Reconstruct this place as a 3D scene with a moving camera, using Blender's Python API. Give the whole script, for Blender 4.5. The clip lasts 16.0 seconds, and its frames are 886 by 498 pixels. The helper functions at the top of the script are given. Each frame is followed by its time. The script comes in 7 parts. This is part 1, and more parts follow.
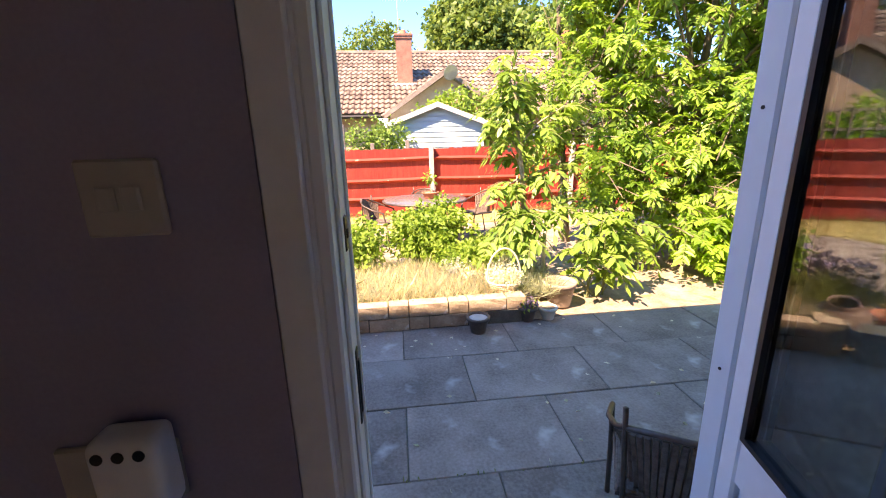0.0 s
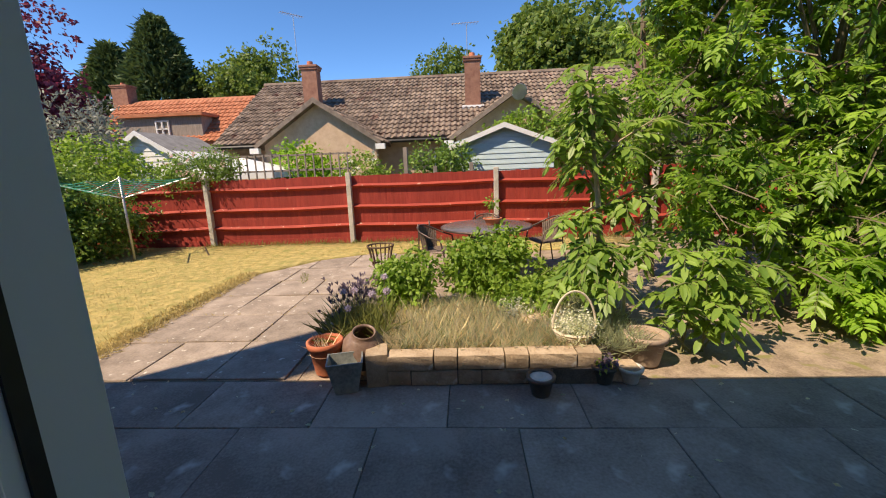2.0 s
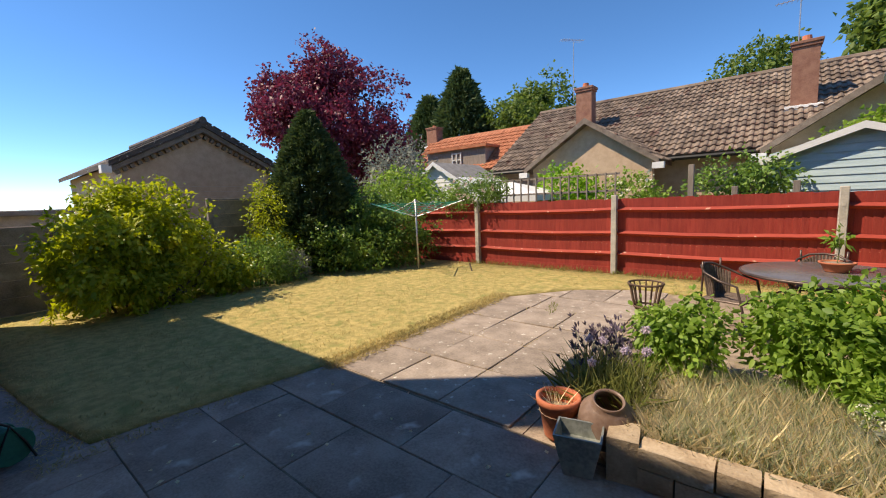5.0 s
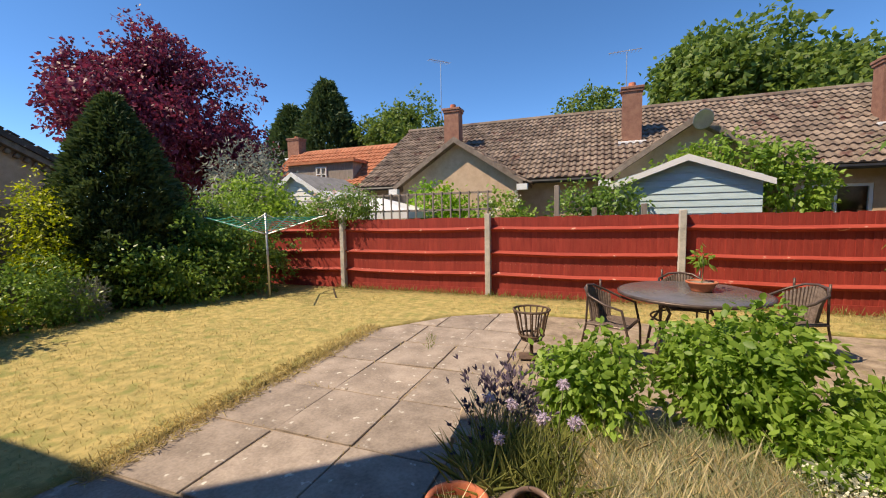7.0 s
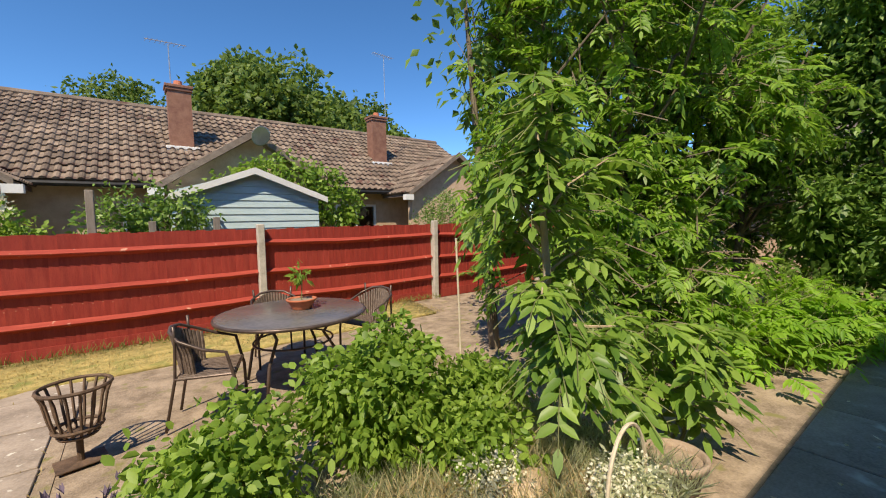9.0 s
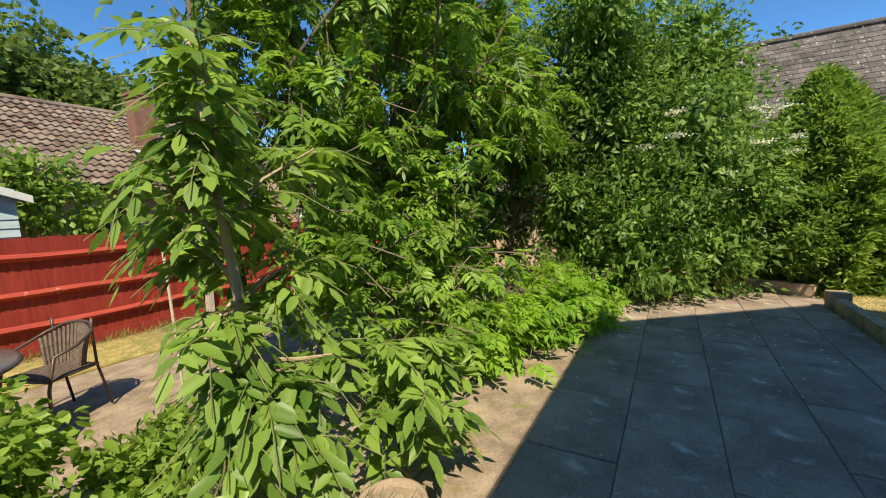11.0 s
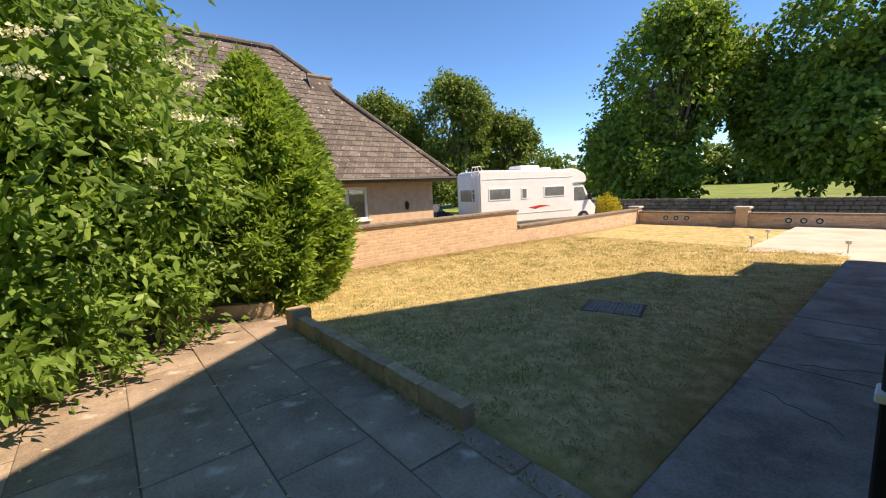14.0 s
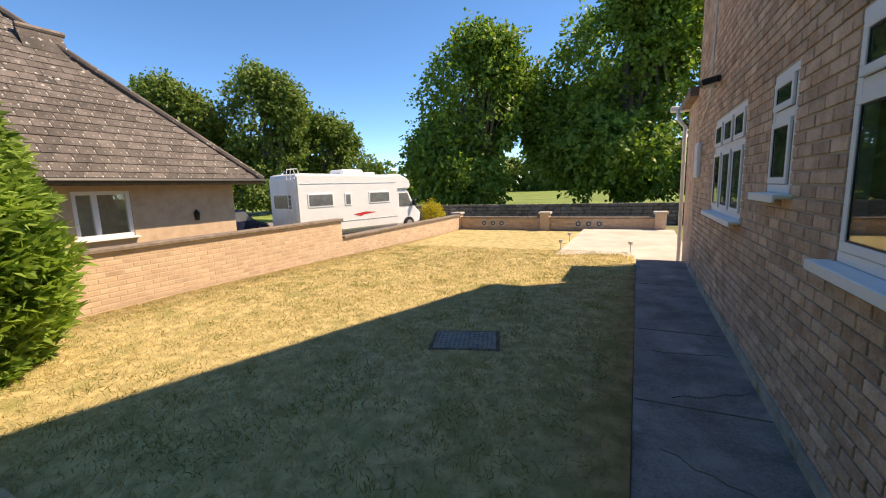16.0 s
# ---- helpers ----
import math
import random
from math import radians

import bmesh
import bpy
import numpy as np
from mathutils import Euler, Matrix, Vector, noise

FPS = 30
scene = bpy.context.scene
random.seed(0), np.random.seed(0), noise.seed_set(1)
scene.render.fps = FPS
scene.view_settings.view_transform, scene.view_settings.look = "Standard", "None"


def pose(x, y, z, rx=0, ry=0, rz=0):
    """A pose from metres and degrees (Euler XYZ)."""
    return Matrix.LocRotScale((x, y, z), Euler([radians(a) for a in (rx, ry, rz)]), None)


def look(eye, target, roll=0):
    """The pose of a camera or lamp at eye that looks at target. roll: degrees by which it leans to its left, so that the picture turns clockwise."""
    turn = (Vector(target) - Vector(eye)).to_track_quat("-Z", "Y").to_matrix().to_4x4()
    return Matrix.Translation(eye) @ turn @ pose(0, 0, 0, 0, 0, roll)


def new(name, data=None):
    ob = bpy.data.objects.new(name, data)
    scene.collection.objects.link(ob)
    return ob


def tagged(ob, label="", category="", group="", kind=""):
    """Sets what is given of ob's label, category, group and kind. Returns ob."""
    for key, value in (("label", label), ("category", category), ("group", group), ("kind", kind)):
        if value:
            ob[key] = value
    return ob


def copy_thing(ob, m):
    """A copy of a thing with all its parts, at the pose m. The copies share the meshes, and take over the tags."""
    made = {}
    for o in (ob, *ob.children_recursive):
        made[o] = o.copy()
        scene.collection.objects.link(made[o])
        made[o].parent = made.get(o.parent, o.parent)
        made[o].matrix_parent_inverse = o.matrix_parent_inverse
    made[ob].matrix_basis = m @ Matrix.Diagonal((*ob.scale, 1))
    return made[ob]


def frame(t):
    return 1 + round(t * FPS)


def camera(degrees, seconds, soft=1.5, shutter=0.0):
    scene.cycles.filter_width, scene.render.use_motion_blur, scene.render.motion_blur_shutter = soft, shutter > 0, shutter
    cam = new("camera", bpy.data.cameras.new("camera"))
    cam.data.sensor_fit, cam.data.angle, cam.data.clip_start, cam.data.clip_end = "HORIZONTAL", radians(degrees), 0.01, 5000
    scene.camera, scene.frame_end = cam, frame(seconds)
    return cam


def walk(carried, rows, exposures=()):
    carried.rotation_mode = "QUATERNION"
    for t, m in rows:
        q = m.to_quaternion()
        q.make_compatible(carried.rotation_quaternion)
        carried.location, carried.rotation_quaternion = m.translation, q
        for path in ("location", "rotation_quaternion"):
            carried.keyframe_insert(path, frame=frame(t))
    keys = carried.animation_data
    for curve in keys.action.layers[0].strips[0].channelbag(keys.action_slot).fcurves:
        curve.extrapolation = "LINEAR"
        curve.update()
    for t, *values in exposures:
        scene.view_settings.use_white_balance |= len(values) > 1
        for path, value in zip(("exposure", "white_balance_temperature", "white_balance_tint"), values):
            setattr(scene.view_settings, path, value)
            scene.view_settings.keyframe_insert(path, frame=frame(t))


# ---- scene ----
cam = camera(95.1, 16.0, soft=1.1)
PATH = [
    (0, (0.019, 0.075, 1.569), (0.226, 1.998, 1.062), -1.5),
    (0.5, (0.054, 0.167, 1.497), (0.393, 2.063, 0.959), -2.4),
    (1, (0.063, 0.283, 1.459), (0.432, 2.185, 0.959), -2.6),
    (1.5, (0.106, 0.46, 1.532), (0.345, 2.397, 1.096), -2.8),
    (2, (0.15, 0.595, 1.585), (0.033, 2.551, 1.185), -2.2),
    (2.5, (0.21, 0.72, 1.63), (-0.391, 2.586, 1.234), -3.0),
    (3.2, (0.18, 0.84, 1.67), (-0.932, 2.465, 1.318), -3.5),
    (3.5, (0.17, 0.88, 1.68), (-1.087, 2.399, 1.342), -3.8),
    (6, (-0.134, 1.5, 1.503), (-1.353, 3.075, 1.321), -0.6),
    (6.5, (-0.27, 1.736, 1.515), (-1.292, 3.447, 1.347), -0.8),
    (7, (-0.435, 1.979, 1.508), (-1.149, 3.84, 1.344), -1.1),
    (7.5, (-0.585, 2.219, 1.512), (-0.864, 4.193, 1.349), -1.0),
    (8, (-0.669, 2.418, 1.512), (-0.425, 4.396, 1.35), -1.0),
    (8.5, (-0.646, 2.589, 1.515), (0.123, 4.429, 1.366), -1.0),
    (9, (-0.72, 2.728, 1.529), (0.489, 4.315, 1.388), -1.2),
    (11.5, (0.615, 2.478, 1.554), (2.434, 3.285, 1.352), -3.0),
    (12, (1.073, 2.426, 1.528), (2.993, 2.945, 1.316), -3.2),
    (12.5, (1.448, 2.446, 1.524), (3.429, 2.567, 1.277), -3.6),
    (13, (1.967, 2.354, 1.5), (3.916, 1.99, 1.234), -3.3),
    (13.5, (2.355, 2.287, 1.5), (4.141, 1.432, 1.219), -3.1),
    (14, (2.701, 2.23, 1.513), (4.22, 0.962, 1.222), -2.6),
    (14.5, (2.986, 2.109, 1.528), (4.219, 0.562, 1.235), -2.2),
    (15, (3.223, 1.864, 1.511), (4.235, 0.163, 1.223), -2.0),
    (15.5, (3.407, 1.579, 1.511), (4.294, -0.19, 1.217), -1.9),
    (16, (3.523, 1.238, 1.528), (4.379, -0.545, 1.228), -1.9),
]
walk(cam, [(t, look(eye, target, roll)) for t, eye, target, roll in PATH],
     [(0.0, 2.75, 8900, 32), (0.6, 2.6, 8900, 32), (1.0, 2.2, 8800, 30), (1.5, 1.38, 8600, 26), (2.0, 1.02, 8100, 16), (2.5, 0.95, 7700, 11), (6.5, 0.9, 7950, 14), (9.0, 0.86, 7600, 10), (11.5, 1.06, 7800, 5), (13.0, 1.2, 8700, 14), (14.5, 1.25, 9100, 18), (16.0, 1.2, 8900, 15)])

# ---- light: afternoon sun from the south-west, clear sky ----
SUN = Vector((-0.592, -0.473, 1.0)).normalized()
world = bpy.data.worlds.new("sky")
scene.world = world
world.use_nodes = True
wn = world.node_tree.nodes
wn.clear()
sky = wn.new("ShaderNodeTexSky")
sky.sky_type, sky.sun_disc = "NISHITA", False
sky.sun_elevation, sky.sun_rotation = math.asin(SUN.z), math.atan2(SUN.x, SUN.y)
sky.altitude, sky.air_density, sky.dust_density, sky.ozone_density = 5000, 1.0, 0.0, 4.0
wbg = wn.new("ShaderNodeBackground")
wbg.inputs["Strength"].default_value = 0.15
wout = wn.new("ShaderNodeOutputWorld")
deep = wn.new("ShaderNodeHueSaturation")
deep.inputs["Saturation"].default_value = 1.2
world.node_tree.links.new(sky.outputs[0], deep.inputs["Color"])
world.node_tree.links.new(deep.outputs[0], wbg.inputs[0])
world.node_tree.links.new(wbg.outputs[0], wout.inputs[0])
sun_data = bpy.data.lights.new("sun", "SUN")
sun_data.energy, sun_data.angle, sun_data.color = 3.3, radians(0.53), (1.0, 0.92, 0.80)
sun_lamp = new("sun", sun_data)
sun_lamp.matrix_world = look(SUN * 60, (0, 0, 0))


# ---- building helpers ----
def thing(name, x, y, z=0.0, rz=0.0, label="", category="", group="", kind=""):
    ob = new(name)
    ob.matrix_basis = pose(x, y, z, 0, 0, rz)
    return tagged(ob, label, category, group, kind)


def mesh_of(bm, name, smooth=False):
    me = bpy.data.meshes.new(name)
    bm.normal_update()
    bm.to_mesh(me)
    bm.free()
    if smooth:
        me.shade_smooth()
    return me


def part(name, bm, material, parent=None, label="", smooth=False):
    me = mesh_of(bm, name, smooth)
    me.materials.append(material)
    ob = new(name, me)
    ob.parent = parent
    return tagged(ob, label)


def raw(name, verts, faces, material, parent=None, smooth=False):
    me = bpy.data.meshes.new(name)
    me.from_pydata(verts, [], faces)
    me.update()
    if smooth:
        me.shade_smooth()
    me.materials.append(material)
    ob = new(name, me)
    ob.parent = parent
    return ob


def structure(name, bm, material, label, category, smooth=False):
    return tagged(part(name, bm, material, None, "", smooth), label, category, "", "structure")


def box(bm, x0, x1, y0, y1, z0, z1, bevel=0.0, m=None):
    got = bmesh.ops.create_cube(bm, size=1.0)
    vs = got["verts"]
    for v in vs:
        v.co = Vector(((x0 + x1) / 2 + v.co.x * (x1 - x0), (y0 + y1) / 2 + v.co.y * (y1 - y0), (z0 + z1) / 2 + v.co.z * (z1 - z0)))
    if bevel:
        es = list({e for v in vs for e in v.link_edges})
        out = bmesh.ops.bevel(bm, geom=es, offset=bevel, segments=1, affect="EDGES")
        vs = list({v for f in out["faces"] for v in f.verts} | {v for v in vs if v.is_valid})
    if m is not None:
        bmesh.ops.transform(bm, matrix=m, verts=[v for v in vs if v.is_valid])
    return bm


def boxed(x0, x1, y0, y1, z0, z1, bevel=0.0, m=None):
    return box(bmesh.new(), x0, x1, y0, y1, z0, z1, bevel, m)


def tube(bm, pts, radii, seg=8, closed=False):
    pts = [Vector(p) for p in pts]
    if not hasattr(radii, "__len__"):
        radii = [radii] * len(pts)
    rings, up = [], None
    n = len(pts)
    for i, p in enumerate(pts):
        a = pts[(i - 1) % n] if (i > 0 or closed) else p
        b = pts[(i + 1) % n] if (i < n - 1 or closed) else p
        d = (b - a).normalized()
        if up is None:
            up = d.orthogonal().normalized()
        up = (up - d * up.dot(d))
        up = up.normalized() if up.length > 1e-6 else d.orthogonal().normalized()
        side = d.cross(up)
        rings.append([bm.verts.new(p + radii[i] * (up * math.cos(k * math.tau / seg) + side * math.sin(k * math.tau / seg))) for k in range(seg)])
    for i in range(n if closed else n - 1):
        r0, r1 = rings[i], rings[(i + 1) % n]
        for k in range(seg):
            bm.faces.new((r0[k], r0[(k + 1) % seg], r1[(k + 1) % seg], r1[k]))
    if not closed:
        bm.faces.new(rings[0][::-1])
        bm.faces.new(rings[-1])
    return bm


def lathe(bm, profile, seg=24, m=None):
    rings = []
    for r, z in profile:
        if r < 1e-5:
            rings.append([bm.verts.new((0, 0, z))])
        else:
            rings.append([bm.verts.new((r * math.cos(k * math.tau / seg), r * math.sin(k * math.tau / seg), z)) for k in range(seg)])
    for a, b in zip(rings, rings[1:]):
        for k in range(seg):
            va, vb, vc, vd = a[k % len(a)], a[(k + 1) % len(a)], b[(k + 1) % len(b)], b[k % len(b)]
            f = []
            for v in (va, vb, vc, vd):
                if v not in f:
                    f.append(v)
            if len(f) > 2:
                bm.faces.new(f)
    if m is not None:
        bmesh.ops.transform(bm, matrix=m, verts=[v for r in rings for v in r])
    return bm


def prism(bm, outline, h0, h1, axis="z"):
    """A flat outline pushed out from h0 to h1 along an axis."""
    def at(p, h):
        return {"z": (p[0], p[1], h), "y": (p[0], h, p[1]), "x": (h, p[0], p[1])}[axis]
    lo = [bm.verts.new(at(p, h0)) for p in outline]
    hi = [bm.verts.new(at(p, h1)) for p in outline]
    n = len(outline)
    for i in range(n):
        bm.faces.new((lo[i], lo[(i + 1) % n], hi[(i + 1) % n], hi[i]))
    bm.faces.new(lo[::-1])
    bm.faces.new(hi)
    bmesh.ops.recalc_face_normals(bm, faces=bm.faces[:])
    return bm


def pieces(name, mesh, poses, parent, material, near=(0, 0, 0), cap=280, rest="more_pieces"):
    """Pieces on one mesh: the nearest as parts of their own, those past the cap joined."""
    if not mesh.materials:
        mesh.materials.append(material)
    poses = sorted(poses, key=lambda m: (m.translation - Vector(near)).length)
    for m in poses[:cap]:
        ob = new(name, mesh)
        ob.parent = parent
        ob.matrix_basis = m
    if len(poses) > cap:
        v0 = np.array([v.co[:] for v in mesh.vertices])
        f0 = [tuple(p.vertices) for p in mesh.polygons]
        vs, fs = [], []
        for n, m in enumerate(poses[cap:]):
            a = np.array(m)
            vs.append(v0 @ a[:3, :3].T + a[:3, 3])
            fs += [tuple(i + n * len(v0) for i in f) for f in f0]
        ob = raw(rest, np.concatenate(vs).tolist(), fs, material, parent)
        tagged(ob, kind="stuff")


def wall_with_holes(x0, x1, z0, z1, t0, t1, holes, axis="y"):
    """An upright wall along x (axis y) or along y (axis x), thickness t0..t1, with rectangular holes (a0, a1, z0, z1)."""
    bm = bmesh.new()
    cuts = sorted({x0, x1, *[h[0] for h in holes], *[h[1] for h in holes]})
    for a, b in zip(cuts, cuts[1:]):
        mid = (a + b) / 2
        spans, z = [], z0
        for h in sorted((h for h in holes if h[0] < mid < h[1]), key=lambda h: h[2]):
            if h[2] > z:
                spans.append((z, h[2]))
            z = h[3]
        if z < z1:
            spans.append((z, z1))
        for s0, s1 in spans:
            if axis == "y":
                box(bm, a, b, t0, t1, s0, s1)
            else:
                box(bm, t0, t1, a, b, s0, s1)
    bmesh.ops.remove_doubles(bm, verts=bm.verts[:], dist=1e-4)
    inner = [f for f in bm.faces if sum(1 for g in bm.faces if g is not f and (g.calc_center_median() - f.calc_center_median()).length < 1e-4)]
    bmesh.ops.delete(bm, geom=inner, context="FACES_ONLY")
    return bm


# ---- materials ----
def mat(name, a, b, rough=0.8, scale=3.0, fine=60.0, bump=0.15, metal=0.0, vary=0.0, island=0.0, c=None, spots=0.55, spot_scale=9.0, rough2=None, stretch=(1, 1, 1), spec=0.4, soft=0.06):
    """Two tones mixed by a broad noise, broken by a fine one; c: a third tone in spots; vary, island: change from piece to piece."""
    m = bpy.data.materials.new(name)
    m.use_nodes = True
    nt = m.node_tree
    n, l = nt.nodes, nt.links
    bs = n["Principled BSDF"]
    co = n.new("ShaderNodeTexCoord")
    mp = n.new("ShaderNodeMapping")
    mp.inputs["Scale"].default_value = stretch
    l.new(co.outputs["Object"], mp.inputs["Vector"])
    if vary:
        which = n.new("ShaderNodeObjectInfo")
        shift = n.new("ShaderNodeMath")
        shift.operation = "MULTIPLY"
        shift.inputs[1].default_value = 37.0
        l.new(which.outputs["Random"], shift.inputs[0])
        l.new(shift.outputs[0], mp.inputs["Location"])
    n1 = n.new("ShaderNodeTexNoise")
    n1.inputs["Scale"].default_value, n1.inputs["Detail"].default_value, n1.inputs["Roughness"].default_value = scale, 6, 0.62
    n2 = n.new("ShaderNodeTexNoise")
    n2.inputs["Scale"].default_value, n2.inputs["Detail"].default_value = fine, 4
    for k in (n1, n2):
        l.new(mp.outputs[0], k.inputs["Vector"])
    ramp = n.new("ShaderNodeMapRange")
    ramp.inputs["From Min"].default_value, ramp.inputs["From Max"].default_value = 0.34, 0.66
    add = n.new("ShaderNodeMath")
    add.operation = "MULTIPLY_ADD"
    add.inputs[1].default_value, add.inputs[2].default_value = 0.45, -0.22
    l.new(n2.outputs["Fac"], add.inputs[0])
    su = n.new("ShaderNodeMath")
    l.new(n1.outputs["Fac"], su.inputs[0])
    l.new(add.outputs[0], su.inputs[1])
    l.new(su.outputs[0], ramp.inputs["Value"])
    mix = n.new("ShaderNodeMix")
    mix.data_type = "RGBA"
    mix.inputs["A"].default_value, mix.inputs["B"].default_value = (*a, 1), (*b, 1)
    l.new(ramp.outputs[0], mix.inputs["Factor"])
    col = mix.outputs["Result"]
    if c is not None:
        n3 = n.new("ShaderNodeTexNoise")
        n3.inputs["Scale"].default_value, n3.inputs["Detail"].default_value = spot_scale, 3
        l.new(co.outputs["Object"], n3.inputs["Vector"])
        r3 = n.new("ShaderNodeMapRange")
        r3.inputs["From Min"].default_value, r3.inputs["From Max"].default_value = spots, spots + soft
        l.new(n3.outputs["Fac"], r3.inputs["Value"])
        m3 = n.new("ShaderNodeMix")
        m3.data_type = "RGBA"
        m3.inputs["B"].default_value = (*c, 1)
        l.new(col, m3.inputs["A"])
        l.new(r3.outputs[0], m3.inputs["Factor"])
        col = m3.outputs["Result"]
    if vary or island:
        src = n.new("ShaderNodeObjectInfo" if vary else "ShaderNodeNewGeometry")
        mr = n.new("ShaderNodeMapRange")
        w = vary or island
        mr.inputs["To Min"].default_value, mr.inputs["To Max"].default_value = 1 - w, 1 + w
        l.new(src.outputs["Random" if vary else "Random Per Island"], mr.inputs["Value"])
        hs = n.new("ShaderNodeHueSaturation")
        l.new(mr.outputs[0], hs.inputs["Value"])
        l.new(col, hs.inputs["Color"])
        col = hs.outputs[0]
    l.new(col, bs.inputs["Base Color"])
    bs.inputs["Roughness"].default_value, bs.inputs["Metallic"].default_value = rough, metal
    bs.inputs["Specular IOR Level"].default_value = spec
    if rough2 is not None:
        rr = n.new("ShaderNodeMapRange")
        rr.inputs["To Min"].default_value, rr.inputs["To Max"].default_value = rough, rough2
        l.new(n1.outputs["Fac"], rr.inputs["Value"])
        l.new(rr.outputs[0], bs.inputs["Roughness"])
    if bump:
        bp = n.new("ShaderNodeBump")
        bp.inputs["Strength"].default_value, bp.inputs["Distance"].default_value = bump, 0.02
        l.new(su.outputs[0], bp.inputs["Height"])
        l.new(bp.outputs[0], bs.inputs["Normal"])
    return m


def leafy(name, a, b, shine=0.45, trans=0.3, tint=None):
    m = bpy.data.materials.new(name)
    m.use_nodes = True
    nt = m.node_tree
    n, l = nt.nodes, nt.links
    bs, out = n["Principled BSDF"], n["Material Output"]
    geo = n.new("ShaderNodeNewGeometry")
    co = n.new("ShaderNodeTexCoord")
    ns = n.new("ShaderNodeTexNoise")
    ns.inputs["Scale"].default_value = 1.6
    l.new(co.outputs["Object"], ns.inputs["Vector"])
    ad = n.new("ShaderNodeMath")
    ad.operation = "MULTIPLY_ADD"
    ad.inputs[1].default_value = 0.6
    l.new(geo.outputs["Random Per Island"], ad.inputs[0])
    sb = n.new("ShaderNodeMath")
    sb.operation = "MULTIPLY_ADD"
    sb.inputs[1].default_value, sb.inputs[2].default_value = 1.2, -0.4
    l.new(ns.outputs["Fac"], sb.inputs[0])
    l.new(sb.outputs[0], ad.inputs[2])
    mix = n.new("ShaderNodeMix")
    mix.data_type = "RGBA"
    mix.inputs["A"].default_value, mix.inputs["B"].default_value = (*a, 1), (*b, 1)
    l.new(ad.outputs[0], mix.inputs["Factor"])
    l.new(mix.outputs["Result"], bs.inputs["Base Color"])
    bs.inputs["Roughness"].default_value = shine
    bs.inputs["Specular IOR Level"].default_value = 0.32
    tr = n.new("ShaderNodeBsdfTranslucent")
    hs = n.new("ShaderNodeHueSaturation")
    hs.inputs["Hue"].default_value, hs.inputs["Saturation"].default_value, hs.inputs["Value"].default_value = (0.495 if tint is None else tint), 1.05, 1.8
    l.new(mix.outputs["Result"], hs.inputs["Color"])
    l.new(hs.outputs[0], tr.inputs["Color"])
    ms = n.new("ShaderNodeMixShader")
    ms.inputs[0].default_value = trans
    l.new(bs.outputs[0], ms.inputs[1])
    l.new(tr.outputs[0], ms.inputs[2])
    l.new(ms.outputs[0], out.inputs["Surface"])
    return m


def glassy(name, tint=(0.85, 0.9, 0.9), through=0.75):
    m = bpy.data.materials.new(name)
    m.use_nodes = True
    nt = m.node_tree
    n, l = nt.nodes, nt.links
    n.remove(n["Principled BSDF"])
    tp = n.new("ShaderNodeBsdfTransparent")
    tp.inputs["Color"].default_value = (*tint, 1)
    gl = n.new("ShaderNodeBsdfGlossy")
    gl.inputs["Roughness"].default_value = 0.02
    lw_ = n.new("ShaderNodeLayerWeight")
    lw_.inputs["Blend"].default_value = 0.5
    pw = n.new("ShaderNodeMath")
    pw.operation = "POWER"
    pw.inputs[1].default_value = 3.0
    l.new(lw_.outputs["Facing"], pw.inputs[0])
    fr = n.new("ShaderNodeMath")
    fr.operation = "MULTIPLY_ADD"
    fr.inputs[1].default_value, fr.inputs[2].default_value = 0.8, 0.05
    fr.use_clamp = True
    l.new(pw.outputs[0], fr.inputs[0])
    ms = n.new("ShaderNodeMixShader")
    l.new(fr.outputs[0], ms.inputs[0])
    l.new(tp.outputs[0], ms.inputs[1])
    l.new(gl.outputs[0], ms.inputs[2])
    l.new(ms.outputs[0], n["Material Output"].inputs["Surface"])
    return m


M_SLAB = mat("paving_slab", (0.215, 0.162, 0.126), (0.41, 0.325, 0.262), 0.85, 2.0, 60, 0.35, vary=0.12, c=(0.56, 0.50, 0.43), spots=0.61, spot_scale=4.5, soft=0.14)
M_SLAB_WARM = mat("worn_path_slab", (0.23, 0.185, 0.147), (0.385, 0.315, 0.255), 0.9, 3.5, 50, 0.35, vary=0.14, c=(0.58, 0.54, 0.46), spots=0.645, spot_scale=10, soft=0.05)
M_JOINT = mat("joint_earth", (0.09, 0.078, 0.058), (0.20, 0.165, 0.12), 0.95, 5, 90, 0.4)
M_SOIL = mat("dry_soil", (0.20, 0.15, 0.105), (0.40, 0.31, 0.225), 0.95, 5, 70, 0.6, c=(0.22, 0.20, 0.08), spots=0.6, spot_scale=6, soft=0.1)
M_LAWN = mat("dry_lawn", (0.30, 0.255, 0.085), (0.56, 0.43, 0.165), 0.95, 9, 190, 0.9, c=(0.25, 0.26, 0.075), spots=0.52, spot_scale=5, soft=0.2)
M_LAWN_SIDE = mat("parched_lawn", (0.29, 0.238, 0.098), (0.61, 0.475, 0.235), 0.95, 7, 190, 0.7, c=(0.29, 0.265, 0.10), spots=0.52, spot_scale=2.4, soft=0.2)
M_FIELD = mat("field_grass", (0.10, 0.16, 0.03), (0.22, 0.28, 0.06), 0.95, 0.3, 20, 0.4)
M_EARTH = mat("rough_ground", (0.12, 0.13, 0.05), (0.22, 0.19, 0.09), 0.95, 0.8, 30, 0.5)
M_CONC = mat("path_concrete", (0.155, 0.133, 0.122), (0.335, 0.287, 0.262), 0.85, 2.4, 60, 0.25, c=(0.46, 0.42, 0.38), spots=0.62, spot_scale=2.1, soft=0.14)
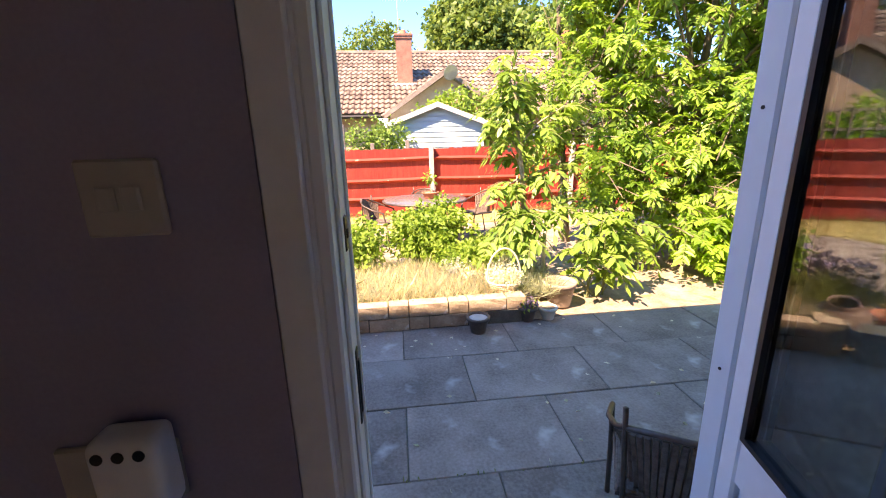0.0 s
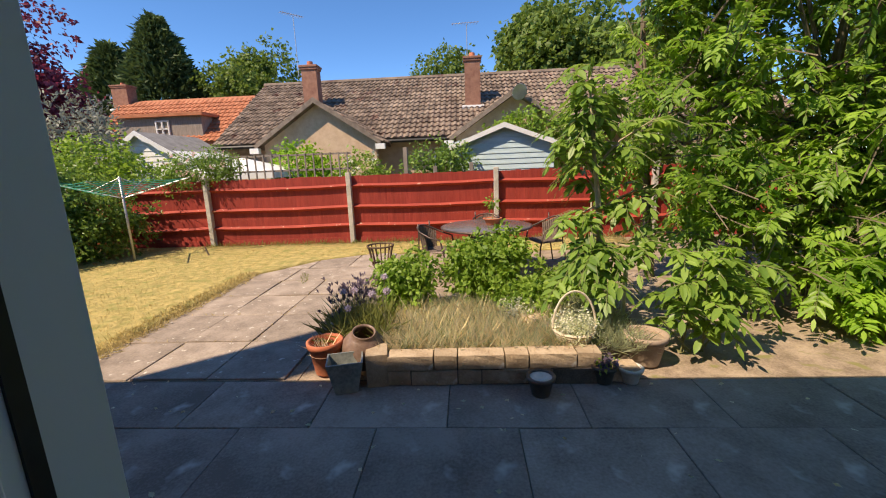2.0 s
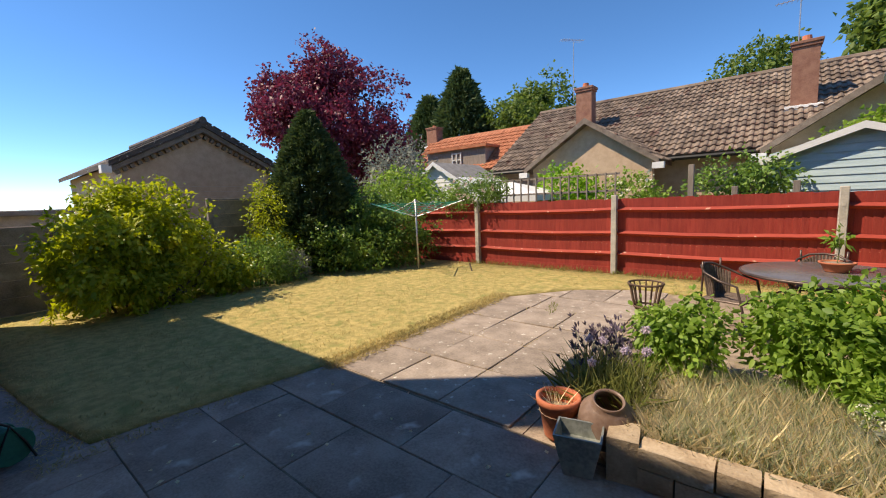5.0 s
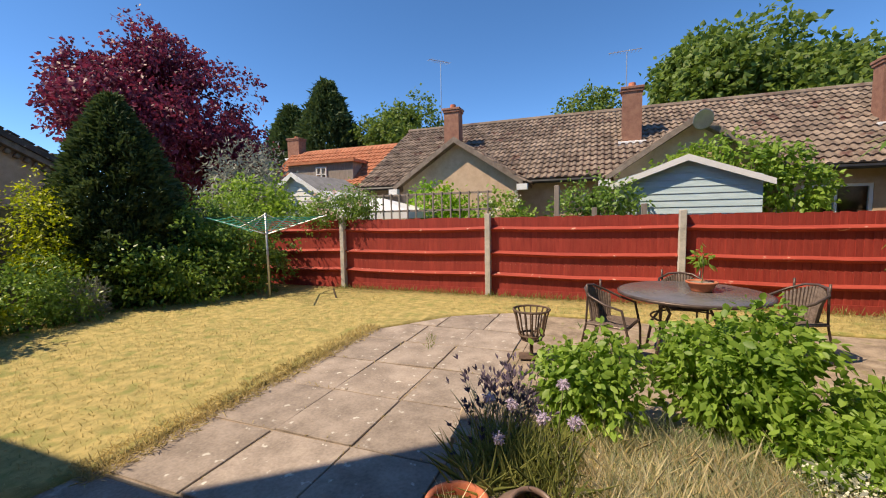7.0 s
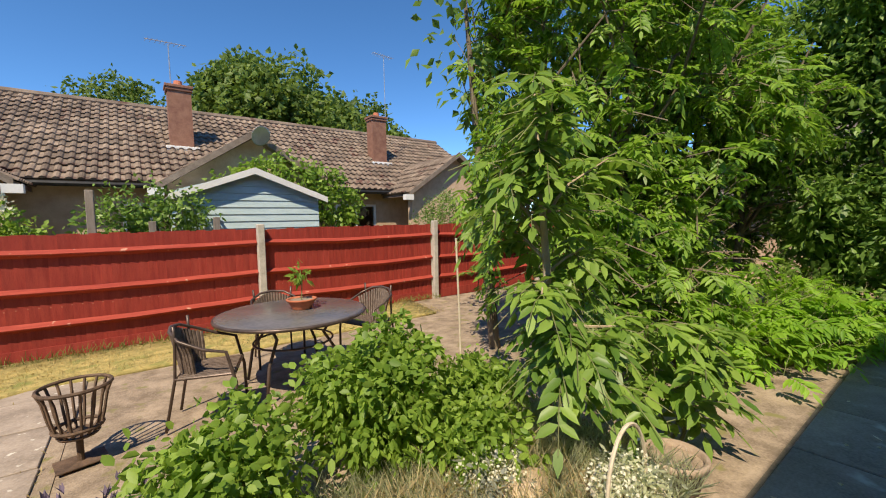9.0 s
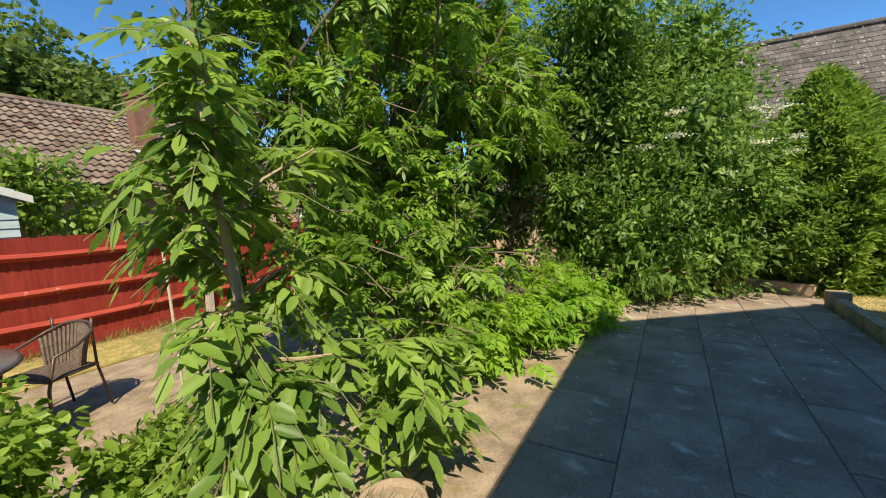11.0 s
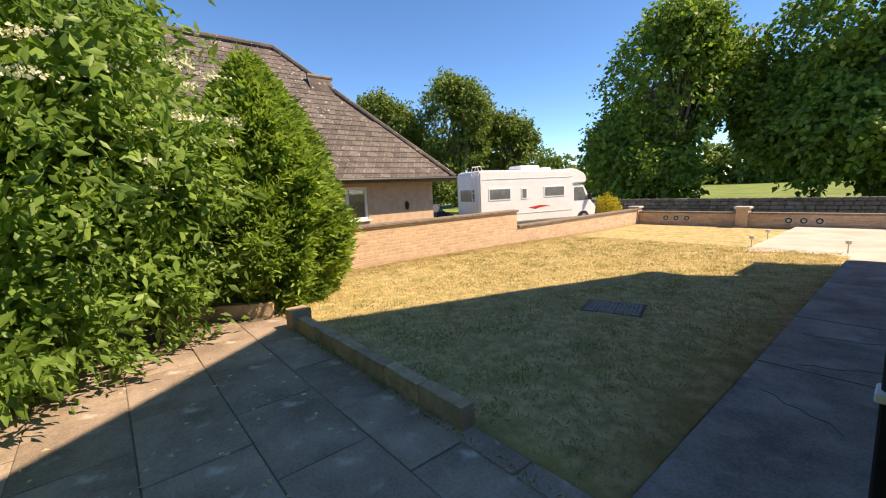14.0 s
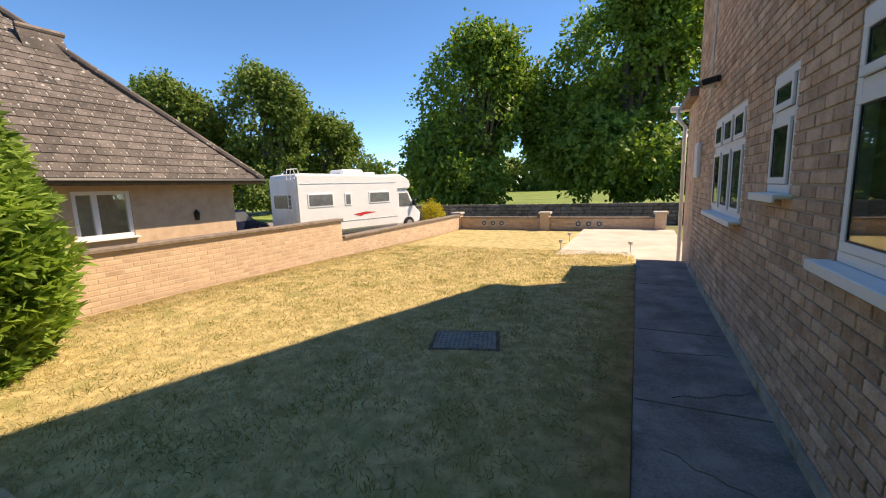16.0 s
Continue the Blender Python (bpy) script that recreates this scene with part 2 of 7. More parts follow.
M_DRIVE = mat("drive_concrete", (0.42, 0.37, 0.31), (0.58, 0.52, 0.45), 0.9, 1.2, 60, 0.15)
M_BRICK = mat("house_brick", (0.40, 0.25, 0.17), (0.64, 0.47, 0.355), 0.88, 5, 60, 0.35, vary=0.22)
M_BRICK2 = mat("house_brick_far", (0.40, 0.25, 0.17), (0.64, 0.47, 0.355), 0.88, 5, 60, 0.35, island=0.22)
M_BUFF = mat("buff_brick", (0.50, 0.35, 0.24), (0.62, 0.46, 0.33), 0.88, 5, 60, 0.25, vary=0.12)
M_BUFF2 = mat("buff_brick_far", (0.50, 0.35, 0.24), (0.62, 0.46, 0.33), 0.88, 5, 60, 0.25, island=0.12)
M_MORTAR = mat("mortar", (0.47, 0.39, 0.315), (0.59, 0.51, 0.425), 0.95, 6, 90, 0.4)
M_MORTAR_TAN = mat("tan_mortar", (0.53, 0.39, 0.275), (0.62, 0.465, 0.335), 0.95, 6, 90, 0.3)
M_COPING = mat("coping_stone", (0.16, 0.125, 0.10), (0.27, 0.22, 0.18), 0.9, 6, 60, 0.3)
M_BLOCK = mat("walling_block", (0.34, 0.245, 0.155), (0.50, 0.385, 0.26), 0.9, 7, 60, 0.6, vary=0.14, c=(0.62, 0.60, 0.52), spots=0.66)
M_UPVC = mat("white_upvc", (0.80, 0.81, 0.82), (0.86, 0.86, 0.86), 0.5, 2, 20, 0.0, spec=0.22)
M_WHITE = mat("white_paint", (0.72, 0.73, 0.72), (0.82, 0.82, 0.80), 0.55, 3, 30, 0.05)
M_PLASTER = mat("lilac_grey_plaster", (0.29, 0.265, 0.345), (0.34, 0.31, 0.40), 0.8, 2.5, 150, 0.06)
M_CREAMPLATE = mat("cream_switch_plastic", (0.42, 0.39, 0.33), (0.48, 0.45, 0.38), 0.4, 4, 30, 0.02)
M_KERB = mat("mossy_kerb_block", (0.075, 0.058, 0.042), (0.165, 0.13, 0.095), 0.95, 7, 60, 0.6, vary=0.14, c=(0.10, 0.105, 0.05), spots=0.58)
M_CEIL = mat("ceiling_paint", (0.75, 0.75, 0.73), (0.8, 0.8, 0.78), 0.9, 2, 60, 0.05)
# grey kept light so the floor bounces more light onto the plaster
M_FLOOR = mat("floor_laminate", (0.40, 0.39, 0.38), (0.50, 0.49, 0.48), 0.5, 3, 40, 0.08, stretch=(1, 6, 1))
M_GLASS = glassy("window_glass")
M_DARK = mat("dark_rubber", (0.012, 0.012, 0.014), (0.025, 0.025, 0.027), 0.5, 8, 60, 0.05)
M_FENCE = mat("red_fence_stain", (0.27, 0.03, 0.022), (0.38, 0.055, 0.038), 0.7, 3, 50, 0.25, vary=0.10, stretch=(6, 6, 0.7), c=(0.45, 0.16, 0.11), spots=0.70, spot_scale=14)
M_RAIL = mat("red_rail_stain", (0.29, 0.036, 0.024), (0.40, 0.062, 0.038), 0.7, 4, 50, 0.25, stretch=(0.6, 5, 5), c=(0.55, 0.28, 0.2), spots=0.66, spot_scale=8)
M_POST = mat("concrete_post", (0.40, 0.37, 0.32), (0.56, 0.52, 0.46), 0.9, 7, 60, 0.3)
M_TILE = mat("brown_roof_tile", (0.125, 0.088, 0.066), (0.27, 0.208, 0.158), 0.85, 1.6, 40, 0.3, vary=0.30, c=(0.10, 0.045, 0.034), spots=0.60, spot_scale=2.2, soft=0.1)
M_TILE2 = mat("brown_roof_tile_far", (0.125, 0.088, 0.066), (0.27, 0.208, 0.158), 0.85, 1.6, 40, 0.3, island=0.30, c=(0.10, 0.045, 0.034), spots=0.60, spot_scale=2.2, soft=0.1)
M_GTILE = mat("grey_roof_tile", (0.068, 0.058, 0.053), (0.145, 0.122, 0.110), 0.85, 2, 40, 0.3, vary=0.24, c=(0.46, 0.44, 0.40), spots=0.63, spot_scale=11, soft=0.08)
M_GTILE2 = mat("grey_roof_tile_far", (0.068, 0.058, 0.053), (0.145, 0.122, 0.110), 0.85, 2, 40, 0.3, island=0.24, c=(0.46, 0.44, 0.40), spots=0.63, spot_scale=11, soft=0.08)
M_PANTILE = mat("orange_pantile", (0.34, 0.11, 0.05), (0.48, 0.19, 0.10), 0.8, 3, 40, 0.2, island=0.12)
M_REDBRICK = mat("red_brick", (0.22, 0.10, 0.07), (0.33, 0.17, 0.115), 0.88, 6, 60, 0.3, vary=0.12)
M_BARK = mat("bark", (0.11, 0.085, 0.06), (0.22, 0.18, 0.13), 0.9, 9, 60, 0.6, stretch=(1, 1, 0.3))
M_TWIG = mat("green_twig", (0.14, 0.16, 0.06), (0.22, 0.22, 0.10), 0.8, 9, 60, 0.2)
M_PLINTH = mat("cement_plinth", (0.26, 0.26, 0.22), (0.44, 0.43, 0.38), 0.9, 4, 60, 0.4, c=(0.16, 0.19, 0.11), spots=0.58, spot_scale=5, soft=0.12)
M_BROWNPIPE = mat("brown_pipe", (0.16, 0.06, 0.03), (0.20, 0.085, 0.045), 0.4, 4, 30, 0.03)
M_BLACK = mat("black_metal", (0.012, 0.012, 0.012), (0.03, 0.03, 0.03), 0.45, 6, 40, 0.05)

# ---- the ground: one sheet to the horizon, falling to the street and the neighbours ----
def ground_z(x, y):
    def step(v, a, b):
        k = min(1.0, max(0.0, (v - a) / (b - a)))
        return k * k * (3 - 2 * k)
    z = -0.05 - 0.45 * step(x, 10.4, 12.0) - 0.2 * step(-y, 2.0, 14.0) - 0.3 * step(-y, 15.0, 22.0) * (1 - step(x, 10.4, 12.0)) - 0.12 * step(-x, 9.8, 11) - 0.1 * step(y, 9.4, 10.5)
    return z


xs = [-900, -300, -120, -60, -30, -18, -13] + [-11 + 1.0 * i for i in range(26)] + [16, 18, 21, 25, 30, 40, 60, 120, 300, 900]
ys = [-900, -300, -120, -70, -45, -32, -26] + [-22 + 1.0 * i for i in range(36)] + [16, 20, 30, 60, 120, 300, 900]
gv = [(x, y, ground_z(x, y)) for y in ys for x in xs]
gf = [(j * len(xs) + i, j * len(xs) + i + 1, (j + 1) * len(xs) + i + 1, (j + 1) * len(xs) + i) for j in range(len(ys) - 1) for i in range(len(xs) - 1)]
tagged(raw("ground", gv, gf, M_EARTH, None, True), "rough grassy ground under the gardens, field and street", "ground", "", "structure")


def lawn(name, outline, material, label, top=0.0, cell=0.22, seed=1):
    """A turf sheet with an uneven top that follows the fall of the ground."""
    bm = bmesh.new()
    prism(bm, outline, -0.05, 0.0)
    bmesh.ops.triangulate(bm, faces=[f for f in bm.faces if abs(f.normal.z) > 0.9])
    x0, x1 = min(p[0] for p in outline), max(p[0] for p in outline)
    y0, y1 = min(p[1] for p in outline), max(p[1] for p in outline)
    for n in range(1, int((x1 - x0) / 0.5)):
        bmesh.ops.bisect_plane(bm, geom=bm.verts[:] + bm.edges[:] + bm.faces[:], plane_co=(x0 + 0.5 * n, 0, 0), plane_no=(1, 0, 0))
    for n in range(1, int((y1 - y0) / 0.5)):
        bmesh.ops.bisect_plane(bm, geom=bm.verts[:] + bm.edges[:] + bm.faces[:], plane_co=(0, y0 + 0.5 * n, 0), plane_no=(0, 1, 0))
    for v in bm.verts:
        base = ground_z(min(v.co.x, 10.0), min(v.co.y, 9.0)) + 0.05
        if v.co.z > -0.02:
            v.co.z = base + top + 0.012 * noise.noise(Vector((v.co.x * 1.3, v.co.y * 1.3, seed)))
        else:
            v.co.z = base - 0.04
    return structure(name, bm, material, label, "lawn", True)


lawn("lawn_garden", [(-9.3, 1.2), (-8.2, 1.35), (-5.6, 1.3), (-4.3, 1.45), (-3.55, 1.6), (-3.45, 2.4), (-3.3, 3.4), (-3.25, 6.6), (-2.45, 7.6), (-1.6, 8.1), (0.2, 8.05), (3.2, 8.1), (3.4, 9.2), (-9.3, 9.25)], M_LAWN, "sun-dried straw-coloured garden lawn beside the paving", 0.02)
lawn("lawn_side", [(3.505, 0.58), (3.505, -8.0), (3.6, -8.9), (5.3, -9.0), (5.2, -10.4), (5.0, -14.1), (9.98, -14.1), (9.98, 2.0), (8.4, 1.0), (7.9, 0.62), (4.5, 0.58)], M_LAWN_SIDE, "parched straw-coloured side lawn along the house", 0.012)

# the field beyond the street wall
fb = bmesh.new()
prism(fb, [(-60, -19), (10.5, -18), (60, -25), (140, -160), (-140, -160)], -1.05, -0.95)
for v in fb.verts:
    if v.co.z > -1.0:
        v.co.z = -0.42 if v.co.y > -30 else -0.2
structure("field", fb, M_FIELD, "mown green field beyond the stone wall", "field")

YN_ = 0.82
# ---- paving: a joint bed with staggered slabs ----
structure("patio_bed", boxed(-3.6, 8.4, YN_ + 0.002, 3.42, -0.12, -0.008), M_JOINT, "earth and moss bed under the patio slabs", "patio")
structure("side_path_bed", boxed(-3.3, -1.2, 3.424, 8.2, -0.12, -0.014), M_SOIL, "earth bed under the garden path slabs", "path")
structure("terrace_ground", boxed(-1.198, 8.6, 3.424, 9.2, -0.10, -0.02), M_SOIL, "bare dry sandy soil round the planted bed", "ground")
structure("yard_concrete", boxed(-9.3, -3.45, YN_ + 0.002, 1.9, -0.12, -0.006), M_CONC, "patchy dark concrete yard under the rear wall", "yard")


def slab_mesh(name, lx, ly, h=0.03):
    bm = boxed(-lx / 2, lx / 2, -ly / 2, ly / 2, -h, 0, 0.004)
    return mesh_of(bm, name)


patio = bpy.data.objects["patio_bed"]
SL, SW = 0.88, 0.57
m_full, m_half = slab_mesh("paving_slab", SL - 0.007, SW - 0.007), slab_mesh("half_slab", SL / 2 - 0.007, SW - 0.007)
rng = random.Random(4)
full, half = [], []
for j in range(5):
    y = 0.545 + SW * j + SW / 2
    off = 0.44 if j % 2 else 0.0
    for i in range(-4, 10):
        x = SL * i + off + SL / 2
        if x > 8.3 or x < -3.4 or (y < 0.9 and x < 2.6):
            continue
        full.append(pose(x, y, rng.uniform(-0.004, 0.003), rng.uniform(-0.3, 0.3), rng.uniform(-0.3, 0.3), rng.uniform(-0.25, 0.25)))
    if off:
        half.append(pose(-3.52 + 0.22, y, 0))
pieces("paving_slab", m_full, full, patio, M_SLAB)
pieces("paving_slab", m_half, half, patio, M_SLAB)
path_bed = bpy.data.objects["side_path_bed"]
m_path = slab_mesh("path_slab", 0.64, 0.70)
warm = []
for j in range(7):
    for i in range(3):
        x, y = -2.93 + 0.655 * i + rng.uniform(-0.01, 0.01) + (0.12 if j > 4 else 0), 3.79 + 0.72 * j
        if j == 6 and i == 0:
            continue
        warm.append(pose(x, y, rng.uniform(-0.006, 0.006), rng.uniform(-0.5, 0.5), rng.uniform(-0.5, 0.5), rng.uniform(-1.2, 1.2)))
pieces("paving_slab", m_path, warm, path_bed, M_SLAB_WARM)

# ---- the house that the walk leaves ----
XE, YN, YS, XW = 2.68, 0.82, -6.7, -9.3
EAVE, RIDGE, YR = 4.75, 7.9, -2.95
W1, W2, W3 = (-1.22, -0.35, 1.13, 2.22), (-2.45, -1.95, 1.42, 2.21), (-4.82, -3.22, 1.14, 2.21)
EAST_HOLES = [W1, W2, W3]
structure("wall_east", wall_with_holes(YS, YN, -0.2, EAVE, XE - 0.3, XE - 0.012, EAST_HOLES, "x"), M_MORTAR, "brown brick side wall of the house", "wall")
gab = prism(bmesh.new(), [(YS, EAVE), (YN, EAVE), (YR, RIDGE - 0.2)], XE - 0.3, XE - 0.002, "x")
structure("wall_gable_east", gab, M_BRICK2, "brown brick gable of the house", "wall")
DOOR = (-0.14, 0.83, 0.06, 2.16)
REAR_WIN = (-2.75, -1.62, 1.0, 2.15)
structure("wall_north", wall_with_holes(XW, XE - 0.3, -0.2, EAVE, YN - 0.242, YN, [DOOR, REAR_WIN], "y"), M_BRICK2, "brown brick rear wall of the house", "wall")
structure("wall_west", boxed(XW, XW + 0.3, YS, YN - 0.3, -0.2, EAVE), M_BRICK2, "brick side wall of the house", "wall")
# the two openings are added out of view to let daylight into the room
structure("wall_south", wall_with_holes(XW + 0.3, XE - 0.3, -0.6, EAVE, YS, YS + 0.3, [(-1.4, 0.4, 0.9, 2.2), (0.8, 2.2, 0.9, 2.2)], "y"), M_BRICK2, "brick front wall of the house, with unseen openings added to light the room", "wall")
structure("porch_wall", boxed(1.9, XE - 0.004, -8.0, YS - 0.002, -0.4, 2.85), M_BRICK2, "brick wall of the low front porch", "wall")
roof_n = prism(bmesh.new(), [(YN + 0.32, EAVE - 0.05), (YN + 0.32, EAVE + 0.06), (YR, RIDGE + 0.1), (YR, RIDGE - 0.06)], XW - 0.2, XE + 0.03, "x")
structure("roof_north", roof_n, M_TILE2, "tiled rear slope of the house roof", "roof")
roof_s = prism(bmesh.new(), [(YS - 0.32, EAVE - 0.05), (YS - 0.32, EAVE + 0.06), (YR - 0.004, RIDGE + 0.1), (YR - 0.004, RIDGE - 0.06)], XW - 0.2, XE + 0.03, "x")
structure("roof_south", roof_s, M_TILE2, "tiled front slope of the house roof", "roof")
# unseen stack, placed and sized to cast the narrow shadow across the path
structure("shadow_stack", boxed(-6.0, -5.48, 0.1, 0.72, 4.4, 8.3), M_BRICK2, "unseen brick stack at the rear eaves, added to cast a shadow", "chimney")
structure("porch_roof", boxed(1.7, XE + 0.12, -8.2, YS - 0.004, 2.86, 3.0), M_TILE2, "low roof over the front porch", "roof")

# the room inside the door
# floor lies out of view; its light tone brightens the walls
structure("floor", boxed(-1.6, XE - 0.304, YS + 0.302, YN - 0.244, -0.02, 0.06), M_FLOOR, "pale grey floor of the dim room, unseen, lightened to bounce light", "floor")
structure("ceiling", boxed(-1.6, XE - 0.304, YS + 0.302, YN - 0.244, 2.4, 2.5), M_CEIL, "white painted ceiling", "ceiling")
structure("room_wall_side", boxed(-1.7, -1.602, YS + 0.302, YN - 0.244, -0.02, 2.5), M_PLASTER, "lilac grey plaster side wall", "wall")
structure("room_wall_east", boxed(XE - 0.302, XE - 0.29, -3.4, YN - 0.32, 0.06, 1.1), M_PLASTER, "lilac grey plaster under the window", "wall")
lining = wall_with_holes(-1.598, XE - 0.304, 0.06, 2.4, YN - 0.260, YN - 0.244, [(-0.138, 0.83, 0.06, 2.14)], "y")
structure("room_wall_north", lining, M_PLASTER, "lilac grey plaster wall beside the open door", "wall")

# ---- boundary walls ----
structure("wall_boundary_high", boxed(10.05, 10.20, -6.65, 2.2, -0.5, 0.80), M_MORTAR_TAN, "buff brick boundary wall, higher part", "wall")
structure("wall_boundary_low", boxed(10.05, 10.20, -13.95, -6.652, -0.7, 0.36), M_MORTAR_TAN, "buff brick boundary wall, lower part", "wall")
structure("coping_high", boxed(10.0, 10.26, -6.68, 2.2, 0.80, 0.86, 0.01), M_COPING, "dark coping on the higher boundary wall", "coping")
structure("coping_low", boxed(10.0, 10.26, -13.95, -6.69, 0.36, 0.42, 0.01), M_COPING, "dark coping on the lower boundary wall", "coping")
structure("wall_street", boxed(2.95, 10.3, -14.3, -14.14, -0.7, 0.26), M_MORTAR_TAN, "low buff brick wall along the street", "wall")
structure("coping_street", boxed(2.95, 10.3, -14.35, -14.09, 0.26, 0.31, 0.01), M_COPING, "coping on the street wall", "coping")
structure("house_path", boxed(XE, 3.50, -7.5, YN, -0.1, 0.004), M_CONC, "dark shaded concrete path along the house wall", "path")
structure("wall_plinth", boxed(XE + 0.001, XE + 0.022, YS, YN, 0.004, 0.10, 0.004), M_PLINTH, "grey green cement plinth at the foot of the brick wall", "plinth")
structure("drive", boxed(2.4, 5.2, -14.05, -7.502, -0.4, -0.10), M_DRIVE, "pale sunlit concrete drive", "drive")

# ---- foliage ----
L_ASH = leafy("ash_leaf", (0.06, 0.15, 0.02), (0.29, 0.46, 0.068), 0.42, 0.40)
L_WALNUT = leafy("walnut_leaf", (0.065, 0.15, 0.022), (0.29, 0.43, 0.085), 0.40, 0.32)
L_DARK = leafy("elder_leaf", (0.05, 0.12, 0.024), (0.26, 0.41, 0.09), 0.45, 0.36)
L_FERN = leafy("fern_leaf", (0.12, 0.27, 0.022), (0.27, 0.45, 0.05), 0.55, 0.36)
L_MINT = leafy("mint_leaf", (0.085, 0.175, 0.022), (0.32, 0.46, 0.085), 0.48, 0.36)
L_GOLD = leafy("golden_leaf", (0.13, 0.19, 0.014), (0.52, 0.56, 0.05), 0.45, 0.34)
L_LAUREL = leafy("laurel_leaf", (0.06, 0.13, 0.025), (0.24, 0.37, 0.075), 0.36, 0.3)
L_CONIFER = leafy("conifer_frond", (0.085, 0.165, 0.03), (0.31, 0.45, 0.09), 0.75, 0.3)
L_YEW = leafy("dark_conifer", (0.035, 0.065, 0.024), (0.10, 0.15, 0.05), 0.7, 0.15)
L_PURPLE = leafy("copper_leaf", (0.07, 0.012, 0.030), (0.27, 0.05, 0.085), 0.45, 0.25, 0.5)
L_FAR = leafy("far_leaf", (0.05, 0.095, 0.016), (0.19, 0.27, 0.055), 0.55, 0.3)
L_CHEST = leafy("chestnut_leaf", (0.05, 0.11, 0.017), (0.23, 0.36, 0.055), 0.5, 0.32)
L_GREY = leafy("grey_leaf", (0.16, 0.18, 0.14), (0.30, 0.31, 0.26), 0.6, 0.2)
L_STRAW = leafy("straw_blade", (0.55, 0.46, 0.28), (0.84, 0.76, 0.56), 0.8, 0.5, 0.5)
L_GRASS = leafy("grass_blade", (0.13, 0.17, 0.04), (0.30, 0.30, 0.10), 0.7, 0.3, 0.5)
L_DRYLAWN = leafy("dry_lawn_blade", (0.28, 0.235, 0.092), (0.61, 0.485, 0.235), 0.8, 0.25, 0.5)
L_SAGE = leafy("sage_blade", (0.34, 0.37, 0.22), (0.58, 0.60, 0.42), 0.8, 0.5, 0.5)
L_LAV = leafy("lavender_head", (0.085, 0.065, 0.09), (0.18, 0.14, 0.20), 0.7, 0.15, 0.5)
L_WHITE = leafy("white_petal", (0.62, 0.62, 0.48), (0.82, 0.80, 0.66), 0.6, 0.3, 0.5)
L_PINK = leafy("pink_petal", (0.55, 0.36, 0.33), (0.75, 0.58, 0.52), 0.6, 0.3, 0.5)
L_CHIVE = leafy("chive_head", (0.42, 0.33, 0.44), (0.66, 0.58, 0.66), 0.7, 0.2, 0.5)


def unit(a):
    return a / np.maximum(np.linalg.norm(a, axis=-1, keepdims=True), 1e-9)


def leaf_mesh(name, base, along, side, length, width, material, parent=None, fold=0.25, round_tip=False, oval=False):
    """Many single leaves: each a blade folded along its midrib, at base, pointing along, spread to its side."""
    n = len(base)
    along, side = unit(along), unit(side - (side * unit(along)).sum(-1, keepdims=True) * unit(along))
    up = np.cross(along, side)
    length, width = np.broadcast_to(length, n)[:, None], np.broadcast_to(width, n)[:, None]
    k = 0.62 if round_tip else 0.45
    droop = -np.array([0, 0, 1.0]) * length * 0.12
    lift = up * width * fold
    if oval:
        pts = np.stack([base, base + along * length * 0.30 + side * width * 0.44 + lift * 0.8, base + along * length * 0.66 + side * width * 0.42 + lift * 0.7 + droop * 0.4, base + along * length + droop * 1.6, base + along * length * 0.66 - side * width * 0.42 + lift * 0.7 + droop * 0.4, base + along * length * 0.30 - side * width * 0.44 + lift * 0.8], 1)
        idx = np.arange(n)[:, None] * 6
        f = np.concatenate([idx + np.array([t3]) for t3 in ((0, 1, 2), (0, 2, 3), (0, 3, 4), (0, 4, 5))], 0)
        return leaf_object(name, pts.reshape(-1, 3), f, material, parent)
    pts = np.stack([base, base + along * length * k + side * width / 2 + lift, base + along * length + droop, base + along * length * k - side * width / 2 + lift], 1)
    idx = np.arange(n)[:, None] * 4
    f = np.concatenate([idx + np.array([[0, 1, 2]]), idx + np.array([[0, 2, 3]])], 0)
    return leaf_object(name, pts.reshape(-1, 3), f, material, parent)


def leaf_object(name, v, f, material, parent):
    me = bpy.data.meshes.new(name)
    me.vertices.add(len(v))
    me.vertices.foreach_set("co", v.astype(np.float32).ravel())
    me.loops.add(len(f) * 3)
    me.loops.foreach_set("vertex_index", f.astype(np.int32).ravel())
    me.polygons.add(len(f))
    me.polygons.foreach_set("loop_start", (np.arange(len(f)) * 3).astype(np.int32))
    me.update(calc_edges=True)
    me.materials.append(material)
    ob = new(name, me)
    ob.parent = parent
    return tagged(ob, kind="stuff")


def blob_points(r, blobs, n, thick=0.35, rough=0.28):
    """Points near the skins of ellipsoids (x, y, z, rx, ry, rz), with lumps, and the way out at each."""
    vol = np.array([b[3] * b[4] + b[4] * b[5] + b[3] * b[5] for b in blobs])
    which = r.choice(len(blobs), n, p=vol / vol.sum())
    b = np.array(blobs)[which]
    d = unit(r.normal(size=(n, 3)))
    lump = 1 + rough * np.sin(d[:, 0] * 5.1 + which * 1.7) * np.sin(d[:, 1] * 4.3 + which * 2.3) + rough * 0.6 * np.sin(d[:, 2] * 7.9 + d[:, 0] * 6.1 + which)
    depth = 1 - thick * r.random(n) ** 1.7
    return b[:, :3] + d * b[:, 3:] * (lump * depth)[:, None], d


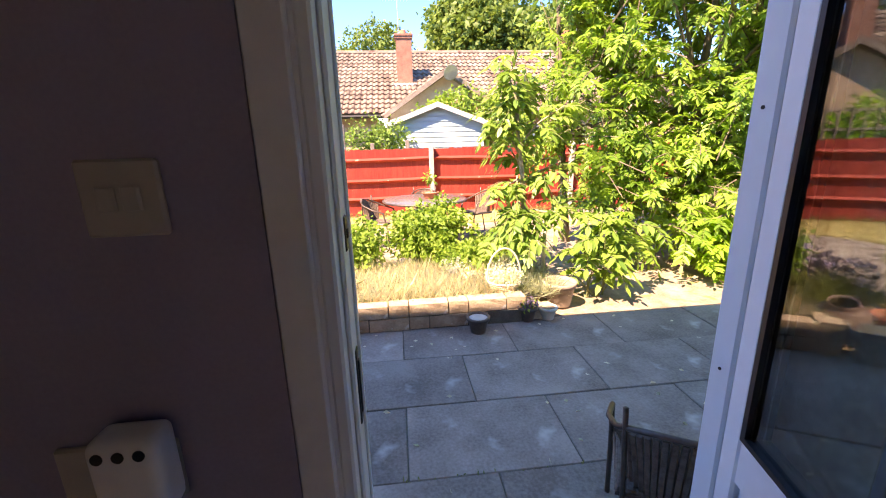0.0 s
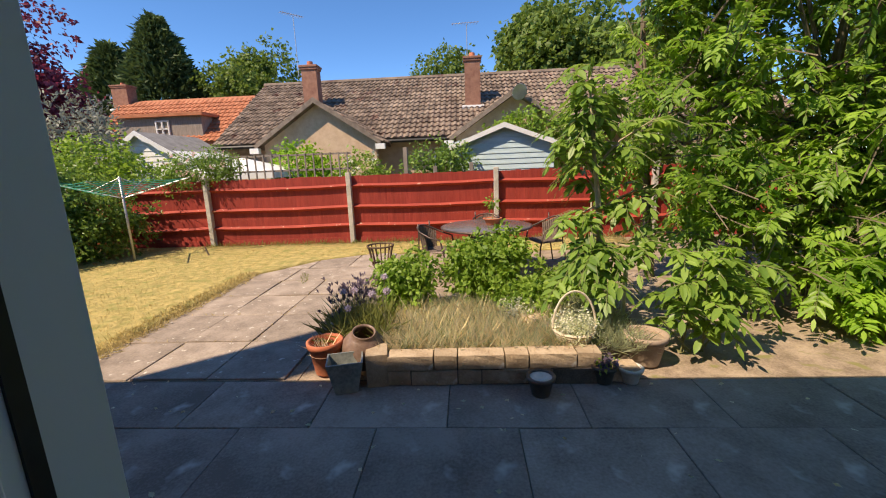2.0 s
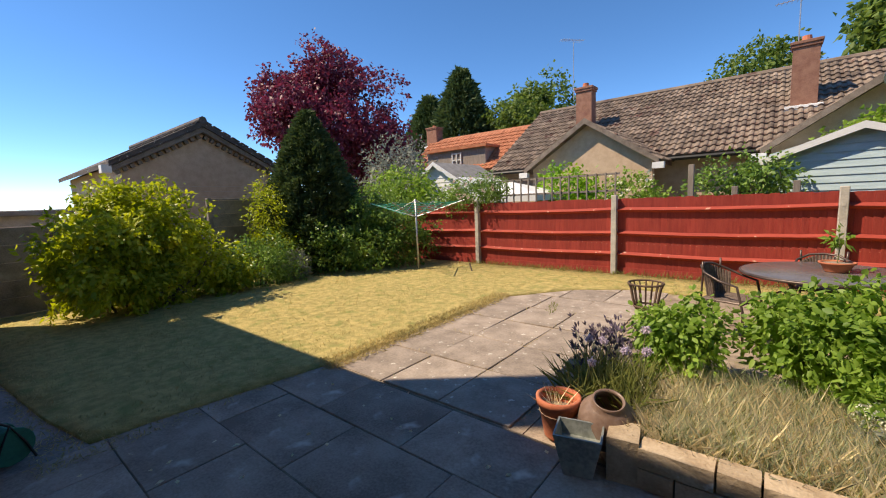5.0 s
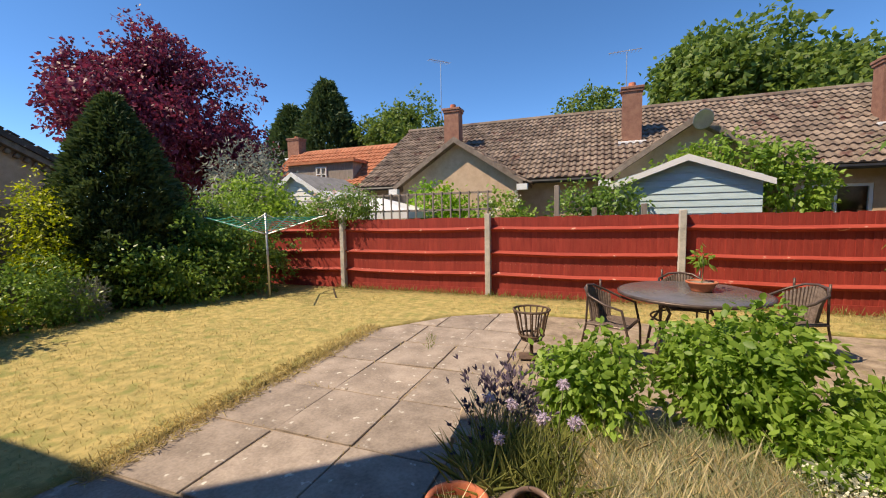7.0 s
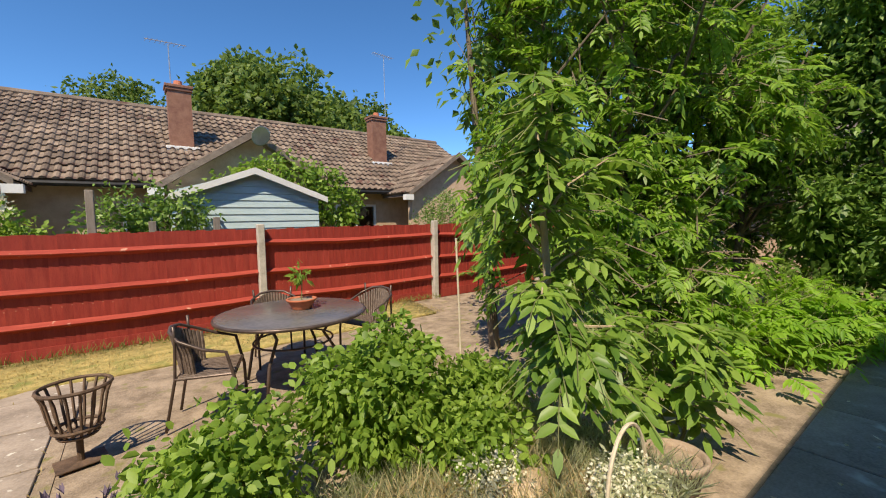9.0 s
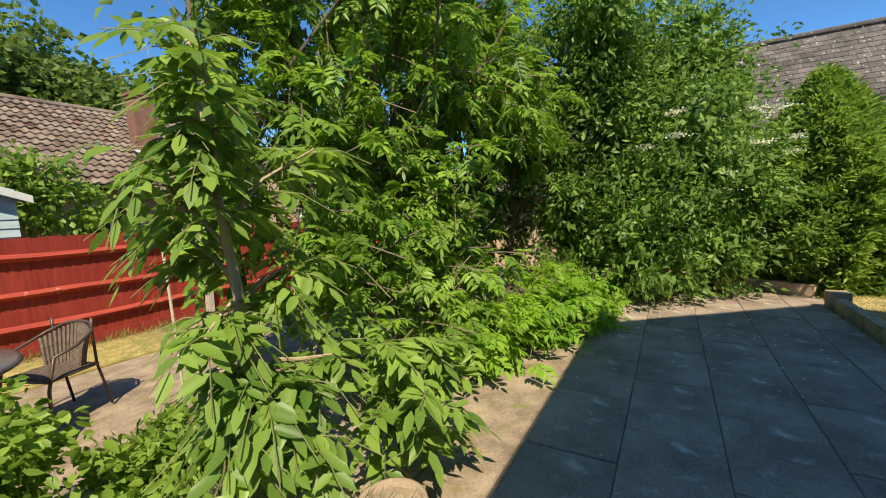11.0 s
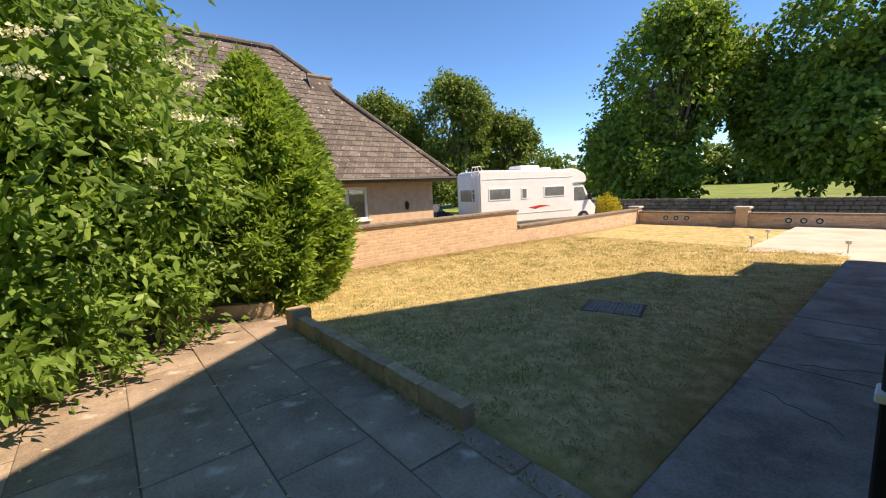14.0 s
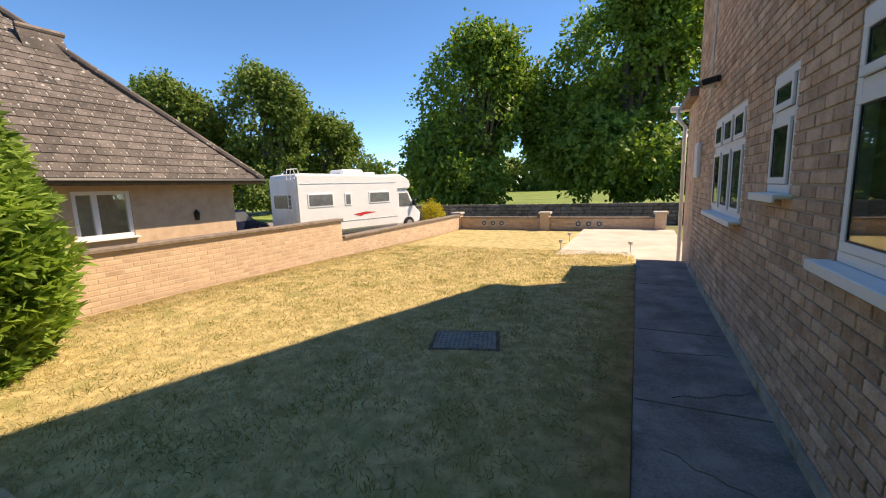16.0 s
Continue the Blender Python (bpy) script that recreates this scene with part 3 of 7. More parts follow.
def leaves(name, blobs, n, length, width, material, parent, seed=1, clump=9, spread=0.16, thick=0.35, rough=0.28, floor=0.03, hang=0.25, round_tip=False, oval=False):
    r = np.random.default_rng(seed)
    c, d = blob_points(r, blobs, max(2, n // clump), thick, rough)
    c, d = np.repeat(c, clump, 0), np.repeat(d, clump, 0)
    p = c + r.normal(size=c.shape) * spread
    keep = p[:, 2] > floor
    p, d = p[keep], d[keep]
    along = d * 0.7 + r.normal(size=d.shape) * 0.75 + np.array([0, 0, -hang])
    side = np.cross(along, d + r.normal(size=d.shape) * 0.55)
    ln = length * r.uniform(0.6, 1.25, len(p))
    return leaf_mesh(name, p, along, side, ln, width * ln / length, material, parent, 0.2, round_tip, oval)


def fronds(name, p, d, length, pairs, leaflet, leafwidth, material, parent, seed=1, droop=0.5, rachis=True):
    """Feathered leaves: from p along d, bending down, with leaflets in pairs and one at the tip."""
    r = np.random.default_rng(seed)
    n = len(p)
    length = np.broadcast_to(length, n)
    d = unit(d)
    side = unit(np.cross(d, np.array([0, 0, 1.0])) + r.normal(size=d.shape) * 0.25)
    base, along, sides, lens = [], [], [], []
    for k in range(pairs):
        u = 0.28 + 0.72 * k / pairs
        at = p + d * (length * u)[:, None] + np.array([0, 0, -1.0]) * (length * droop * u * u)[:, None]
        run = unit(d + np.array([0, 0, -1.0]) * (2 * droop * u))
        for s in (-1, 1):
            a = run * 0.55 + side * s + r.normal(size=d.shape) * 0.18 + np.array([0, 0, -0.15])
            base.append(at), along.append(a), sides.append(np.cross(a, np.cross(run, side)) + 1e-3), lens.append(leaflet * r.uniform(0.75, 1.15, n) * (0.75 + 0.5 * math.sin(math.pi * (0.2 + 0.7 * u))))
    end = p + d * length[:, None] + np.array([0, 0, -1.0]) * (length * droop)[:, None]
    run = unit(d + np.array([0, 0, -2.0 * droop]))
    base.append(end), along.append(run), sides.append(side), lens.append(leaflet * np.ones(n) * 1.1)
    base, along, sides, lens = (np.concatenate(v) for v in (base, along, sides, lens))
    ob = leaf_mesh(name, base, along, sides, lens, lens * leafwidth, material, parent, 0.10, False, True)
    return ob


def rachises(name, p, d, length, droop, material, parent, radius=0.0025):
    v, f = [], []
    d = unit(d)
    for i in range(len(p)):
        o = len(v)
        side = np.cross(d[i], (0, 0, 1.0))
        side = side / max(1e-6, np.linalg.norm(side)) * radius
        for u in (0, 0.5, 1.0):
            q = p[i] + d[i] * length * u - np.array([0, 0, 1.0]) * length * droop * u * u
            v += [tuple(q + side), tuple(q - side), tuple(q + np.array([0, 0, radius * 1.6]))]
        for a in (0, 3):
            for k in range(3):
                f.append((o + a + k, o + a + (k + 1) % 3, o + a + 3 + (k + 1) % 3, o + a + 3 + k))
    return tagged(raw(name, v, f, material, parent), kind="stuff")


def branchwork(bm, start, tips, r0, r1, rnd, seg=6, bend=0.15):
    """A limb from start to every tip, tapering."""
    for t in tips:
        a, b = Vector(start), Vector(t)
        mid = a.lerp(b, 0.5) + Vector((rnd.uniform(-1, 1), rnd.uniform(-1, 1), rnd.uniform(0, 1))) * (b - a).length * bend
        tube(bm, [a, a.lerp(mid, 0.55) + Vector((0, 0, 0.02)), mid, b], [r0, r0 * 0.75, (r0 + r1) / 2, r1], seg)
    return bm


def shrub(name, x, y, blobs, n, length, width, material, label, seed, stems=7, category="shrub", stem_mat=None, **kw):
    t = thing(name, x, y, 0, 0, label, category)
    rnd = random.Random(seed)
    bm = bmesh.new()
    tips = []
    for k in range(stems):
        b = rnd.choice(blobs)
        tips.append((b[0] + rnd.uniform(-0.5, 0.5) * b[3], b[1] + rnd.uniform(-0.5, 0.5) * b[4], b[2] + rnd.uniform(0, 0.5) * b[5]))
    for k, tip in enumerate(tips):
        s = (tip[0] * 0.25 + rnd.uniform(-0.06, 0.06), tip[1] * 0.25 + rnd.uniform(-0.06, 0.06), -0.04)
        branchwork(bm, s, [tip], 0.022, 0.006, rnd, 5)
    tagged(part("stem_work", bm, stem_mat or M_BARK, t), kind="stuff")
    leaves("foliage", blobs, n, length, width, material, t, seed, **kw)
    return t


def big_tree(name, x, y, z, height, radius, label, material, n, seed, leaf=0.5, trunk=0.35, base=0.3, spread=0.6, lobes=9, bark=None, thick=0.3, category="tree", wide=0.5):
    """A grown tree: tapered trunk, limbs, and a lobed crown of many leaves with gaps."""
    t = thing(name, x, y, z, 0, label, category)
    rnd = random.Random(seed)
    bm = bmesh.new()
    h0 = height * base
    tube(bm, [(0, 0, -0.3), (0.02, 0.0, h0 * 0.3), (rnd.uniform(-0.2, 0.2), rnd.uniform(-0.2, 0.2), h0), (rnd.uniform(-0.4, 0.4), rnd.uniform(-0.4, 0.4), height * 0.7)], [trunk * 1.35, trunk, trunk * 0.8, trunk * 0.2], 10)
    blobs = []
    mid = h0 + (height - h0) * 0.5
    for k in range(lobes):
        a = k * 2.4 + rnd.uniform(-0.4, 0.4)
        u = ((k * 0.618 + 0.31) % 1.0) if lobes > 16 else (k + 0.5) / lobes
        rr = radius * wide * (1.05 - 0.75 * u) * rnd.uniform(0.75, 1.1)
        zz = h0 + (height - h0) * (0.18 + 0.66 * u)
        s = radius * (rnd.uniform(0.24, 0.40) if lobes > 16 else rnd.uniform(0.42, 0.6)) * (1.05 - 0.3 * u)
        if lobes > 16:
            zz = h0 + (height - h0) * (0.07 + 0.78 * u)
            rr = radius * 0.70 * math.sin(math.pi * (0.16 + 0.80 * u)) ** 0.6 * rnd.uniform(0.55, 1.05)
        blobs.append((rr * math.cos(a), rr * math.sin(a), zz, s, s, s * rnd.uniform(0.75, 0.95)))
    if lobes > 16:
        blobs.append((0, 0, mid + 0.04 * height, radius * 0.62, radius * 0.62, (height - h0) * 0.36))
    branchwork(bm, (0, 0, h0 * 0.85), [(b[0] * 0.8, b[1] * 0.8, b[2]) for b in blobs], trunk * 0.4, trunk * 0.08, rnd, 6)
    part("trunk", bm, bark or M_BARK, t, "", True)
    leaves("crown", blobs, n, leaf, leaf * 0.7, material, t, seed, clump=8, spread=leaf * spread, thick=thick, rough=0.22, floor=0.6)
    return t

# ---- the house: bricks, windows, door ----
def brick_mesh(name, lx, ly, lz):
    return mesh_of(boxed(-lx / 2, lx / 2, -ly / 2, ly / 2, -lz / 2, lz / 2, 0.004), name)


# window: an Empty at the middle of the sill line, its width along local x, outside towards -y
def window_unit(name, m, width, height, lights, label, transom=0.32, door=False):
    t = new(name)
    t.matrix_basis = m
    tagged(t, label, "window", "", "structure")
    w = width / 2
    fr = bmesh.new()
    box(fr, -w, w, -0.03, 0.04, 0, 0.055, 0.004)
    box(fr, -w, w, -0.03, 0.04, height - 0.055, height, 0.004)
    box(fr, -w, -w + 0.055, -0.028, 0.038, 0.055, height - 0.055, 0.004)
    box(fr, w - 0.055, w, -0.028, 0.038, 0.055, height - 0.055, 0.004)
    step = width / lights
    tz = height * (1 - transom)
    for k in range(1, lights):
        box(fr, -w + step * k - 0.03, -w + step * k + 0.03, -0.026, 0.036, 0.055, height - 0.055, 0.004)
    box(fr, -w + 0.055, w - 0.055, -0.027, 0.037, tz - 0.035, tz + 0.035, 0.004)
    part("window_frame", fr, M_UPVC, t, "white plastic window frame")
    for k in range(lights):
        x0, x1 = -w + step * k + 0.055, -w + step * (k + 1) - 0.055
        for z0, z1 in ((0.06, tz - 0.036), (tz + 0.036, height - 0.06)):
            sash = bmesh.new()
            e = 0.042
            box(sash, x0, x1, -0.046, -0.03, z0, z0 + e, 0.003)
            box(sash, x0, x1, -0.046, -0.03, z1 - e, z1, 0.003)
            box(sash, x0, x0 + e, -0.045, -0.03, z0 + e, z1 - e, 0.003)
            box(sash, x1 - e, x1, -0.045, -0.03, z0 + e, z1 - e, 0.003)
            s = part("sash", sash, M_UPVC, t)
            gk = bmesh.new()
            q = 0.008
            box(gk, x0 + e, x1 - e, -0.040, -0.028, z0 + e, z0 + e + q)
            box(gk, x0 + e, x1 - e, -0.040, -0.028, z1 - e - q, z1 - e)
            box(gk, x0 + e, x0 + e + q, -0.039, -0.028, z0 + e + q, z1 - e - q)
            box(gk, x1 - e - q, x1 - e, -0.039, -0.028, z0 + e + q, z1 - e - q)
            part("gasket", gk, M_DARK, s)
            pane = part("pane", boxed(x0 + e, x1 - e, -0.036, -0.030, z0 + e, z1 - e), M_GLASS, s)
            pane.visible_shadow = False
    sill = bmesh.new()
    box(sill, -w - 0.06, w + 0.06, -0.125, 0.03, -0.032, -0.002, 0.006)
    box(sill, -w - 0.06, w + 0.06, -0.13, -0.115, -0.055, -0.002, 0.005)
    part("window_sill", sill, M_UPVC, t, "white plastic sill")
    return t


def on_east(y, z):
    return pose(XE - 0.035, y, z, 0, 0, 90)


window_unit("window_1", on_east((W1[0] + W1[1]) / 2, W1[2]), W1[1] - W1[0], W1[3] - W1[2], 1, "white framed window in the brick side wall", 0.30)
window_unit("window_2", on_east((W2[0] + W2[1]) / 2, W2[2]), W2[1] - W2[0], W2[3] - W2[2], 1, "small white framed window with a top light", 0.36)
window_unit("window_3", on_east((W3[0] + W3[1]) / 2, W3[2]), W3[1] - W3[0], W3[3] - W3[2], 3, "three-light white framed window in the brick wall", 0.33)
window_unit("window_4", pose((REAR_WIN[0] + REAR_WIN[1]) / 2, YN - 0.07, REAR_WIN[2], 0, 0, 180), REAR_WIN[1] - REAR_WIN[0], REAR_WIN[3] - REAR_WIN[2], 2, "white framed window in the rear wall", 0.3)

# door frame and the open leaf
frame_ob = thing("door_1", 0, 0, 0, 0, "white plastic back door standing open to the garden", "door", "", "structure")
JX0, JX1 = -0.105, 0.745
bm = bmesh.new()
box(bm, DOOR[0], DOOR[0] + 0.055, YN - 0.24, YN + 0.005, 0.06, 2.16, 0.004)
box(bm, DOOR[0] + 0.055, DOOR[0] + 0.075, YN - 0.24, YN - 0.075, 0.06, 2.14, 0.004)
box(bm, DOOR[1] - 0.095, DOOR[1], YN - 0.02, YN + 0.045, 0.06, 2.16, 0.006)
box(bm, DOOR[1] - 0.075, DOOR[1], YN - 0.022, YN + 0.055, 0.06, 2.15, 0.006)
box(bm, DOOR[0] + 0.055, DOOR[1] - 0.095, YN - 0.24, YN + 0.005, 2.09, 2.16, 0.004)
part("door_frame", bm, M_UPVC, frame_ob, "white plastic door frame")
part("gasket", boxed(-0.0855, -0.083, YN - 0.052, YN - 0.042, 0.08, 2.08), M_DARK, frame_ob)
part("frame_bead", boxed(-0.0655, -0.058, YN - 0.205, YN - 0.185, 0.08, 2.08, 0.003), M_UPVC, frame_ob)
part("frame_bead", boxed(-0.0655, -0.060, YN - 0.092, YN - 0.078, 0.08, 2.08, 0.002), M_UPVC, frame_ob)
part("reveal_lining", boxed(DOOR[0] + 0.003, DOOR[0] + 0.05, YN - 0.2595, YN - 0.241, 0.062, 2.14, 0.002), M_WHITE, frame_ob, "white painted reveal lining")
part("threshold", boxed(DOOR[0] + 0.055, DOOR[1] - 0.095, YN - 0.3, YN + 0.06, 0.0, 0.075, 0.006), M_UPVC, frame_ob)
for z0, z1 in ((1.10, 1.24), (1.41, 1.465), (0.55, 0.62)):
    bm = bmesh.new()
    box(bm, -0.067, -0.0625, YN - 0.130, YN - 0.106, z0, z1, 0.002)
    box(bm, -0.063, -0.060, YN - 0.123, YN - 0.113, z0 + 0.02, z1 - 0.02, 0.001)
    part("lock_keep", bm, M_BLACK, frame_ob, "dark metal lock keep")
for z in (0.5, 1.05, 1.62):
    part("screw", tube(bmesh.new(), [(DOOR[1] - 0.0945, YN + 0.012, z), (DOOR[1] - 0.097, YN + 0.012, z)], 0.004, 8), M_DARK, frame_ob)
leaf = part("door_leaf", bmesh.new(), M_UPVC, frame_ob, "white door leaf with a tall glass pane")
leaf.matrix_basis = pose(DOOR[1] - 0.097, YN - 0.026, 0, 0, 0, -104)
lw = 0.78
bm = bmesh.new()
st_ = 0.062
for x0, x1, z0, z1 in ((0, st_, 0.08, 2.08), (lw - 0.10, lw, 0.08, 2.08), (st_, lw - 0.10, 0.08, 0.20), (st_, lw - 0.10, 1.98, 2.08), (st_, lw - 0.10, 0.83, 0.94)):
    box(bm, x0, x1, 0.0, 0.06, z0, z1, 0.006)
bm.to_mesh(leaf.data)
bm.free()
bm = bmesh.new()
for x0, x1, z0, z1 in ((st_, st_ + 0.014, 0.94, 1.98), (lw - 0.112, lw - 0.10, 0.94, 1.98), (st_ + 0.014, lw - 0.112, 0.94, 0.952), (st_ + 0.014, lw - 0.112, 1.968, 1.98)):
    box(bm, x0, x1, -0.002, 0.05, z0, z1)
part("gasket", bm, M_DARK, leaf)
p = part("pane", boxed(st_ + 0.014, lw - 0.112, 0.010, 0.014, 0.952, 1.968), M_GLASS, leaf)
p.visible_shadow = False
p = part("inner_pane", boxed(st_ + 0.014, lw - 0.112, 0.034, 0.038, 0.952, 1.968), M_GLASS, leaf)
p.visible_shadow = False
part("lower_panel", boxed(st_, lw - 0.10, 0.015, 0.045, 0.20, 0.83, 0.004), M_UPVC, leaf)
bm = bmesh.new()
box(bm, lw - 0.075, lw - 0.045, -0.012, 0.0, 0.96, 1.2, 0.003)
tube(bm, [(lw - 0.06, -0.012, 1.08), (lw - 0.06, -0.05, 1.08), (lw - 0.17, -0.05, 1.08)], 0.010, 8)
part("door_handle", bm, M_UPVC, leaf, "white lever handle")

# switch, socket and the plug-in unit on the inner wall
YW = YN - 0.2605
sw = thing("light_switch", -0.279, YW, 1.519, 0, "cream plastic double light switch on the lilac wall", "switch")
part("plate", boxed(-0.043, 0.043, -0.010, 0, -0.043, 0.043, 0.003), M_CREAMPLATE, sw)
for dx in (-0.013, 0.013):
    part("rocker", boxed(dx - 0.010, dx + 0.010, -0.016, -0.0102, -0.014, 0.014, 0.002), M_CREAMPLATE, sw)
sw.scale = (0.98, 1, 0.98)
so = thing("wall_socket", -0.352, YW, 1.167, 0, "white double socket low on the lilac wall", "socket")
part("plate", boxed(-0.073, 0.073, -0.010, 0, -0.043, 0.043, 0.003), M_CREAMPLATE, so)
plug = thing("plug_in_unit", -0.312, YW - 0.0105, 1.195, 0, "rounded white plug-in air unit with round vents", "plug")
plug.scale = (0.93, 1.0, 1.0)
bm = boxed(-0.042, 0.042, -0.05, 0, -0.06, 0.055)
bmesh.ops.bevel(bm, geom=bm.edges[:], offset=0.016, segments=4, affect="EDGES", profile=0.6)
part("body", bm, M_WHITE, plug, "", True)
for dx in (-0.024, 0.0, 0.024):
    part("vent", tube(bmesh.new(), [(dx, -0.0495, 0.038), (dx, -0.0515, 0.038)], 0.007, 12), M_DARK, plug)
part("knob", tube(bmesh.new(), [(0.0, -0.0495, -0.035), (0.0, -0.056, -0.035)], 0.01, 14), M_POST, plug)

# pipes, cable, lamp and gutter on the house
pipe = thing("downpipe", -1.35, YN + 0.136, 0, 0, "brown plastic downpipe on the rear wall", "downpipe")
part("pipe", tube(bmesh.new(), [(0, 0, 0.02), (0, 0, 4.6)], 0.034, 12), M_BROWNPIPE, pipe, "", True)
for z in (0.5, 2.3, 4.1):
    part("bracket", boxed(-0.05, 0.05, -0.138, 0.038, z, z + 0.035, 0.004), M_BROWNPIPE, pipe)
pipe2 = thing("downpipe", XE + 0.031, 0.58, 0, 0, "dark brown plastic downpipe on the side wall", "downpipe")
part("pipe", tube(bmesh.new(), [(0, 0, 0.02), (0, 0, 4.7)], 0.03, 12), M_BLACK, pipe2, "", True)
for z in (0.86, 2.6):
    part("bracket", boxed(-0.036, 0.04, -0.045, 0.045, z, z + 0.03, 0.004), M_UPVC, pipe2)
pipe3 = thing("white_downpipe", XE + 0.05, -8.06, -0.1, 0, "white plastic downpipe and gutter end at the porch", "downpipe")
part("pipe", tube(bmesh.new(), [(0, 0, 0.0), (0, 0, 2.62), (0.12, 0, 2.78), (0.14, 0.0, 2.95)], 0.036, 10), M_UPVC, pipe3, "", True)
part("gutter", boxed(-1.0, 0.26, -0.16, -0.05, 2.93, 3.04, 0.02), M_UPVC, pipe3)
cable = thing("wall_cable", XE, -5.3, 2.3, 0, "thin pale cable clipped up the brick wall", "cable")
part("run", tube(bmesh.new(), [(0.012, -0.9, 0.02), (0.012, -0.35, 0.2), (0.012, -0.15, 0.24), (0.012, -0.02, 0.34), (0.012, 0.02, 1.2), (0.012, 0.04, 2.7)], 0.011, 6), M_WHITE, cable)
lamp = thing("security_light", XE, -4.72, 2.68, 0, "small dark security light on the brick wall", "light")
part("bracket", boxed(0, 0.05, -0.03, 0.03, -0.02, 0.05, 0.005), M_BLACK, lamp)
part("head", boxed(0.05, 0.20, -0.10, 0.10, -0.02, 0.045, 0.008, pose(0, 0, 0, 0, 12, 0)), M_BLACK, lamp)
part("lens", boxed(0.06, 0.19, -0.085, 0.085, -0.034, -0.024, 0.002, pose(0, 0, 0, 0, 12, 0)), M_POST, lamp)
part("sensor", lathe(bmesh.new(), [(0.0, -0.10), (0.02, -0.095), (0.026, -0.075), (0.02, -0.05)], 10, pose(0.06, 0, 0)), M_WHITE, lamp)
box1 = thing("meter_box", XE - 0.002, -6.15, 1.55, 0, "white meter box on the brick wall", "box")
part("case", boxed(0, 0.05, -0.17, 0.17, 0, 0.52, 0.008), M_UPVC, box1)
part("door", boxed(0.0505, 0.058, -0.15, 0.15, 0.02, 0.50, 0.004), M_WHITE, box1)

# ---- the red fence ----
POSTS = [-8.7, -5.52, -2.34, 0.80, 4.05, 7.2, 10.2]
FY = 9.27
fence = thing("garden_fence", 0, FY + 0.06, 0, 0, "red stained close-board fence with three rails between concrete posts", "fence")
m_board = mesh_of(prism(bmesh.new(), [(-0.058, 0.0), (0.058, 0.012), (0.058, 0.026), (-0.058, 0.012)], 0.0, 1.48), "board")
rng = random.Random(8)
boards = []
for a, b in zip(POSTS, POSTS[1:]):
    n = int((b - a - 0.08) / 0.098)
    for k in range(n + 1):
        x = a + 0.09 + (b - a - 0.18) * k / n
        boards.append(pose(x, 0.006, rng.uniform(-0.015, 0.008) - 0.02, 0, rng.uniform(-0.3, 0.3), 0))
pieces("board", m_board, boards, fence, M_FENCE)
for a, b in zip(POSTS, POSTS[1:]):
    for z in (0.40, 0.80, 1.25):
        bm = bmesh.new()
        ring = []
        for k in range(9):
            x = a + 0.05 + (b - a - 0.1) * k / 8
            dz = -0.025 * math.sin(math.pi * k / 8) + rng.uniform(-0.006, 0.006)
            ring.append([bm.verts.new((x, y, z + h + dz)) for y, h in ((0.004, 0.045), (-0.065, 0.0), (-0.06, -0.012), (0.004, -0.05))])
        for r0, r1 in zip(ring, ring[1:]):
            for k in range(4):
                bm.faces.new((r0[k], r0[(k + 1) % 4], r1[(k + 1) % 4], r1[k]))
        part("rail", bm, M_RAIL, fence)
    part("gravel_board", boxed(a + 0.05, b - 0.05, -0.012, 0.003, -0.04, 0.13), M_FENCE, fence)
m_post = bmesh.new()
box(m_post, -0.05, 0.05, -0.11, 0.0, -0.05, 1.53, 0.008)
for z in (0.39, 0.79, 1.24):
    box(m_post, -0.02, 0.02, -0.114, -0.108, z, z + 0.05, 0.002)
post_me = mesh_of(m_post, "post")
pieces("post", post_me, [pose(x, 0.0, 0, rng.uniform(-0.6, 0.6), rng.uniform(-0.8, 0.8), 0) for x in POSTS], fence, M_POST)

# ---- the west boundary ----
wp = thing("concrete_panel_wall", -9.6, 0, 0, 0, "dark concrete panel boundary wall behind the shrubs", "wall", "", "structure")
for k in range(4):
    for j in range(5):
        part("panel", boxed(-0.03, 0.03, -2.6 + 1.86 * k, -2.6 + 1.86 * k + 1.78, -0.02 + 0.29 * j, 0.262 + 0.29 * j, 0.006), M_CONC, wp)
    part("post", boxed(-0.06, 0.06, -2.67 + 1.86 * k, -2.61 + 1.86 * k, -0.05, 1.5, 0.008), M_CONC, wp)
M_GREYWOOD = mat("weathered_wood", (0.20, 0.17, 0.145), (0.30, 0.26, 0.225), 0.9, 5, 60, 0.3, vary=0.1, stretch=(5, 5, 0.6))
wf = thing("garage_yard_wall", -9.62, 4.85, 0, 0, "grey brown concrete panel wall with a pale top rail", "wall", "", "structure")
M_PANEL = mat("weathered_panel", (0.17, 0.14, 0.115), (0.29, 0.245, 0.205), 0.9, 3, 50, 0.3, vary=0.08, c=(0.12, 0.105, 0.085), spots=0.6, spot_scale=2.5, soft=0.15)
for k in range(4):
    for j in range(6):
        part("panel", boxed(-0.03, 0.03, 1.12 * k + 0.05, 1.12 * k + 1.07, 0.295 * j, 0.295 * j + 0.288, 0.006), M_PANEL, wf)
for k in range(5):
    part("post", boxed(-0.05, 0.06, 1.12 * k - 0.045, 1.12 * k + 0.045, -0.02, 1.83, 0.008), M_PANEL, wf)
for k in range(4):
    part("top_rail", boxed(-0.04, 0.05, 1.12 * k + 0.046, 1.12 * k + 1.074, 1.775, 1.81, 0.005), M_GREYWOOD, wf)

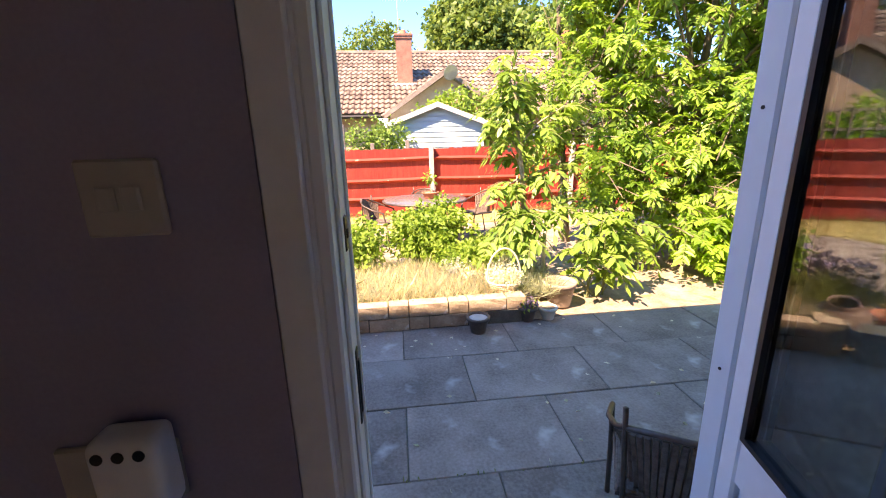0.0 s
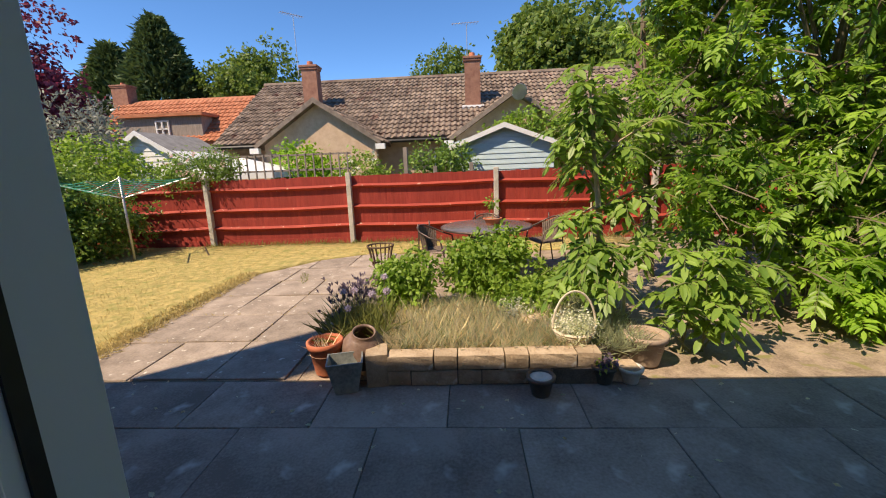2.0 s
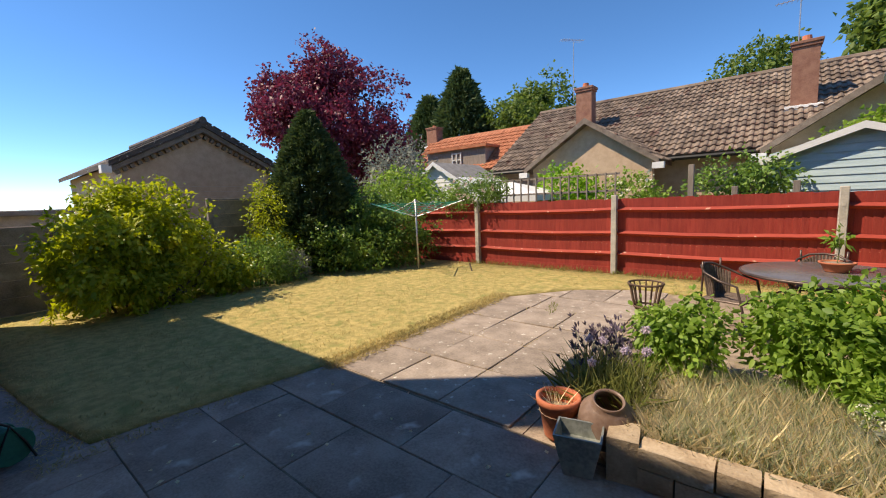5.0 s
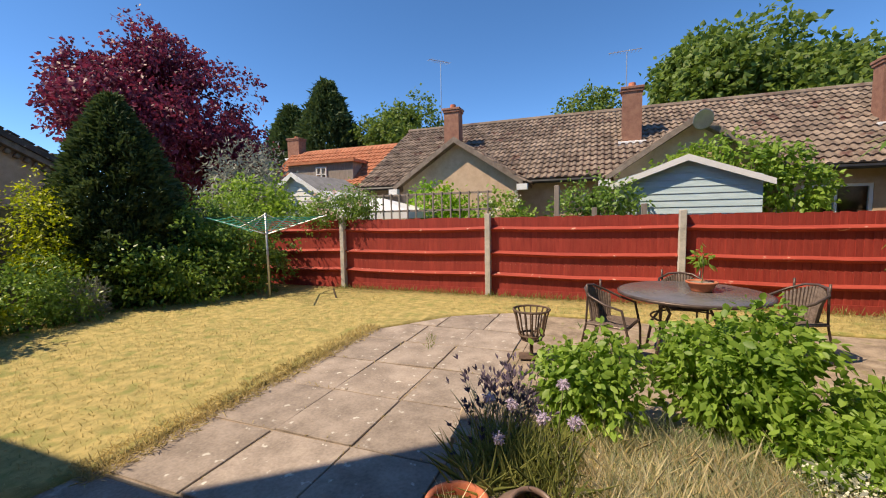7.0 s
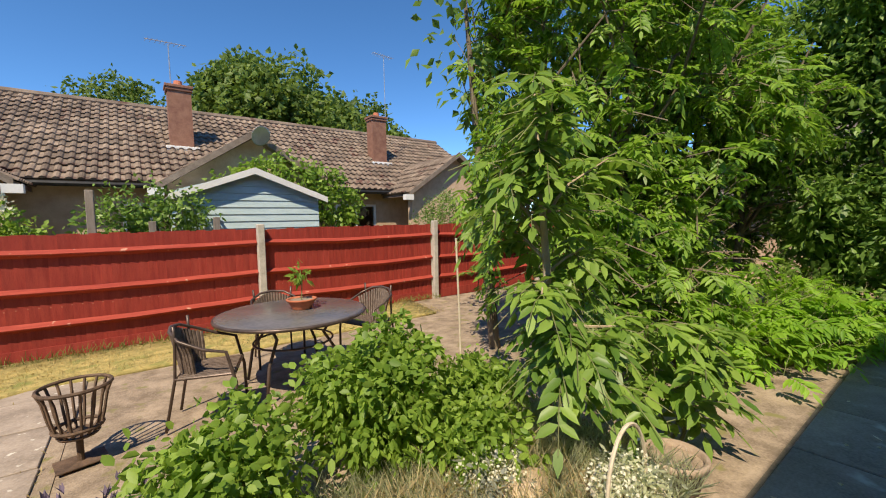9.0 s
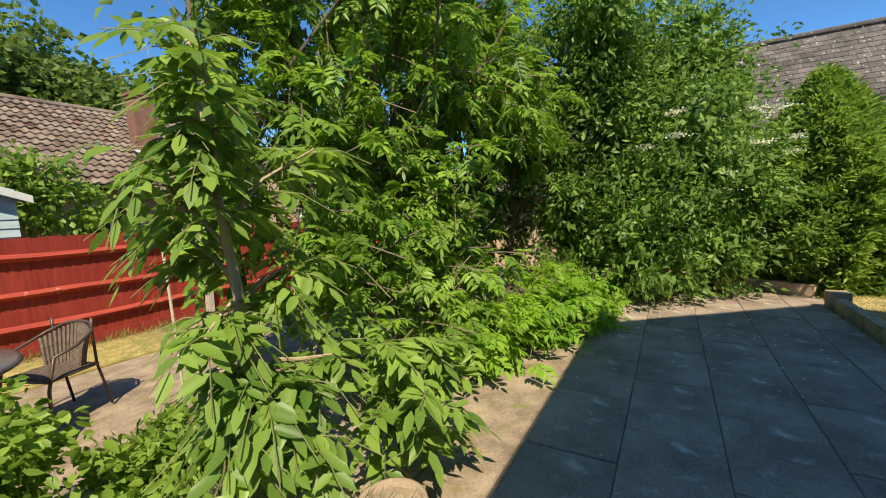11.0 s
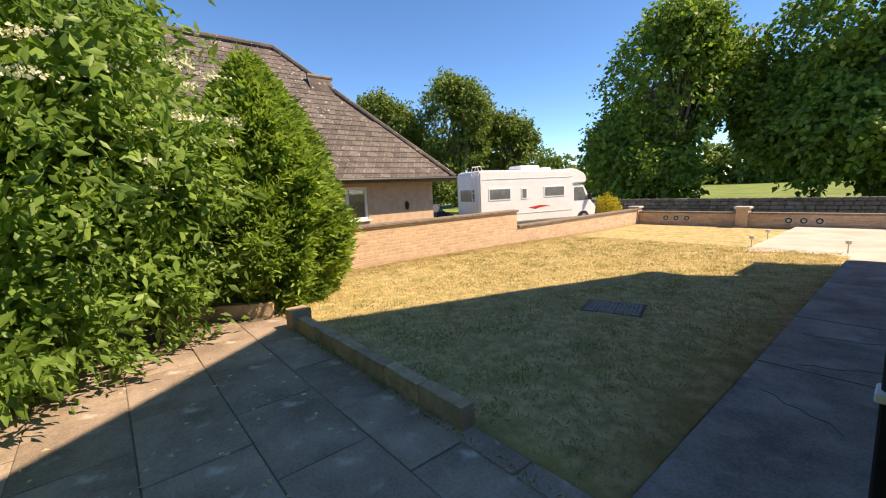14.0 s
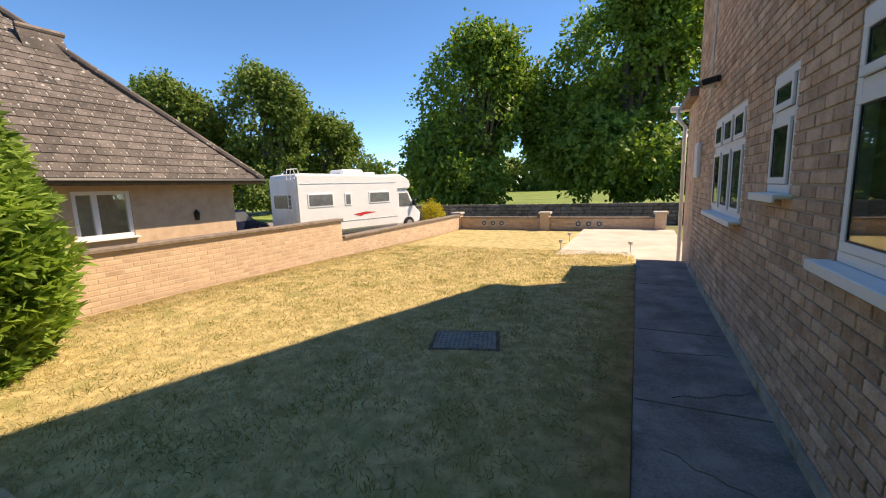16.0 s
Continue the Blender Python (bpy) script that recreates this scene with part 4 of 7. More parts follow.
# ---- the raised bed ----
bed = thing("raised_bed", 0, 0, 0, 0, "raised flower bed edged with buff stone walling blocks", "planter")
soil = prism(bmesh.new(), [(-0.62, 3.42), (1.0, 3.46), (1.55, 3.9), (1.75, 4.6), (1.5, 5.4), (0.6, 5.7), (-0.4, 5.6), (-1.1, 5.25), (-1.32, 4.6), (-1.2, 4.05)], -0.02, 0.17)
for v in soil.verts:
    if v.co.z > 0.1:
        v.co.z = 0.17 - 0.10 * max(0.0, min(1.0, (v.co.y - 4.3) / 1.0))
part("soil", soil, M_SOIL, bed)
def block_mesh(name, l, h, w=0.13, rough=0.012, seed=1):
    bm = bmesh.new()
    box(bm, -l / 2, l / 2, -w / 2, w / 2, 0, h)
    bmesh.ops.subdivide_edges(bm, edges=bm.edges[:], cuts=2, use_grid_fill=True)
    for v in bm.verts:
        q = noise.noise_vector(Vector((v.co.x * 14 + seed * 5, v.co.y * 14, v.co.z * 14))) * rough
        v.co += Vector((q.x * 0.3, q.y, q.z * 0.3))
    me = mesh_of(bm, name)
    me.materials.append(M_BLOCK)
    return me
bl = [block_mesh("block", 0.335, 0.108, seed=1), block_mesh("block", 0.165, 0.108, seed=2), block_mesh("block", 0.26, 0.108, seed=3), block_mesh("coping_block", 0.16, 0.25, 0.2, seed=4)]
def lay(k, x, y, z, rz=0):
    ob = new("block", bl[k])
    ob.parent = bed
    ob.matrix_basis = pose(x, y, z, 0, 0, rz)
x = -0.46
for k, w in ((0, 0.345), (1, 0.175), (0, 0.345), (1, 0.175), (0, 0.345), (1, 0.175)):
    lay(k, x + w / 2, 3.375 + 0.025 * (x + 0.5), 0.125, 0.8)
    x += w
x = -0.46
for k, w in ((1, 0.175), (0, 0.345), (1, 0.175), (0, 0.345), (1, 0.175), (0, 0.345), (2, 0.27)):
    lay(k, x + w / 2, 3.372 + 0.025 * (x + 0.5), 0.008, 0.8)
    x += w
lay(3, -0.55, 3.40, 0.0, 12)
for k in range(5):
    u = k / 4
    lay(k % 3, -0.68 - 0.55 * u, 3.62 + 0.75 * u, 0.0, 125 - 8 * k)
part("bed_joint", boxed(-0.46, 1.08, 3.33, 3.43, 0.0, 0.115), M_JOINT, bed)
for k, (x, y, s) in enumerate(((-1.28, 4.75, 0.11), (-1.1, 5.2, 0.1), (0.72, 4.02, 0.17), (0.95, 3.85, 0.12), (0.55, 4.15, 0.1))):
    st = thing("garden_stone", x, y, 0.12 if x > 0 else 0.0, 30 * k, "pale rough stone lying among the plants", "stone")
    bm = bmesh.new()
    bmesh.ops.create_icosphere(bm, subdivisions=2, radius=s)
    for v in bm.verts:
        v.co *= 1 + 0.3 * noise.noise(v.co * 9 + Vector((k, 0, 0)))
        v.co.z = max(-0.02, v.co.z * 0.7 + s * 0.35)
    part("rock", bm, M_BLOCK, st)

# pots in front of the bed
M_TERRA = mat("terracotta", (0.42, 0.115, 0.055), (0.55, 0.19, 0.10), 0.75, 6, 60, 0.12)
M_JUG = mat("brown_stoneware", (0.16, 0.10, 0.075), (0.26, 0.18, 0.14), 0.4, 4, 40, 0.08)
M_ZINC = mat("old_zinc", (0.22, 0.24, 0.22), (0.40, 0.42, 0.38), 0.5, 5, 40, 0.1, metal=0.5)
M_GLAZE = mat("dark_glazed_pot", (0.06, 0.05, 0.04), (0.12, 0.095, 0.075), 0.4, 5, 40, 0.1)
M_STONEPOT = mat("tan_cast_pot", (0.30, 0.22, 0.16), (0.42, 0.33, 0.25), 0.85, 6, 60, 0.25)
M_CREAM = mat("cream_pot", (0.55, 0.52, 0.45), (0.68, 0.65, 0.57), 0.6, 6, 50, 0.1)
M_WICKER = mat("pale_wicker", (0.50, 0.42, 0.30), (0.68, 0.60, 0.46), 0.8, 12, 70, 0.2)


def pot(name, x, y, r, h, material, label, tilt=(0, 0), z=0.0, rim=0.02, fill=M_SOIL, level=0.85):
    t = thing(name, x, y, z, 0, label, "pot")
    t.matrix_basis = pose(x, y, z, tilt[0], tilt[1], 0)
    prof = [(0, 0.0), (r * 0.68, 0), (r * 0.70, 0.01), (r * 0.94, h * 0.80), (r + rim * 0.3, h * 0.81), (r + rim * 0.5, h * 0.99), (r, h), (r - 0.015, h * 0.985), (r * 0.9, h * 0.8), (r * 0.86, h * 0.72)]
    part("shell", lathe(bmesh.new(), prof, 28), material, t, "", True)
    part("soil", lathe(bmesh.new(), [(0, h * level), (r * 0.5, h * level + 0.008), (r * 0.92, h * level)], 20), fill, t)
    return t


pot("terracotta_pot", -0.995, 3.55, 0.135, 0.27, M_TERRA, "terracotta plant pot with withered stalks on the paving", level=0.62)
jug = thing("stoneware_jar", -0.74, 3.68, 0.02, 0, "round brown stoneware jar tipped towards the paving", "jar")
jug.matrix_basis = pose(-0.715, 3.60, 0.03, 15, 9, 0)
jug.scale = (1.1, 1.1, 1.12)
part("body", lathe(bmesh.new(), [(0, 0), (0.08, 0), (0.13, 0.06), (0.155, 0.14), (0.145, 0.21), (0.10, 0.27), (0.078, 0.285), (0.085, 0.30), (0.078, 0.302), (0.068, 0.288), (0.09, 0.26), (0.13, 0.2), (0.135, 0.14), (0.0, 0.03)], 32), M_JUG, jug, "", True)
tr = thing("zinc_trough", -0.76, 3.29, 0, 14, "square grey metal planter standing on the paving", "planter")
bm = bmesh.new()
lo, hi, inn = [(-0.10, -0.10), (0.10, -0.10), (0.10, 0.10), (-0.10, 0.10)], 0.24, 0.008
r0 = [bm.verts.new((x * 0.78, y * 0.78, 0)) for x, y in lo]
r1 = [bm.verts.new((x * 1.3, y * 1.05, hi)) for x, y in lo]
r2 = [bm.verts.new((x * 1.2, y * 0.93, hi)) for x, y in lo]
r3 = [bm.verts.new((x * 1.05, y * 0.85, 0.15)) for x, y in lo]
for a, b in ((r0, r1), (r1, r2), (r2, r3)):
    for k in range(4):
        bm.faces.new((a[k], a[(k + 1) % 4], b[(k + 1) % 4], b[k]))
bm.faces.new(r0[::-1]), bm.faces.new(r3)
part("shell", bm, M_ZINC, tr)
pot("bowl_pot", 0.64, 3.2, 0.092, 0.14, M_GLAZE, "dark glazed bowl pot with a pale rim", level=0.9, fill=M_CREAM)
pot("small_pot", 1.12, 3.36, 0.085, 0.13, M_GLAZE, "small dark pot with a purple pansy")
pot("small_pot", 1.31, 3.36, 0.082, 0.115, M_CREAM, "small cream pot standing on the paving", level=0.9)
pot("small_pot", 1.13, 3.62, 0.11, 0.2, M_GLAZE, "dark plant pot behind the others")
pot("large_tan_pot", 1.54, 3.66, 0.155, 0.245, M_STONEPOT, "large tan cast stone pot on the soil")
bk = thing("hoop_basket", 0.97, 3.62, 0.17, 0, "pale wicker basket with a tall hoop handle and pale flowers", "basket")
bm = bmesh.new()
for k in range(6):
    tube(bm, [((0.10 + 0.011 * k) * math.cos(a * math.tau / 20), (0.10 + 0.011 * k) * math.sin(a * math.tau / 20), 0.02 + 0.022 * k) for a in range(20)], 0.012, 5, True)
part("weave", bm, M_WICKER, bk)
part("hoop", tube(bmesh.new(), [(0.165 * math.cos(a), 0.0, 0.14 + 0.30 * math.sin(a) if math.sin(a) > 0 else 0.14) for a in [math.pi * k / 16 for k in range(17)]], 0.009, 6), M_WICKER, bk)
leaves("blossom", [(0, 0, 0.17, 0.13, 0.13, 0.07)], 900, 0.018, 0.014, L_WHITE, bk, 5, spread=0.03, floor=0.05)
leaves("foliage", [(0, 0, 0.15, 0.15, 0.15, 0.09)], 800, 0.04, 0.014, L_SAGE, bk, 6, spread=0.03, floor=0.05)
pansy = thing("pansy", 1.12, 3.36, 0.12, 0, "purple pansy growing in the small pot", "flower")
leaves("petals", [(0, 0, 0.05, 0.06, 0.06, 0.03)], 90, 0.035, 0.03, L_LAV, pansy, 7, spread=0.02, floor=0.0, round_tip=True)
leaves("foliage", [(0, 0, 0.02, 0.06, 0.06, 0.02)], 120, 0.03, 0.02, L_MINT, pansy, 8, spread=0.02, floor=0.0)

# ---- plants of the bed ----
def blades(name, x0, x1, y0, y1, n, h, material, label, seed, z=0.15, category="grass", kind="stuff", lean=0.42, w=0.008, inside=None):
    r = np.random.default_rng(seed)
    p = np.stack([r.uniform(x0, x1, n), r.uniform(y0, y1, n), np.full(n, z)], 1)
    if inside is not None:
        p = p[inside(p)]
    al = r.normal(size=p.shape) * lean + np.array([0, 0, 1.0])
    ob = leaf_mesh(name, p, al, r.normal(size=p.shape), h * r.uniform(0.5, 1.2, len(p)), w, material, None, 0.05)
    return tagged(ob, label, category, "", kind)


blades("dry_grass", -0.55, 1.05, 3.46, 4.4, 9500, 0.18, L_STRAW, "tangled straw-dry grass in the raised bed", 3, lean=0.6, w=0.003)
blades("seed_grass", -0.5, 1.0, 3.5, 4.4, 1500, 0.29, L_STRAW, "taller dry grass stalks gone to seed", 7, lean=0.4, w=0.0035)
blades("fresh_grass", -0.5, 1.2, 3.5, 4.4, 2600, 0.18, L_GRASS, "short green grass stems in the raised bed", 6, lean=0.5, w=0.004)
blades("green_grass", -0.4, 1.5, 3.5, 4.6, 9500, 0.21, L_SAGE, "pale grey green grass stems in the raised bed", 4, lean=0.5, w=0.0032)
blades("withered_stalks", -1.06, -0.93, 3.49, 3.61, 34, 0.2, L_STRAW, "withered stalks in the terracotta pot", 8, 0.165, "plant", lean=0.5, w=0.005)
blades("chive_leaves", -1.05, -0.55, 3.7, 4.2, 700, 0.34, L_GRASS, "thin green chive leaves at the edge of the bed", 5)


def mint(name, x, y, z, r, h, n, seed, label, mtl=L_MINT):
    blobs = [(0, 0, h * 0.45, r, r, h * 0.45), (r * 0.4, r * 0.2, h * 0.7, r * 0.55, r * 0.55, h * 0.28), (-r * 0.45, -r * 0.1, h * 0.6, r * 0.5, r * 0.5, h * 0.28), (0, -r * 0.45, h * 0.5, r * 0.5, r * 0.45, h * 0.3)]
    t = shrub(name, x, y, blobs, n, 0.062, 0.036, mtl, label, seed, 14, "shrub", M_TWIG, clump=7, spread=0.035, thick=0.4, oval=True)
    t.location.z = z
    return t


mint("leafy_shrub", -0.50, 4.62, 0.12, 0.30, 0.62, 2600, 11, "bushy bright green leafy plant in the bed")
mint("leafy_shrub", 0.36, 4.85, 0.08, 0.44, 0.84, 5200, 12, "tall bushy bright green leafy plant beside the table")
mint("leafy_shrub", 0.72, 4.35, 0.14, 0.28, 0.36, 1800, 13, "low bright green leafy plant in the bed")
mint("leafy_shrub", 1.25, 4.95, 0.05, 0.36, 0.42, 2800, 14, "low green leafy plants under the sapling")
lav = thing("lavender", -0.98, 4.52, 0.14, 0, "grey lavender bush with dark purple flower heads", "shrub")
r = np.random.default_rng(21)
n = 210
base = np.stack([r.normal(0, 0.12, n), r.normal(0, 0.2, n), np.zeros(n)], 1)
way = np.stack([base[:, 0] * 2 + r.normal(0, 0.25, n), base[:, 1] * 1.6 + r.normal(0, 0.25, n), np.ones(n)], 1)
ln = r.uniform(0.15, 0.29, n)
leaf_mesh("stem", base, way, r.normal(size=(n, 3)), ln, 0.007, L_GREY, lav, 0.05)
tip = base + unit(way) * ln[:, None]
leaf_mesh("bloom", np.repeat(tip, 3, 0), np.repeat(way, 3, 0) + r.normal(size=(n * 3, 3)) * 0.3, r.normal(size=(n * 3, 3)), 0.06, 0.018, L_LAV, lav, 0.05)
for k, (x, y, h) in enumerate(((-0.86, 3.92, 0.42), (-0.7, 3.86, 0.40), (-0.62, 4.05, 0.5), (-1.02, 4.08, 0.36), (-0.9, 3.80, 0.30), (-0.55, 3.75, 0.46))):
    ch = thing("chive_flower", x, y, 0.14, 0, "mauve globe chive flower on a thin stalk", "flower", "chive flowers")
    part("stalk", tube(bmesh.new(), [(0, 0, 0), (0.01, 0, h * 0.6), (0.03, 0.01, h)], 0.003, 5), M_TWIG, ch)
    leaves("head", [(0.03, 0.01, h, 0.022, 0.022, 0.02)], 150, 0.018, 0.008, L_CHIVE, ch, 30 + k, clump=2, spread=0.003, floor=0)
wf_ = thing("white_flowers", 0.62, 4.12, 0.17, 0, "clump of small white flowers in the bed", "flower")
leaves("petals", [(0, 0, 0.12, 0.16, 0.12, 0.07)], 800, 0.016, 0.014, L_WHITE, wf_, 41, spread=0.03, floor=0.0)
leaves("foliage", [(0, 0, 0.08, 0.2, 0.15, 0.09)], 500, 0.05, 0.02, L_GREY, wf_, 42, spread=0.03, floor=0.0)

# ---- the walnut sapling ----
sap = thing("walnut_sapling", 1.42, 4.42, 0.1, 0, "young walnut tree with large feathered leaves tied to a stake", "tree")
M_PALEBARK = mat("pale_bark", (0.34, 0.26, 0.17), (0.46, 0.37, 0.26), 0.85, 10, 60, 0.25, stretch=(1, 1, 0.3))
rnd = random.Random(5)
bm = bmesh.new()
tube(bm, [(0, 0, -0.15), (0.0, 0, 0.5), (-0.06, -0.05, 1.1), (-0.14, -0.06, 1.7), (-0.18, -0.05, 2.25)], [0.042, 0.036, 0.026, 0.016, 0.008], 8)
part("trunk", bm, M_PALEBARK, sap, "pale slender trunk", True)
limbs = [((-0.06, -0.05, 1.05), (-0.52, -0.22, 1.0)), ((-0.03, 0, 0.8), (-0.35, -0.42, 0.72)), ((-0.08, -0.05, 1.3), (-0.62, 0.05, 1.75)), ((-0.1, -0.05, 1.4), (0.3, -0.25, 1.8)), ((-0.05, 0, 1.0), (0.35, -0.1, 1.25)), ((-0.12, -0.05, 1.6), (-0.4, -0.25, 2.1)), ((-0.14, -0.06, 1.7), (0.05, 0.25, 2.2)), ((-0.02, 0, 0.7), (0.22, -0.38, 0.75)), ((-0.06, -0.05, 1.15), (-0.1, 0.4, 1.5)), ((-0.04, -0.02, 0.85), (-0.6, -0.38, 0.55)), ((-0.02, 0, 0.65), (-0.12, -0.55, 0.5))]
P, D = [], []
limbs = [(a, (b[0] * 0.62 if b[0] < -0.3 else b[0], b[1], b[2])) for a, b in limbs]
for a, b in limbs:
    part("limb", branchwork(bmesh.new(), a, [b], 0.014, 0.005, rnd, 5, 0.1), M_PALEBARK, sap)
    for k in range(15):
        u = 0.25 + 0.75 * k / 14
        q = Vector(a).lerp(Vector(b), u)
        P.append(q[:]), D.append((rnd.uniform(-1, 1) + (b[0] - a[0]), rnd.uniform(-1, 1) + (b[1] - a[1]), rnd.uniform(-0.35, 0.6)))
for k in range(26):
    P.append((-0.18 + rnd.uniform(-0.05, 0.05), -0.05 + rnd.uniform(-0.05, 0.05), 1.5 + 0.032 * k)), D.append((rnd.uniform(-1, 1), rnd.uniform(-1, 1), rnd.uniform(0.1, 0.9)))
P, D = np.array(P), np.array(D)
fronds("leaves", P, D, np.random.default_rng(2).uniform(0.16, 0.30, len(P)), 3, 0.105, 0.46, L_WALNUT, sap, 3, 0.5)
rachises("stalk_work", P, D, 0.33, 0.5, M_TWIG, sap)
stk = thing("wooden_stake", 1.60, 4.30, 0.0, 0, "pale wooden stake beside the sapling", "stake")
part("pole", tube(bmesh.new(), [(0, 0, -0.05), (0.01, 0, 0.62)], 0.022, 8), M_CREAM, stk)
cane = thing("bamboo_cane", 1.72, 5.68, 0, 0, "thin upright bamboo cane", "cane")
part("pole", tube(bmesh.new(), [(0, 0, -0.05), (-0.01, 0, 0.6), (-0.035, 0, 1.36)], 0.010, 7), M_WICKER, cane)

# ---- the ash thicket ----
ash = thing("ash_thicket", 4.4, 5.6, 0, 0, "dense thicket of young ash trees with feathered leaves", "tree")
rnd = random.Random(9)
trunks = [(-1.3, 0.2, 5.2), (-0.4, -0.3, 5.6), (0.7, 0.3, 5.4), (1.7, -0.2, 4.6), (-1.9, 0.6, 4.6), (2.6, -0.6, 3.4)]
for x, y, h in trunks:
    bm = bmesh.new()
    tube(bm, [(x * 0.9, y, -0.1), (x, y, h * 0.4), (x + rnd.uniform(-0.3, 0.3), y + rnd.uniform(-0.3, 0.3), h * 0.95)], [0.07, 0.05, 0.015], 8)
    tk = part("trunk", bm, M_BARK, ash, "dark crooked trunk")
    for k in range(7):
        tip = (max(-1.7, x + rnd.uniform(-1.1, 1.1)), y + rnd.uniform(-1.5, 0.8), h * rnd.uniform(0.3, 0.95))
        part("limb", branchwork(bmesh.new(), (x, y, h * 0.35), [tip], 0.028, 0.008, rnd, 5), M_BARK, tk)
r = np.random.default_rng(17)
blobs = [(-1.5, -1.0, 0.75, 0.75, 0.55, 0.75), (-0.5, -1.15, 0.8, 0.7, 0.5, 0.75), (3.0, -0.2, 4.2, 1.0, 1.0, 1.1), (1.6, 0.1, 5.0, 1.1, 1.1, 0.9), (-1.5, 0.0, 1.9, 0.95, 1.1, 1.5), (-0.5, -0.4, 1.6, 1.0, 1.0, 1.2), (0.7, 0.3, 1.7, 1.1, 0.9, 1.4), (1.8, 0.3, 1.35, 1.0, 0.9, 1.1), (-1.0, 0.0, 3.9, 1.3, 1.3, 1.5), (0.5, -0.1, 4.2, 1.5, 1.4, 1.4), (1.8, -0.3, 3.4, 1.2, 1.3, 1.1), (2.7, -0.2, 1.4, 0.8, 0.8, 1.1), (-2.0, 0.6, 3.6, 0.8, 0.9, 1.3), (2.7, -0.8, 3.0, 0.8, 0.8, 0.9), (0.5, -1.0, 3.0, 1.0, 0.8, 0.7), (1.6, -1.1, 2.9, 0.9, 0.7, 0.7)]
c, d = blob_points(r, blobs, 1500, 0.45, 0.30)
keep = (c[:, 2] > 0.22) & ~((c[:, 0] < -2.45 + 0.77 * c[:, 1]) & (c[:, 2] > 1.9))
c, d = c[keep], d[keep]
# each twig end carries a spray of fronds; its twig runs back towards the stems
FR = 6
tw = unit(d + r.normal(size=d.shape) * 0.35)
cc, dt = np.repeat(c, FR, 0), np.repeat(tw, FR, 0)
back = np.tile(np.linspace(0.0, 0.30, FR), len(c))
cc = cc - dt * back[:, None] + r.normal(size=cc.shape) * 0.015
dd = dt * 0.75 + r.normal(size=dt.shape) * 0.62 + np.array([0, -0.05, 0.12])
ok = cc[:, 2] > 0.2
cc, dd = cc[ok], dd[ok]
fronds("leaves", cc, dd, r.uniform(0.17, 0.32, len(cc)), 5, 0.088, 0.36, L_ASH, ash, 18, 0.42)
rachises("stalk_work", cc, dd, 0.24, 0.42, M_TWIG, ash, 0.002)
rachises("twig_work", c - tw * 0.55, tw + np.array([0, 0, 0.1]), 0.6, 0.1, M_BARK, ash, 0.006)
c2, d2 = blob_points(r, [(b[0], b[1] + 0.15, b[2], b[3] * 0.62, b[4] * 0.62, b[5] * 0.75) for b in blobs], 2600, 0.6, 0.2)
keep = c2[:, 2] > 0.15
leaf_mesh("inner_leaves", c2[keep], d2[keep] + r.normal(size=d2[keep].shape) * 0.8, r.normal(size=d2[keep].shape), 0.15, 0.09, L_DARK, ash, 0.2)
n = 700
lp = np.stack([r.uniform(3.4, 7.4, n), r.normal(4.0, 0.22, n), r.uniform(0.02, 0.55, n)], 1)
lp[:, 1] += 0.25 * np.sin(lp[:, 0] * 2.1)
low = thing("low_ash_suckers", 0, 0, 0, 0, "low bright green ash suckers and ferns along the patio edge", "shrub")
fronds("leaves", lp, np.stack([r.normal(0, 0.7, n), r.normal(-0.6, 0.5, n), r.uniform(0.3, 1.0, n)], 1), r.uniform(0.22, 0.42, n), 7, 0.09, 0.36, L_FERN, low, 19, 0.5)
rachises("stalk_work", lp, np.stack([r.normal(0, 0.4, n), r.normal(-0.4, 0.4, n), np.ones(n)], 1), 0.3, 0.3, M_TWIG, low)
n = 620
fx = r.uniform(4.6, 7.4, n)
fp = np.stack([fx, 3.62 + 0.3 * r.random(n) ** 1.5 + 0.07 * np.sin(fx * 3.1), r.uniform(0.0, 0.28, n)], 1)
fw = np.stack([r.normal(0, 0.8, n), r.normal(-0.35, 0.55, n), r.uniform(0.35, 1.0, n)], 1)
fp[:240, 0], fp[:240, 1] = r.uniform(5.4, 7.9, 240), 3.62 - 0.42 * r.random(240) ** 1.6
fp[:240, 2] *= 0.5
edge_fern = thing("fern_clump", 0, 0, 0, 0, "bright sunlit ferns spilling over the patio edge", "fern")
fronds("leaves", fp, fw, r.uniform(0.16, 0.34, n), 9, 0.055, 0.34, L_FERN, edge_fern, 29, 0.45)
rachises("stalk_work", fp, fw, 0.26, 0.45, M_TWIG, edge_fern)
# a leafy sucker beside the tan pot
n = 46
sp = np.stack([2.02 + r.normal(0, 0.16, n), 3.86 + r.normal(0, 0.15, n), r.uniform(0.25, 0.85, n)], 1)
sw2 = np.stack([r.normal(0, 0.8, n), r.normal(-0.25, 0.7, n), r.uniform(0.0, 0.7, n)], 1)
suck = thing("ash_sucker", 0, 0, 0, 0, "young ash sucker with broad bright leaflets beside the pots", "shrub")
for k in range(7):
    part("stem", tube(bmesh.new(), [(2.02 + 0.03 * k - 0.1, 3.86, -0.03), sp[k * 5]], [0.008, 0.004], 5), M_TWIG, suck)
fronds("leaves", sp, sw2, r.uniform(0.2, 0.34, n), 4, 0.12, 0.44, L_WALNUT, suck, 33, 0.4)
rachises("stalk_work", sp, sw2, 0.28, 0.4, M_TWIG, suck, 0.003)

